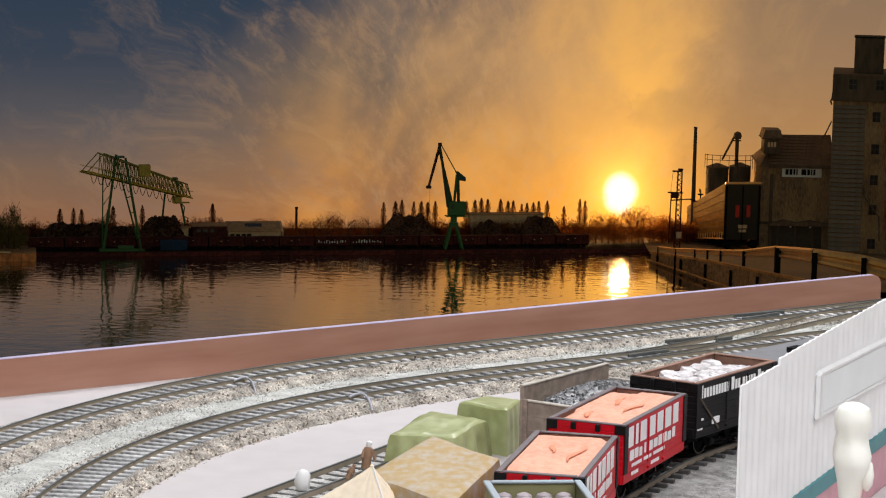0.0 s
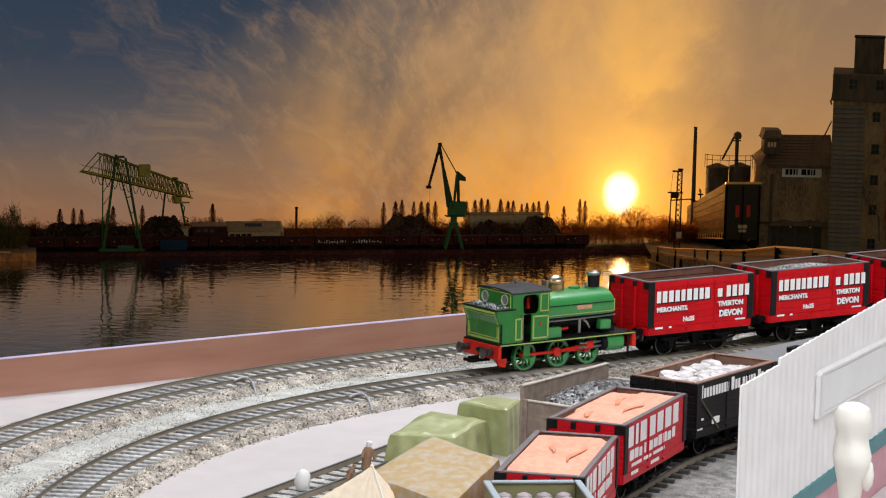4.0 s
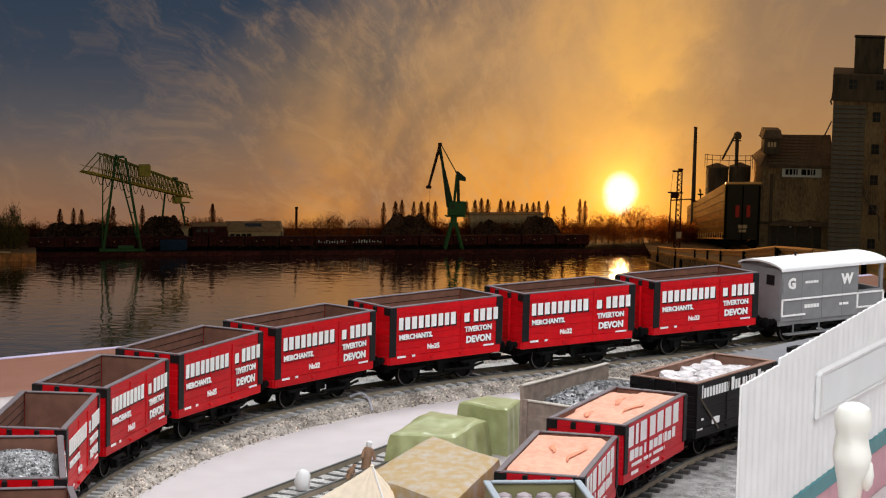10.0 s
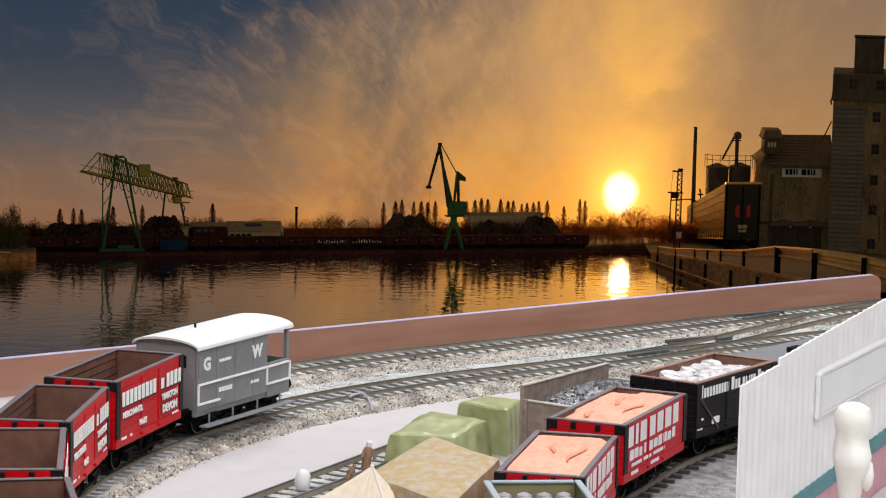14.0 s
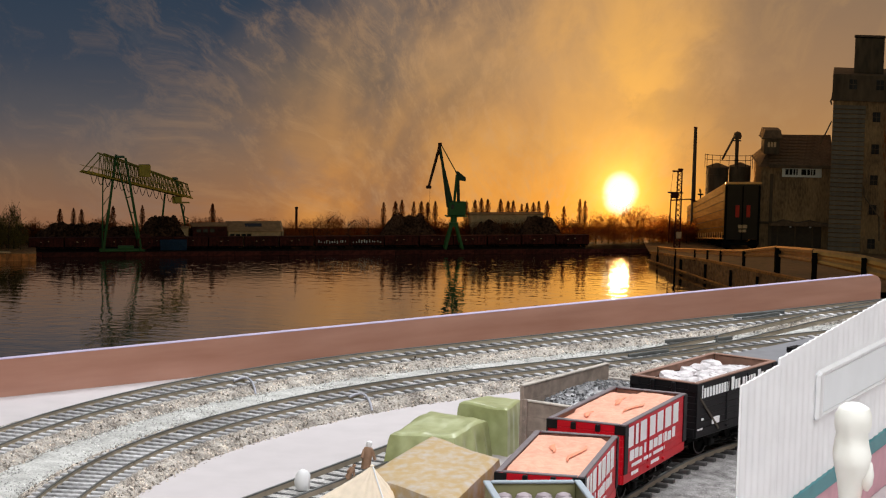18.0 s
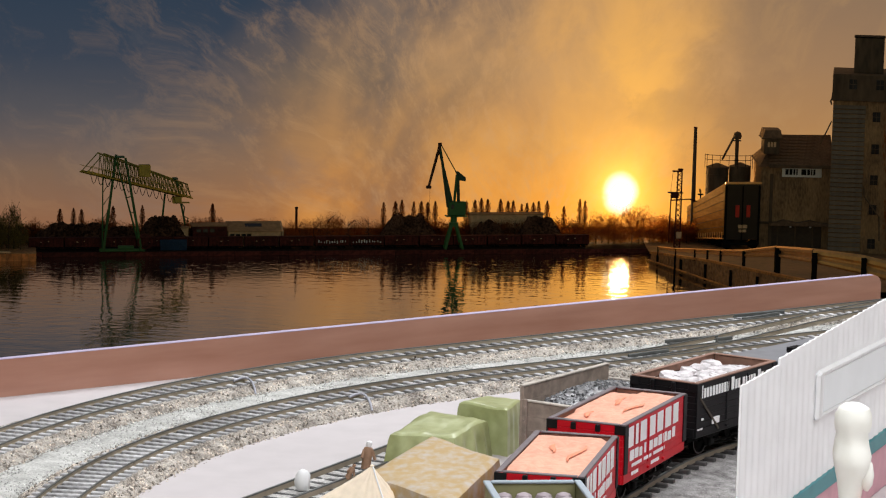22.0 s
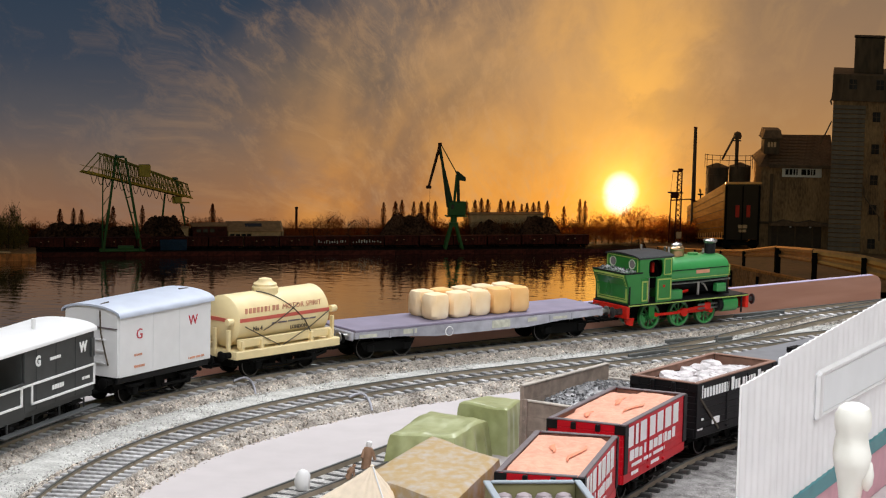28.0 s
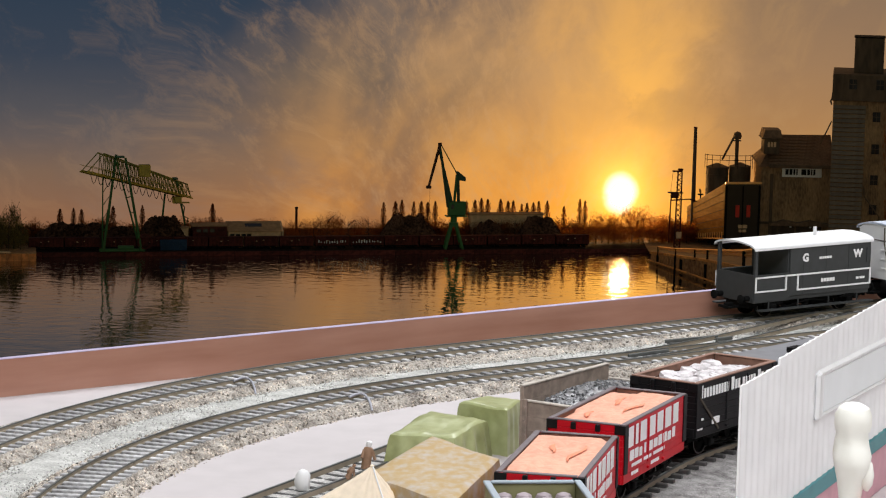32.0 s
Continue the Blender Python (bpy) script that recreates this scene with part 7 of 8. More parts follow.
def trunk_mesh(kind, seed):
    rng = random.Random(seed)
    g = Geo()
    g.cyl((0, 0, 0), (0, 0, 0.6), 0.022, 7, 0.010)
    g.cyl((0, 0, 0.6), (rng.uniform(-0.02, 0.02), 0, 0.98), 0.010, 6, 0.003)
    for i in range(14):
        a, z = rng.random() * 6.283, rng.uniform(0.15, 0.75)
        reach = 0.06 if kind == "poplar" else 0.42
        lift = 0.22 if kind == "poplar" else 0.25
        g.cyl((0, 0, z), (reach * math.cos(a) * rng.uniform(0.6, 1), reach * math.sin(a), min(0.98, z + lift)), 0.007, 5, 0.002)
    return g.mesh("trunk", M_BARK)


POPLARS = [(trunk_mesh("poplar", k), crown_mesh("poplar", 20 + k)) for k in range(4)]
BUSHES = [(trunk_mesh("bush", 50 + k), crown_mesh("bush", 70 + k)) for k in range(6)]
THIN = [(trunk_mesh("bush", 90 + k), crown_mesh("thin", 110 + k)) for k in range(4)]   # bare spring crowns before the sun


def tree(kind, u, v, h, wide, z=0.0195):
    tm, cm = random.choice(POPLARS if kind == "poplar" else THIN if -0.80 < u < -0.20 or 0.60 < u < 1.02 else BUSHES)
    m = shore(u, v, z, random.uniform(0, 360)) @ Matrix.Diagonal((wide, wide, h, 1))
    t = empty("poplar" if kind == "poplar" else "tree", "slim dark poplar on the far bank at dusk" if kind == "poplar" else "dark bushy tree on the far bank at dusk", "tree", "far poplars" if kind == "poplar" else "far trees", m)
    part("trunk", tm, M_BARK, t)
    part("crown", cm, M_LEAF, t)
    return t


# (place along the bank, height) of the poplars
for u, h in ((-1.72, 0.130), (-1.66, 0.134), (-1.625, 0.128), (-1.505, 0.135), (-1.485, 0.142), (-1.355, 0.146), (-1.04, 0.152), (-0.26, 0.156), (-0.205, 0.160), (-0.175, 0.166),
             (-0.12, 0.158), (-0.085, 0.160), (-0.055, 0.156), (-0.02, 0.160), (0.125, 0.160), (0.165, 0.165), (0.195, 0.172), (0.225, 0.168), (0.285, 0.168), (0.32, 0.160),
             (0.345, 0.162), (0.385, 0.146), (0.41, 0.150), (0.44, 0.152), (0.465, 0.158), (0.505, 0.160), (0.585, 0.136), (0.66, 0.168), (0.685, 0.160)):
    tree("poplar", u - 0.005, 0.27, h + 0.026, random.uniform(0.18, 0.24))
for i in range(110):
    u = -2.2 + 3.50 * i / 109
    h = 0.078 + 0.03 * noise.noise(Vector((u * 5, 0, 4))) + random.uniform(-0.012, 0.015)
    if 0.70 < u < 1.12:
        h += 0.034
    if -0.75 < u < -0.32:
        h += 0.012
    tree("bush", u, 0.235 + random.uniform(-0.03, 0.03), h + 0.026, random.uniform(0.075, 0.12))


for i in range(22):
    u = 0.62 + 0.60 * i / 21
    tree("bush", u, 0.15 + random.uniform(-0.01, 0.05), 0.080 + random.uniform(-0.015, 0.03), random.uniform(0.09, 0.13))
for i in range(14):
    u = -2.2 + 0.55 * i / 13
    tree("bush", u, 0.15 + random.uniform(-0.01, 0.05), 0.06 + random.uniform(-0.015, 0.03), random.uniform(0.08, 0.12))


def mound(u, v, w, h, label, rough):
    """A heap: rough ground form with lumps and plates lying all over it."""
    rng = random.Random(int(1000 + u * 100))
    D = 0.13

    def top(a, b):
        return max(0.0, h * min(1.0, 1.8 * (1 - abs(2 * a - 1))) ** 0.8 * math.sin(math.pi * b) ** 0.6 * (1 + 0.22 * noise.noise(Vector((a * w * 30 + u * 10, b * 4, 0)))))

    g = Geo()
    g.grid(40, 10, lambda a, b: ((a - 0.5) * w, (b - 0.5) * D, top(a, b)))
    for i in range(int(900 * w / 0.3)):
        a, b = rng.uniform(0.03, 0.97), rng.uniform(0.05, 0.6)
        c = Vector(((a - 0.5) * w, (b - 0.5) * D, top(a, b)))
        rot = Euler((rng.random() * 6, rng.random() * 6, rng.random() * 6)).to_matrix()
        k = rough * rng.uniform(0.4, 1.3)
        g.add([c + rot @ (Vector(q) * k) for q in ((-1, -0.5, 0), (1, -0.4, 0.1), (0.8, 0.5, 0), (-0.7, 0.6, 0.1), (0, 0, 0.7))], [(0, 1, 4), (1, 2, 4), (2, 3, 4), (3, 0, 4), (0, 1, 2, 3)])
    thing("coal_mound" if rough < 0.005 else "scrap_mound", g, M_PILE, label, "heap", "heaps on the far quay", m=shore(u, v, 0.0195))


mound(-0.17, 0.165, 0.31, 0.130, "dark heap of coal on the far quay", 0.004)
mound(0.205, 0.165, 0.17, 0.102, "dark heap of coal before a pale shed", 0.004)
mound(0.44, 0.165, 0.24, 0.122, "dark heap of coal beside a pale shed", 0.004)
mound(-1.66, 0.165, 0.46, 0.098, "dark heap of tangled scrap metal behind the wagons", 0.009)
mound(-1.28, 0.165, 0.24, 0.130, "dark heap of tangled scrap metal under the gantry crane", 0.009)
mound(-1.46, 0.165, 0.20, 0.080, "low dark heap of scrap metal on the far quay", 0.009)


def hall(u, v, w, d, h, rise, wall_mat, label, windows=()):
    b = empty("warehouse", label, "building", "far warehouses", shore(u, v, 0.0195))
    part("wall", Geo().box((0, 0, h / 2), (w, d, h), 0.001), wall_mat, b)
    part("roof", Geo().prism_x([(-d / 2 - 0.004, h), (d / 2 + 0.004, h), (d / 2 + 0.004, h + 0.004), (d * 0.3, h + rise), (-d / 2 - 0.004, h + 0.004)], -w / 2 - 0.004, w / 2 + 0.004), M_SHEDROOF, b)
    for i in range(int(w / 0.02)):
        part("roof_seam", Geo().cyl((-w / 2 + 0.01 + i * 0.02, -d / 2 - 0.003, h + 0.0045), (-w / 2 + 0.01 + i * 0.02, d * 0.3, h + rise + 0.0005), 0.0006, 4), M_SHEDROOF, b)
    for x in windows:
        wn2 = part("window", Geo().box((x, -d / 2 - 0.0006, h * 0.80), (0.020, 0.002, h * 0.16), 0.0004), M_PANE, b)
        part("sill", Geo().box((x, -d / 2 - 0.0012, h * 0.70), (0.022, 0.004, 0.002)), wall_mat, wn2)
    part("gutter", Geo().box((0, -d / 2 - 0.003, h + 0.001), (w + 0.006, 0.004, 0.003)), M_SHEDROOF, b)
    return b


hall(-1.075, 0.165, 0.15, 0.10, 0.096, 0.006, M_DARKSTEEL, "low dark flat-roofed works building", (-0.05, -0.02, 0.01))
b = hall(-0.875, 0.165, 0.235, 0.10, 0.070, 0.038, M_SHEDPALE, "pale warehouse with a sloping sheet roof on the far bank", (-0.10, -0.075, -0.05, -0.025))
part("gable_end", Geo().prism_x([(-0.050, 0.0), (0.050, 0.0), (0.050, 0.072), (0.030, 0.109), (-0.050, 0.072)], 0.1225, 0.1295), M_SHEDPALE, b)
part("skylight", Geo().box((0, 0, 0), (0.075, 0.030, 0.0025), 0.0005), M_PANE, b, m=pose(0.0, -0.005, 0.0935, 26, 0, 0))
hall(-1.19, 0.165, 0.045, 0.05, 0.085, 0.004, M_SHEDPALE, "small pale cabin between the heaps")
hall(0.30, 0.245, 0.34, 0.05, 0.128, 0.008, M_SHEDPALE, "long pale warehouse behind the heaps")

# blue container among the wagons
cont = empty("container", "faded blue steel container on the far quay", "container", m=shore(-1.245, 0.045, 0.0195))
part("body", Geo().box((0, 0, 0.024), (0.118, 0.030, 0.046), 0.001), M_BLUE, cont)
for k in range(14):
    part("rib", Geo().box((-0.053 + 0.008 * k, -0.0155, 0.024), (0.003, 0.002, 0.040), 0.0004), M_BLUE, cont)

# a lone chimney
g = Geo().cyl((0, 0, 0), (0, 0, 0.155), 0.0065, 12, 0.0055)
g.cyl((0, 0, 0.150), (0, 0, 0.158), 0.007, 12)
thing("steel_chimney", g, M_PILE, "thin dark chimney on the far bank", "chimney", m=shore(-0.66, 0.30, 0.0195))


def beam(g, a, b, r):
    g.cyl(a, b, r, 6)


def gantry_crane():
    """A gantry on two pairs of splayed legs, with a trussed bridge and a cab."""
    p = empty("gantry_crane", "green and yellow travelling gantry crane on the far quay", "crane", m=shore(-1.474, -0.02, 0.0195))
    start, end = Vector((-0.170, -0.06, 0.364)), Vector((0.318, 0.30, 0.208))
    top_a, top_b = Vector((-0.098, -0.02, 0.4380)), Vector((0.3000, 0.29, 0.2666))
    un = (end - start).normalized()
    side = Vector((0, 0, 1)).cross(un).normalized() * 0.020
    L0 = (end - start).length
    for s in (-1, 1):
        part("chord", Geo().cyl(start + side * s, end + side * s, 0.0052, 6), M_CRANEY, p)
        part("chord", Geo().cyl(top_a + side * s, top_b + side * s, 0.0036, 6), M_CRANEO, p)
        part("chord", Geo().cyl(start + side * s, top_a + side * s, 0.0022, 6), M_CRANEO, p)
        part("chord", Geo().cyl(end + side * s, top_b + side * s, 0.0024, 6), M_CRANEO, p)
        n = 22
        for i in range(n):
            a = (start + un * 0.10).lerp(end, i / n) + side * s
            b = top_a.lerp(top_b, (i + 0.5) / n) + side * s
            c = (start + un * 0.10).lerp(end, (i + 1) / n) + side * s
            part("truss_web", Geo().cyl(a, b, 0.0019, 5).cyl(b, c, 0.0019, 5), M_CRANEO, p)
        a0, b0 = start + side * s * 1.6, end + side * s * 1.6
        part("walkway", Geo().cyl(a0 + Vector((0, 0, -0.004)), b0 + Vector((0, 0, -0.004)), 0.0035, 5), M_CRANEY, p)
        part("handrail", Geo().cyl(a0 + Vector((0, 0, 0.026)), b0 + Vector((0, 0, 0.026)), 0.0012, 5), M_CRANEY, p)
    for i in range(18):
        a = start + un * (L0 * (i + 0.5) / 18)
        part("cross_tie", Geo().cyl(a - side, a + side, 0.0016, 6), M_GANTRYG, p)
        part("walkway_rail", Geo().cyl(a - side * 1.6, a - side * 1.6 + Vector((0, 0, 0.026)), 0.0011, 5), M_CRANEY, p)
    # festoon cable
    for i in range(13):
        a = start + un * ((end - start).length * (i + 0.2) / 15) - side * 1.3
        b = start + un * ((end - start).length * (i + 1.2) / 15) - side * 1.3
        pts = [a.lerp(b, t / 6) + Vector((0, 0, -0.046 * math.sin(math.pi * t / 6))) for t in range(7)]
        part("festoon_cable", Geo().tube(pts, 0.0015, 5), M_UNDER, p)
    # legs
    for a, b, r in (((-0.083, 0.0, 0.006), (-0.030, 0.0, 0.430), 0.0060), ((0.082, 0.0, 0.008), (0.010, 0.0, 0.415), 0.0060),
                    ((-0.086, 0.02, 0.006), (-0.087, 0.0, 0.345), 0.0032), ((0.079, 0.015, 0.008), (-0.028, 0.0, 0.400), 0.0040),
                    ((0.188, 0.24, 0.012), (0.2093, 0.24, 0.230), 0.0048), ((0.317, 0.24, 0.012), (0.257, 0.24, 0.300), 0.0048)):
        part("leg", Geo().cyl(a, b, r, 8, r * 0.9), M_GANTRYG, p)
    for k in range(4):
        t = 0.25 + 0.17 * k
        part("leg_tie", Geo().cyl(Vector((0.082, 0, 0.008)).lerp(Vector((0.010, 0, 0.415)), t), Vector((0.079, 0.015, 0.008)).lerp(Vector((-0.028, 0, 0.400)), t), 0.0022, 6), M_GANTRYG, p)
        part("leg_tie", Geo().cyl(Vector((-0.083, 0, 0.006)).lerp(Vector((-0.030, 0, 0.430)), t), Vector((-0.086, 0.02, 0.006)).lerp(Vector((-0.087, 0, 0.345)), t), 0.0018, 6), M_GANTRYG, p)
    part("portal_head", Geo().box((-0.012, 0.0, 0.420), (0.036, 0.05, 0.006), 0.001), M_GANTRYG, p)
    part("portal_head", Geo().box((0.254, 0.24, 0.298), (0.022, 0.05, 0.006), 0.001), M_GANTRYG, p)
    part("bogie_beam", Geo().box((0.0, 0.01, 0.010), (0.20, 0.016, 0.012), 0.002), M_GANTRYG, p)
    part("drive_unit", Geo().box((0.015, 0.0, 0.024), (0.07, 0.014, 0.014), 0.002), M_GANTRYG, p)
    cabp = Vector((0.1025, 0.09, 0.350))
    part("cab", Geo().box(cabp, (0.050, 0.040, 0.052), 0.002), M_CRANEY, p, "yellow operator's cab")
    part("cab_window", Geo().box(cabp + Vector((-0.0222, 0, 0.004)), (0.003, 0.030, 0.022), 0.0006), M_PANE, p)
    part("hanging_cab", Geo().box((0.262, 0.235, 0.202), (0.040, 0.03, 0.030), 0.002).box((0.285, 0.235, 0.190), (0.065, 0.03, 0.004), 0.001), M_CRANEY, p)
    part("ladder", Geo().tube([(0.322, 0.235, 0.03), (0.322, 0.235, 0.07), (0.306, 0.235, 0.08), (0.312, 0.235, 0.12), (0.292, 0.235, 0.13), (0.296, 0.235, 0.17), (0.280, 0.235, 0.19)], 0.003, 6), M_GANTRYG, p)
    g = Geo().lathe((0, 0, 0), [(0.028, -0.006), (0.034, -0.004), (0.034, 0.004), (0.028, 0.006)], 20, "Y", False)
    for i in range(8):
        a = i * math.pi / 4
        g.cyl((0, 0, 0), (0.03 * math.cos(a), 0, 0.03 * math.sin(a)), 0.0014, 5)
    part("cable_reel", g, M_DARKSTEEL, p, m=pose(0.098, 0.0, 0.048))
    return p


gantry_crane()


def harbour_crane():
    """A slewing jib crane on a four-legged portal."""
    p = empty("harbour_crane", "tall green slewing harbour crane with a folded jib", "crane", m=shore(0.012, 0.036, 0.0195) @ Matrix.Diagonal((1, 0.7, 1.01, 1)))
    for sx in (-1, 1):
        for sy in (-1, 1):
            part("leg", Geo().cyl((sx * 0.040, sy * 0.035, 0.0), (sx * 0.011, sy * 0.011, 0.105), 0.0055, 8, 0.007), M_CRANEG, p)
    part("portal_ring", Geo().cyl((0, 0, 0.100), (0, 0, 0.118), 0.022, 16), M_CRANEG, p)
    part("column", Geo().cyl((0, 0, 0.118), (0, 0, 0.150), 0.015, 14), M_CRANEG, p)
    part("machine_house", Geo().box((0.012, 0, 0.180), (0.078, 0.050, 0.062), 0.003), M_CRANEG, p, "green machine house")
    part("house_window", Geo().box((-0.010, -0.0255, 0.190), (0.014, 0.002, 0.018), 0.0005), M_PANE, p)
    part("walkway", Geo().box((0.010, 0, 0.1465), (0.094, 0.066, 0.004), 0.001), M_CRANEG, p)
    for s in (-1, 1):
        y = s * 0.013
        part("mast_post", Geo().cyl((0.000, y, 0.205), (0.010, y, 0.330), 0.0045, 6), M_CRANEG, p)
        part("mast_post", Geo().cyl((0.020, y, 0.205), (0.014, y, 0.330), 0.0055, 6), M_JIB, p)
        part("jib_chord", Geo().cyl((-0.024, y, 0.185), (-0.071, y * 0.5, 0.462), 0.0085, 6, 0.0045), M_JIB, p)
        part("jib_chord", Geo().cyl((-0.010, y, 0.195), (-0.070, y * 0.5, 0.430), 0.0075, 6, 0.0045), M_JIB, p)
        part("fly_jib", Geo().cyl((-0.070, y * 0.5, 0.465), (-0.118, y * 0.4, 0.278), 0.0062, 6, 0.0052), M_PILE, p)
        part("tie_rod", Geo().cyl((-0.068, y * 0.4, 0.468), (0.010, y * 0.4, 0.335), 0.0022, 6), M_CRANEG, p)
    for i in range(7):
        t = i / 7
        a, b = Vector((-0.024 - 0.047 * t, 0, 0.185 + 0.277 * t)), Vector((-0.010 - 0.060 * (t + 0.07), 0, 0.195 + 0.235 * min(1, t + 0.07)))
        part("jib_brace", Geo().cyl(a, b, 0.0018, 5), M_CRANEG, p)
    part("jib_head", Geo().box((-0.071, 0, 0.466), (0.016, 0.016, 0.014), 0.002), M_PILE, p)
    part("hook_sheave", Geo().box((-0.118, 0, 0.276), (0.024, 0.012, 0.014), 0.003), M_PILE, p)
    part("counterweight", Geo().prism([(0.004, 0.342), (0.014, 0.346), (0.050, 0.318), (0.048, 0.302), (0.020, 0.306)], -0.014, 0.014), M_JIB, p)
    part("hoist_rope", Geo().cyl((-0.112, 0, 0.275), (-0.112, 0, 0.190), 0.0006, 5), M_UNDER, p)
    return p


harbour_crane()

# ---- the quay and mill to the side ----
QZ = WATER_Z + 0.025
# orange evening light on kerb and wall is put into these two base colours
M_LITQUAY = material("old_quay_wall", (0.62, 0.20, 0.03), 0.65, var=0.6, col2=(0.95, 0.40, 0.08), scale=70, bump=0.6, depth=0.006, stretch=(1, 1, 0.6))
M_SUNQUAY = material("sunlit_old_quay_wall", (0.44, 0.175, 0.045), 0.75, var=0.8, scale=60, bump=0.8, depth=0.008, col2=(0.62, 0.30, 0.11))
LIP = [(0.924, 12.343, 0.040), (1.077, 11.865, 0.0849), (1.152, 11.634, 0.1016), (1.235, 11.373, 0.1177), (1.326, 11.092, 0.1356), (1.386, 10.905, 0.1491), (1.469, 10.646, 0.1633), (1.56, 10.36, 0.175)]


def lip(y):
    """The quay's edge at a distance y: its x and its height over the water; it climbs towards the near end to fit the
    camera's view.
    """
    ys = [q[1] for q in LIP][::-1]
    return float(np.interp(y, ys, [q[0] for q in LIP][::-1])), float(np.interp(y, ys + [12.5], [q[2] for q in LIP][::-1] + [0.025]))


rows_y = [13.1, 12.5, 12.343] + [12.343 - 0.1 * k for k in range(1, 20)]
g = Geo()
g.grid(len(rows_y) - 1, 8, lambda a, b: (lambda y: (lip(y)[0] + (3.2 - lip(y)[0]) * b, y, WATER_Z + lip(y)[1]))(rows_y[round(a * (len(rows_y) - 1))]))
quay = thing("quay_side", g, M_QUAYTOP, "paved side quay with an old wall to the water", "quay", kind="structure", fix=False)
for k in range(22):
    y0, y1 = 12.343 - 0.085 * k, 12.343 - 0.085 * k - 0.083
    (x0, z0), (x1, z1) = lip(y0), lip(y1)
    q = Geo().add([(x0, y0, WATER_Z - 0.03), (x1, y1, WATER_Z - 0.03), (x1, y1, WATER_Z + z1 - 0.004), (x0, y0, WATER_Z + z0 - 0.004),
                   (x0 + 0.02, y0, WATER_Z - 0.03), (x1 + 0.02, y1, WATER_Z - 0.03), (x1 + 0.02, y1, WATER_Z + z1 - 0.004), (x0 + 0.02, y0, WATER_Z + z0 - 0.004)],
                  [(0, 1, 2, 3), (4, 5, 6, 7), (0, 1, 5, 4), (3, 2, 6, 7), (0, 3, 7, 4), (1, 2, 6, 5)])
    part("wall_panel", q, M_SUNQUAY, quay)
    q = Geo().add([(x + dx, y, WATER_Z + z + dz) for x, y, z in ((x0, y0, z0), (x1, y1, z1)) for dx, dz in ((-0.006, -0.006), (0.022, -0.006), (0.022, 0.004), (-0.006, 0.004))],
                  [(0, 1, 2, 3), (4, 5, 6, 7), (0, 1, 5, 4), (1, 2, 6, 5), (2, 3, 7, 6), (3, 0, 4, 7)])
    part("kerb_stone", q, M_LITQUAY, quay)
    if k % 3 == 1:
        # a raised black block stands for the shade of a recess in the wall
        q = Geo().box((x0 - 0.004, y0, WATER_Z + z0 * 0.45), (0.010, 0.022, z0 * 0.75), 0.001)
        part("ladder_recess", q, M_UNDER, quay)
thing("mooring_pipe", Geo().tube([(lip(y)[0] - 0.016, y, WATER_Z + 0.008 + 0.006 * k) for k, y in enumerate((12.33, 12.0, 11.6, 11.2, 10.8))], 0.0045, 8), M_LITQUAY, "thin orange pipe along the quay wall", "pipe")
g = Geo().cyl((1.005, 12.02, WATER_Z - 0.03), (1.005, 12.02, WATER_Z + 0.072), 0.005, 8)
thing("mooring_pole", g, M_UNDER, "dark pole standing in the water by the quay wall", "pole")


def guard_rail(posts, label):
    """posts: x, y, ground height and top height over the water, then where the beam lies on the post."""
    o = Vector(posts[0][:2])
    r = empty("guard_rail", label, "guard rail", "quay guard rails", pose(o.x, o.y, WATER_Z))
    prof = [(0.00, 0.50), (-0.10, 0.56), (-0.10, 0.64), (0.0, 0.71), (0.0, 0.75), (-0.10, 0.82), (-0.10, 0.91), (0.0, 0.97)]
    k = len(prof)
    for a, b in zip(posts[:-1], posts[1:]):
        d = (Vector(b[:2]) - Vector(a[:2])).normalized()
        nn = Vector((-d.y, d.x))
        vs = []
        for back in (0.0, 0.02):
            for x, y, z0, z1, b0, b1 in (a, b):
                h = z1 - z0
                vs += [(x - o.x - nn.x * (f + back - 0.06) * h * -1, y - o.y - nn.y * (f + back - 0.06) * h * -1, z0 + (b0 + (b1 - b0) * (q - 0.5) / 0.47) * h) for f, q in prof]
        F = [(m_ + j, m_ + j + 1, m_ + k + j + 1, m_ + k + j) for m_ in (0, 2 * k) for j in range(k - 1)] + [(0, k, 3 * k, 2 * k), (k - 1, 2 * k - 1, 4 * k - 1, 3 * k - 1)]
        part("rail_beam", Geo().add(vs, F), M_SUNGALV, r)
    for x, y, z0, z1, b0, b1 in posts:
        h = z1 - z0
        part("post", Geo().box((x - o.x - 0.05 * h, y - o.y - 0.30 * h, z0 + h * 0.5 - 0.004), (0.20 * h, 0.14 * h, h + 0.008), 0.002), M_UNDER, r)
    return r


QPOSTS = [(0.946, 12.22, 0.0529, 0.083), (1.010, 12.05, 0.0683, 0.1005), (1.078, 11.88, 0.0817, 0.1231), (1.122, 11.77, 0.091, 0.137), (1.167, 11.66, 0.1007, 0.151), (1.242, 11.45, 0.1150, 0.181), (1.349, 11.20, 0.1318, 0.233)]
guard_rail([q + (0.60, 1.05) for q in QPOSTS], "galvanised guard rail along the quay edge, evening glow in its colour")
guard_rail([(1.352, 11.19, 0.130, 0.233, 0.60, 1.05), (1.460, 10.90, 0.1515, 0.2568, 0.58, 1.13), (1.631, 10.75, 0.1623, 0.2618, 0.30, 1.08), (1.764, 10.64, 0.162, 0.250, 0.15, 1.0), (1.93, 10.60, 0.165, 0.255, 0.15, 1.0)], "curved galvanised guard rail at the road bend")


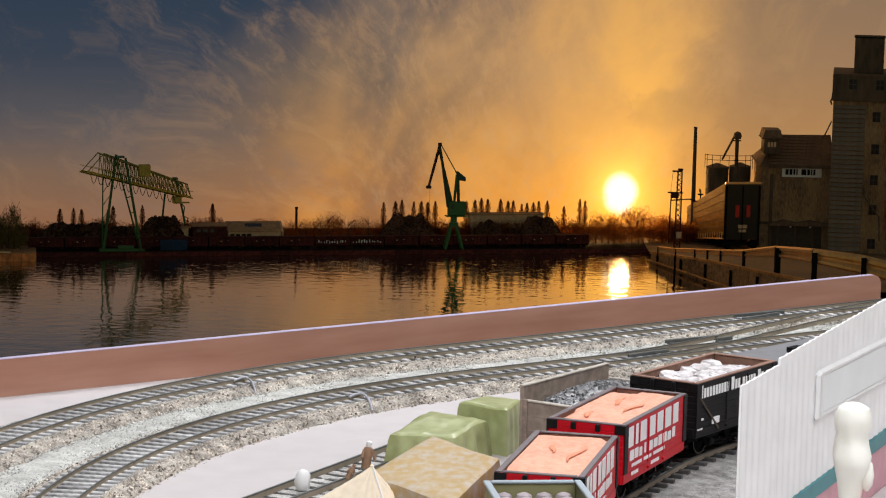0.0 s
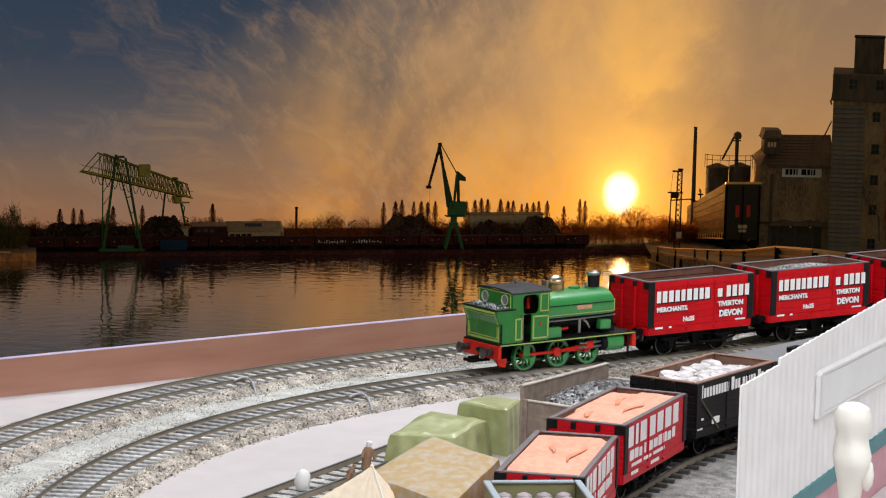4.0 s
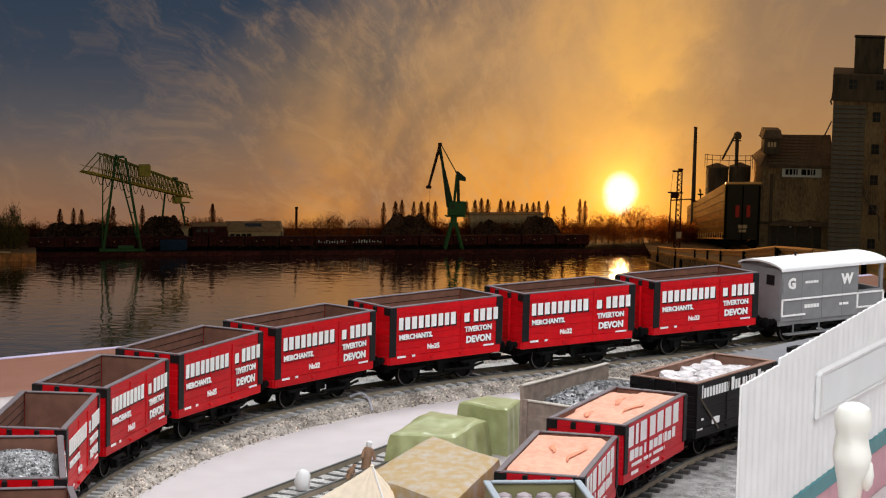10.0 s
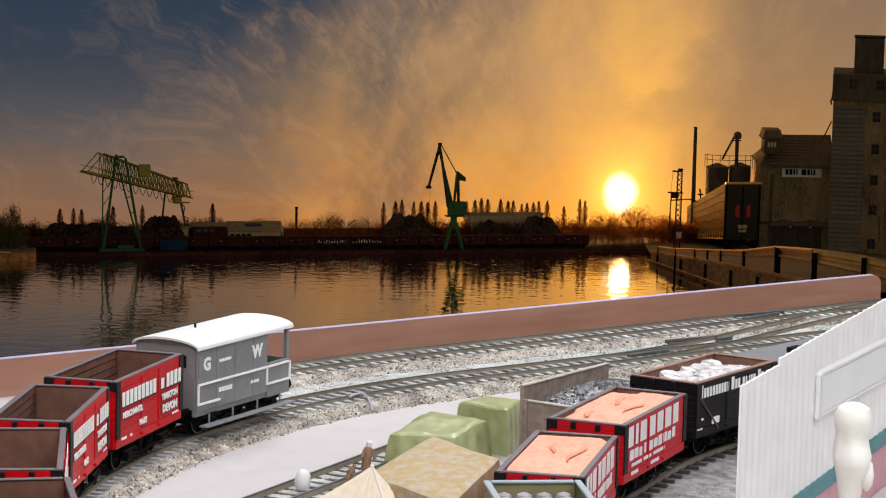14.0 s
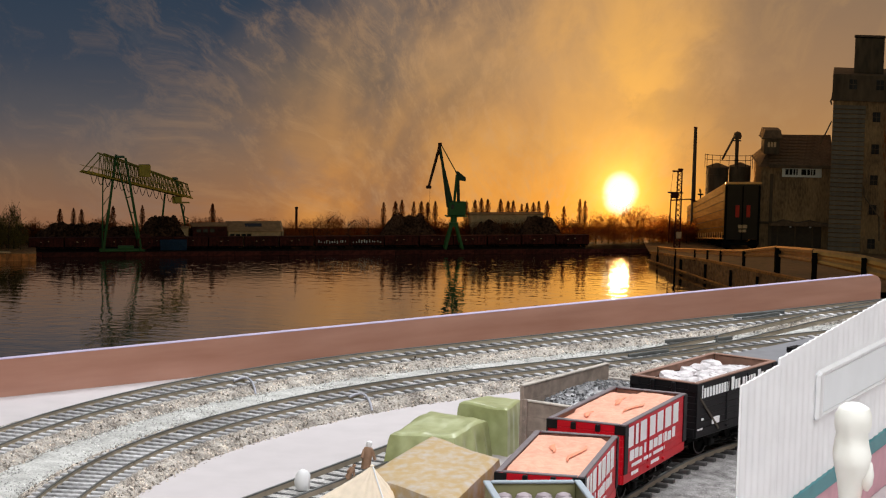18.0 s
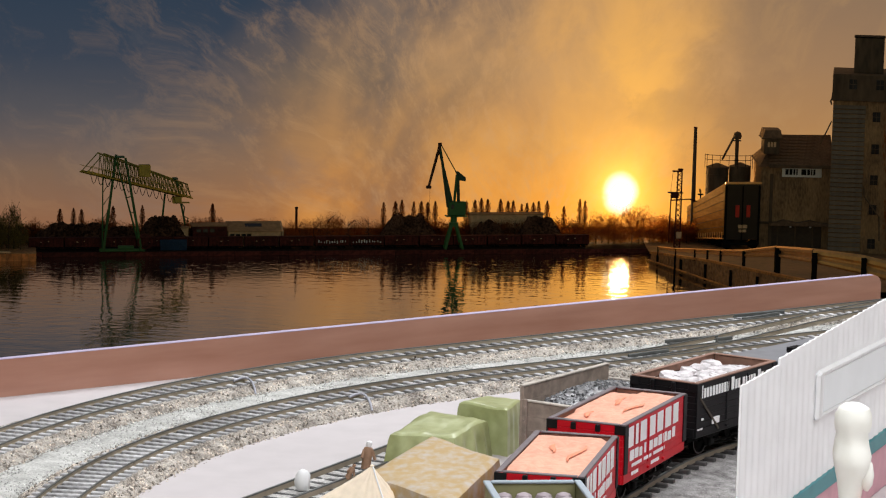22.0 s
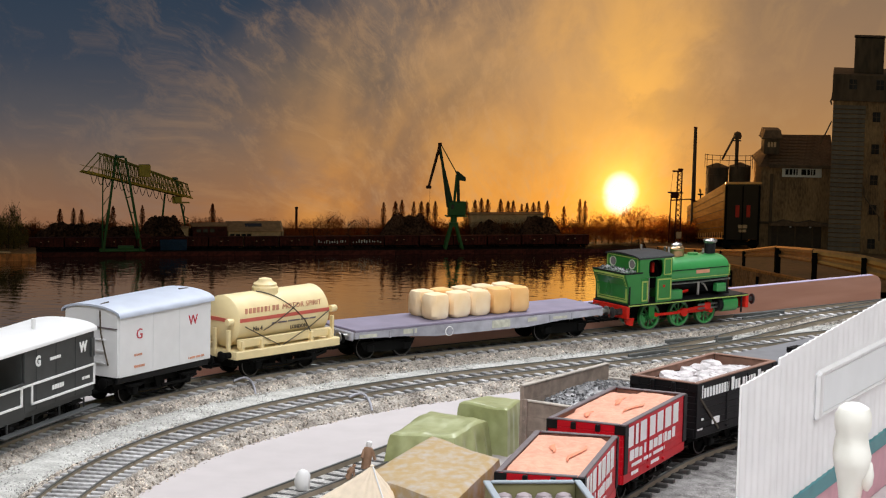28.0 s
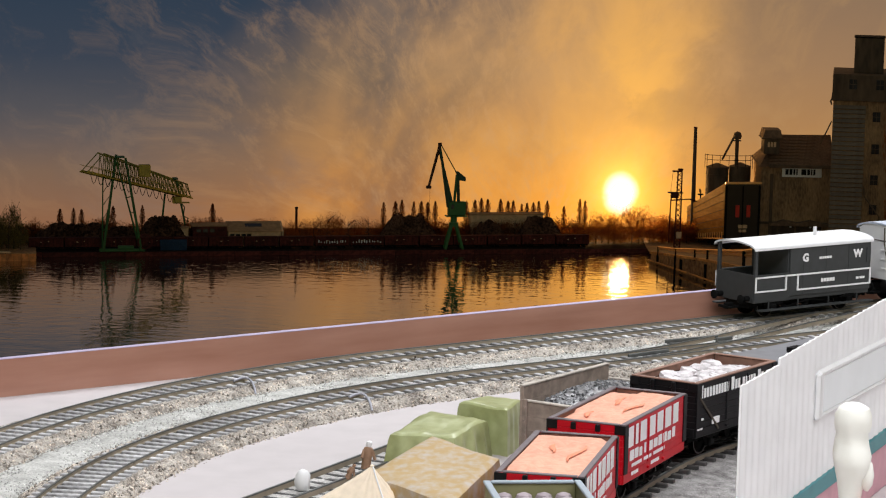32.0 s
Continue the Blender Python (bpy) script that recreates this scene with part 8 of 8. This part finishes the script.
def mill():
    """The concrete mill: hall with dormer, silo tower with slatted strip, silos."""
    b = empty("mill_hall", "concrete mill hall with a tiled roof and white sign", "building", m=pose(1.44, 12.70, QZ, 0, 0, 0))
    W_, D_, H_ = 0.33, 0.30, 0.385
    part("wall", Geo().box((W_ / 2, D_ / 2, H_ / 2), (W_, D_, H_), 0.002), M_CONC, b)
    part("pilaster", Geo().box((0.050, -0.003, 0.17), (0.014, 0.010, 0.34), 0.001), M_CONCD, b)
    part("plinth_band", Geo().box((W_ / 2, -0.003, 0.115), (W_, 0.008, 0.010), 0.001), M_CONCD, b)
    part("eaves", Geo().box((W_ / 2 + 0.02, -0.012, H_ - 0.008), (W_ - 0.03, 0.030, 0.014), 0.001), M_CONCD, b)
    roof = part("roof", Geo().add([(-0.012, -0.022, H_ - 0.012), (W_, -0.022, H_ + 0.004), (W_, D_ + 0.02, H_), (-0.012, D_ + 0.02, H_), (0.085, D_ / 2, H_ + 0.120), (W_, D_ / 2, H_ + 0.124)],
                                  [(0, 1, 5, 4), (1, 2, 5), (2, 3, 4, 5), (3, 0, 4), (0, 1, 2, 3)]), M_ROOFTILE, b)
    for k in range(10):
        t0 = (k + 0.5) / 10
        part("roof_course", Geo().box((0, 0, 0), (W_ - 0.02 - 0.075 * t0, 0.016, 0.002)), M_ROOFTILE, roof, m=pose(W_ / 2 + 0.040 * t0, -0.022 + (D_ / 2 + 0.022) * t0, H_ - 0.002 + 0.124 * t0, 36, 0, 0))
    dorm = part("dormer", Geo().box((0.040, 0.02, H_ + 0.085), (0.070, 0.12, 0.075), 0.002), M_CONCD, b, "roof turret")
    part("dormer_roof", Geo().prism([(-0.004, H_ + 0.120), (0.084, H_ + 0.120), (0.078, H_ + 0.158), (0.006, H_ + 0.158)], -0.052, 0.09), M_ROOFTILE, dorm)
    part("dormer_eaves", Geo().box((0.040, 0.02, H_ + 0.120), (0.094, 0.150, 0.005), 0.001), M_CONCD, dorm)
    for k in range(3):
        # lit panes are put in as a pale colour, with no light behind
        part("dormer_window", Geo().box((0.026 + 0.014 * k, -0.0405, H_ + 0.092), (0.010, 0.002, 0.022), 0.0005), M_SHEDPALE, dorm)
    sign = part("sign", Geo().box((0.185, -0.0075, 0.352), (0.180, 0.004, 0.050), 0.001), M_SIGN, b, "white sign board with plain dark bars")
    for k, w in enumerate((0.014, 0.013, 0.009, 0.006, -0.008, 0.022, 0.013, 0.006, 0.009)):
        if w > 0:
            part("sign_bar", Geo().box((0.110 + sum(abs(q) + 0.0045 for q in (0.014, 0.013, 0.009, 0.006, -0.008, 0.022, 0.013, 0.006, 0.009)[:k]) + w / 2, -0.0102, 0.351), (w, 0.0016, 0.026), 0.0003), M_UNDER, sign)
    # the recess's shade under the canopy is put into the door's dark colour
    part("shed_door", Geo().box((0.165, -0.0008, 0.052), (0.24, 0.006, 0.100), 0.001), M_DOORD, b, "loading door coloured dark for the shade under the canopy")
    for x in (0.085, 0.165, 0.245):
        part("door_post", Geo().box((x, -0.005, 0.052), (0.007, 0.005, 0.100), 0.001), M_CONCD, b)
    can = part("door_canopy", Geo().prism([(0.045, 0.106), (0.31, 0.106), (0.31, 0.114), (0.23, 0.132), (0.17, 0.120), (0.11, 0.132), (0.045, 0.114)], -0.040, 0.0), M_ROOFTILE, b)
    for x in (0.140, 0.230):
        part("door_lamp", Geo().lathe((x, -0.030, 0.098), [(0.004, 0), (0.006, 0.004), (0.002, 0.008)], 10), M_SIGN, can)

    t = empty("silo_tower", "tall stained concrete silo tower with grey slats and windows", "tower", m=pose(1.742, 12.60, QZ, 0, 0, -8.2))
    part("shaft", Geo().box((0.25, 0.20, 0.345), (0.50, 0.40, 0.69), 0.002), M_CONC, t)
    part("head", Geo().box((0.25, 0.195, 0.750), (0.512, 0.420, 0.120), 0.003), M_CONCD, t)
    part("head_ledge", Geo().box((0.25, 0.195, 0.692), (0.520, 0.430, 0.006), 0.001), M_CONCD, t)
    part("cap", Geo().box((0.152, 0.14, 0.890), (0.132, 0.14, 0.162), 0.003), M_CONCD, t)
    part("cap_roof", Geo().box((0.152, 0.14, 0.972), (0.140, 0.15, 0.005), 0.001), M_UNDER, t)
    for k in range(32):
        part("slat", Geo().box((0, 0, 0), (0.145, 0.006, 0.0165), 0.001), M_SLAT, t, m=pose(0.073, -0.004, 0.016 + 0.0208 * k, -14, 0, 0))
    for x, z in ((0.195, 0.62), (0.195, 0.475), (0.195, 0.335), (0.195, 0.20), (0.195, 0.045), (0.085, 0.765), (0.205, 0.765)):
        w = part("window", Geo().box((x, -0.003 - 0.012 * (z > 0.7), z), (0.034, 0.004, 0.044), 0.0005), M_PANE, t)
        part("window_frame", Geo().box((x, -0.0055 - 0.012 * (z > 0.7), z), (0.002, 0.002, 0.042)).box((x, -0.0055 - 0.012 * (z > 0.7), z), (0.032, 0.002, 0.002)), M_CONCD, w)
    part("corner_pipe", Geo().tube([(-0.006, -0.01, 0.70), (-0.012, -0.01, 0.685), (-0.006, -0.01, 0.67)], 0.004, 6), M_CONCD, t)
    part("spout_pipe", Geo().tube([(-0.050, -0.004, 0.49), (-0.004, -0.004, 0.595)], 0.0035, 6), M_CONCD, t)
    part("spout_pipe", Geo().tube([(0.150, -0.012, 0.30), (0.155, -0.012, 0.26), (0.225, -0.012, 0.17), (0.230, -0.012, 0.06)], 0.0035, 6), M_CONCD, t)

    s = empty("grain_silos", "pair of round steel silos with a railing and an elevator", "silo", m=pose(1.262, 12.92, QZ - 0.052))
    for x, r, h in ((0.0, 0.052, 0.395), (0.105, 0.050, 0.400)):
        part("silo", Geo().cyl((x, 0, 0), (x, 0, h), r, 24), M_CONCD, s, smooth=True)
        part("silo_lid", Geo().lathe((x, 0, h), [(r, 0), (0.004, 0.018)], 24), M_CONCD, s)
        for k in range(5):
            part("hoop", Geo().lathe((x, 0, 0.06 + 0.075 * k), [(r + 0.001, 0), (r + 0.002, 0.002), (r + 0.001, 0.004)], 24), M_CONCD, s)
    for zz in (0.430, 0.452):
        pts = [(0.052 - 0.11 * math.cos(radians(180 - 12 * k)) * -1, -0.05 * math.sin(radians(12 * k)), zz) for k in range(16)]
        part("railing", Geo().tube(pts, 0.0013, 5), M_UNDER, s)
    for k in range(9):
        x, y = 0.052 + 0.11 * math.cos(radians(180 - 22 * k)), -0.05 * math.sin(radians(22 * k))
        part("railing_post", Geo().cyl((x, y, 0.390), (x, y, 0.454), 0.0013, 5), M_UNDER, s)
    part("elevator", Geo().box((0.085, -0.02, 0.46), (0.016, 0.016, 0.15), 0.002), M_CONCD, s)
    part("elevator_head", Geo().lathe((0.086, -0.02, 0.528), [(0.016, 0), (0.020, 0.012), (0.016, 0.028), (0.004, 0.034)], 12), M_CONCD, s)
    part("elevator_spout", Geo().cyl((0.070, -0.02, 0.535), (0.020, -0.01, 0.430), 0.005, 8), M_CONCD, s)
    part("elevator_platform", Geo().box((0.080, -0.02, 0.520), (0.046, 0.030, 0.004)), M_CONCD, s)


mill()

# dark box trailer on the quay, its back towards the water
tr = empty("box_trailer", "dark curtain-sided lorry trailer parked on the quay", "trailer", m=pose(1.272, 12.60, QZ, 0, 0, 12))
g = Geo()
FX, FY = -0.078, 0.320
pts = [(0, 0, 0.045), (0.165, 0, 0.045), (0.165, 0, 0.305), (0, 0, 0.305), (FX, FY, 0.008), (FX + 0.13, FY, 0.008), (FX + 0.13, FY, 0.158), (FX, FY, 0.158)]
part("body", g.add(pts, [(0, 1, 2, 3), (0, 4, 7, 3), (4, 5, 6, 7), (1, 5, 6, 2), (3, 2, 6, 7), (0, 1, 5, 4)]), M_TARPD, tr)
# golden evening light on the trailer's side is put into the curtain's colour
M_CURTAIN = material("lit_curtain", (0.42, 0.19, 0.045), 0.20, var=0.35, scale=40, bump=0.2, depth=0.002, stretch=(1, 1, 3), spec=0.9)
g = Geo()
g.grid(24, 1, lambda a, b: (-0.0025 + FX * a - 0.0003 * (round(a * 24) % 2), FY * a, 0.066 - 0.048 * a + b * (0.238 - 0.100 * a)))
part("side_curtain", g, M_CURTAIN, tr, "side curtain with golden evening light put into its colour")
part("top_rail", Geo().box((0.0825, -0.002, 0.303), (0.172, 0.010, 0.010), 0.001), M_SUNGALV, tr)
part("rear_bumper", Geo().box((0.0825, -0.004, 0.026), (0.165, 0.010, 0.012), 0.002), M_UNDER, tr)
part("rear_frame", Geo().box((0.004, -0.003, 0.16), (0.008, 0.006, 0.26), 0.001).box((0.161, -0.003, 0.16), (0.008, 0.006, 0.26), 0.001).box((0.0825, -0.003, 0.16), (0.003, 0.006, 0.26)), M_UNDER, tr)
for x in (0.058, 0.110):
    part("rear_panel", Geo().box((x, -0.003, 0.175), (0.018, 0.004, 0.055), 0.001), M_REDLAMP, tr, "dull red panel")
part("plate_bar", Geo().box((0.085, -0.003, 0.105), (0.042, 0.004, 0.016), 0.001).box((0.085, -0.003, 0.085), (0.036, 0.004, 0.012), 0.001), M_SHEDPALE, tr, "plain pale bar")
for x in (0.02, 0.145):
    part("wheel", Geo().cyl((x, 0.012, 0.020), (x, 0.040, 0.020), 0.020, 16), M_UNDER, tr)
for x, y in ((-0.001, 0.10), (-0.005, 0.16), (-0.009, 0.22)):
    part("wheel", Geo().cyl((x, y, 0.020), (x + 0.02, y, 0.020), 0.020, 16), M_UNDER, tr)
for k in range(16):
    t = (k + 0.5) / 16
    part("curtain_strap", Geo().box((FX * t - 0.005, FY * t, 0.066 - 0.048 * t), (0.003, 0.007, 0.030 - 0.01 * t)), M_SUNGALV, tr)
for k in range(1, 6):
    part("curtain_seam", Geo().cyl((-0.0035, 0, 0.066 + 0.238 * k / 6), (FX - 0.0035, FY, 0.018 + 0.138 * k / 6), 0.0009, 4), M_TARPD, tr)
part("side_rail", Geo().cyl((-0.005, 0, 0.050), (FX - 0.005, FY, 0.012), 0.004, 6), M_SUNGALV, tr)

# lattice loading mast and the tall chimney
mast = empty("loading_mast", "thin lattice loading mast with a swung arm on the quay", "mast", m=pose(1.063, 12.64, QZ))
for sx in (-1, 1):
    for sy in (-1, 1):
        part("post", Geo().cyl((sx * 0.013, sy * 0.013, 0), (sx * 0.009 + 0.004, sy * 0.009, 0.345), 0.0026, 5), M_DARKSTEEL, mast)
for k in range(15):
    z = 0.023 * k
    g = Geo().cyl((-0.012, -0.012, z), (0.012, -0.012, z + 0.023), 0.0016, 5)
    g.cyl((0.012, -0.012, z), (-0.012, -0.012, z + 0.023), 0.0016, 5)
    part("lattice", g, M_DARKSTEEL, mast)
part("mast_head", Geo().box((-0.008, 0, 0.348), (0.046, 0.020, 0.006), 0.001).cyl((0.006, 0, 0.36), (0.006, 0, 0.352), 0.012, 10), M_DARKSTEEL, mast)
part("platform", Geo().box((-0.015, 0, 0.250), (0.070, 0.030, 0.004)), M_DARKSTEEL, mast)
part("cabin", Geo().box((-0.018, -0.004, 0.238), (0.036, 0.022, 0.022), 0.001), M_DARKSTEEL, mast)
part("arm", Geo().tube([(-0.030, 0, 0.215), (0.050, 0, 0.222), (0.085, 0, 0.212)], 0.003, 6), M_DARKSTEEL, mast)
part("drop_pipe", Geo().tube([(-0.032, 0, 0.255), (-0.037, 0, 0.12), (-0.038, 0, 0.02)], 0.0032, 6), M_DARKSTEEL, mast)
part("stay", Geo().tube([(-0.028, 0, 0.345), (-0.036, 0, 0.255)], 0.0008, 5), M_DARKSTEEL, mast)
part("notice", Geo().box((0.006, -0.016, 0.058), (0.024, 0.002, 0.030), 0.0005), M_SHEDPALE, mast)
chim = empty("brick_chimney", "tall slender dark brick chimney", "chimney", m=pose(1.150, 12.86, QZ))
part("shaft", Geo().cyl((0, 0, 0), (0, 0, 0.528), 0.0115, 16, 0.0075), M_CONCD, chim, smooth=True)
part("rim", Geo().cyl((0, 0, 0.523), (0, 0, 0.531), 0.0085, 16), M_DARKSTEEL, chim)
pole = empty("lamp_pole", "small dark pole with a crossbar beside the trailer", "pole", m=pose(1.178, 12.80, QZ))
part("shaft", Geo().cyl((0, 0, 0), (0, 0, 0.245), 0.0028, 8), M_UNDER, pole)
part("crossbar", Geo().box((0, 0, 0.226), (0.026, 0.006, 0.007), 0.001).box((-0.004, 0, 0.244), (0.008, 0.006, 0.016), 0.001), M_UNDER, pole)

# reeds and bushes on the near quay to the other side
OLIVES = [(a, b.copy()) for a, b in BUSHES]
for a, b in OLIVES:
    b.materials[0] = M_REEDS
# the wall panels' orange stands for low sunlight on the quay end
M_SUNPILES = material("sunlit_sheet_piles", (0.50, 0.17, 0.04), 0.7, var=0.6, scale=50, bump=0.5, depth=0.003, rand=0.3)
ql = tagged(part("quay_near", Geo().box((0, 0.15, 0.0), (0.44, 0.30, 0.056), 0.002), M_SUNQUAY, m=pose(-1.965, 11.90, WATER_Z + 0.006, 0, 0, 9)), "short quay end with orange evening light in its colour, and bushes", "quay", kind="structure")
for i in range(14):
    part("wall_panel", Geo().box((-0.203 + 0.0312 * i, -0.004 - 0.003 * (i % 2), -0.004), (0.030, 0.008, 0.058), 0.001), M_SUNPILES, ql)
part("coping", Geo().box((0, 0.006, 0.0305), (0.330, 0.020, 0.0060), 0.001), M_SHEDPALE, ql, m=pose(-0.055, 0.004, 0))
for k in range(16):
    x, h, w = -2.09 + 0.0175 * k, 0.115 + 0.05 * math.sin(k * 2.3) ** 2, 0.055 + 0.012 * (k % 3)
    if k in (12, 13):
        h += 0.045
    tm, cm = OLIVES[k % 6]
    t = empty("bush", "dusky olive reeds and bush on the quay end", "bush", "quay bushes", pose(x, 12.02 + 0.03 * (k % 3), WATER_Z + 0.0335, 0, 0, 47 * k) @ Matrix.Diagonal((w, w, h, 1)))
    part("trunk", tm, M_BARK, t)
    part("crown", cm, M_REEDS, t)
t = empty("bush", "autumn branch of leaves beside the tower", "bush", "quay bushes", pose(1.985, 12.30, QZ) @ Matrix.Diagonal((0.10, 0.10, 0.70, 1)))
part("trunk", BUSHES[2][0], M_BARK, t)
part("crown", BUSHES[2][1], M_LEAF, t)


# ---- what moves ----
def train_one(t):
    """Where the first red wagon is along the front track at t seconds."""
    ts = (0.0, 3.0, 5.5, 6.0, 9.0, 12.0, 14.5, 16.5, 17.0, 17.3, 20.0, 22.0, 32.0)
    us = (0.618, 0.253, -0.0460, -0.1065, -0.4455, -0.762, -1.023, -1.251, -1.314, -1.353, -1.66, -1.75, -1.75)
    return spline(t, ts, us)


def train_two(t):
    """Where the engine on the rear track is at t seconds."""
    ts = (0.0, 19.0, 21.0, 23.0, 25.3, 27.5, 28.0, 28.5, 29.0, 29.5, 30.0, 31.0, 32.0)
    us = (-0.88, -0.88, -0.76, -0.52, -0.197, 0.1090, 0.182, 0.2565, 0.3275, 0.3960, 0.464, 0.604, 0.745)
    return spline(t, ts, us)


def spline(t, ts, us):
    """A smooth curve through the given points (Catmull-Rom in time)."""
    k = max(0, min(len(ts) - 2, next((i for i in range(len(ts) - 1) if t <= ts[i + 1]), len(ts) - 2)))

    def slope(i):
        if i == 0 or i == len(ts) - 1:
            return (us[1] - us[0]) / (ts[1] - ts[0]) if i == 0 else (us[-1] - us[-2]) / (ts[-1] - ts[-2])
        a, b = (us[i] - us[i - 1]) / (ts[i] - ts[i - 1]), (us[i + 1] - us[i]) / (ts[i + 1] - ts[i])
        return 0.0 if a * b <= 0 else 2 * a * b / (a + b)
    h = ts[k + 1] - ts[k]
    q = (t - ts[k]) / h
    return ((2 * q ** 3 - 3 * q ** 2 + 1) * us[k] + (q ** 3 - 2 * q ** 2 + q) * h * slope(k)
            + (-2 * q ** 3 + 3 * q ** 2) * us[k + 1] + (q ** 3 - q ** 2) * h * slope(k + 1))


def on_track(s, R):
    x, y, h = along(s, R)
    return pose(x, y, RAIL_Z, 0, 0, math.degrees(h))


def motions():
    first = [(engine_one, -0.0882)] + [(w, 0.0862 * i) for i, w in enumerate(red_wagons)] + [(toad_one, 0.0862 * 8 + 0.0917)]
    second = [(engine_two, 0.0025), (flat, -0.1425), (tank, -0.2724), (van, -0.3645), (toad_two, -0.4672)]
    for cars, law, R, t0, t1 in ((first, train_one, R_IN, 0.0, 22.0), (second, train_two, R_OUT, 19.0, 32.0)):
        steps = [t0 + 0.2 * k for k in range(int(round((t1 - t0) / 0.2)) + 1)]
        if t0 > 0:
            steps = [0.0] + steps
        if t1 < 32.0:
            steps = steps + [32.0]
        for car, gap in cars:
            walk(car, [(t, on_track(law(t) + gap, R)) for t in steps])
    # wheels roll while their train is in view
    for cars, law, t0, t1 in ((first, train_one, 0.0, 18.0), (second, train_two, 23.4, 32.0)):
        steps = [k / 15.0 for k in range(int(t0 * 15), int(t1 * 15) + 1)]
        for car, _ in cars:
            for wheel, r in SPINNING[car.name]:
                m0 = wheel.matrix_basis.copy()
                rows = [(t, m0 @ Matrix.Rotation((law(t) - law(t0)) / r, 4, "Y")) for t in steps]
                if t0 > 0:
                    rows = [(0.0, rows[0][1])] + rows
                if t1 < 32.0:
                    rows = rows + [(32.0, rows[-1][1])]
                walk(wheel, rows)
        engine, rods = (engine_one, rods_one) if law is train_one else (engine_two, rods_two)
        for rod in rods:
            b = rod.location.copy()
            rows = []
            for t in steps:
                a = (law(t) - law(t0)) / 0.0074
                rows.append((t, pose(b.x + 0.0024 * math.cos(a), b.y, b.z - 0.0024 * math.sin(a))))
            if t0 > 0:
                rows = [(0.0, rows[0][1])] + rows
            if t1 < 32.0:
                rows = rows + [(32.0, rows[-1][1])]
            walk(rod, rows)


motions()
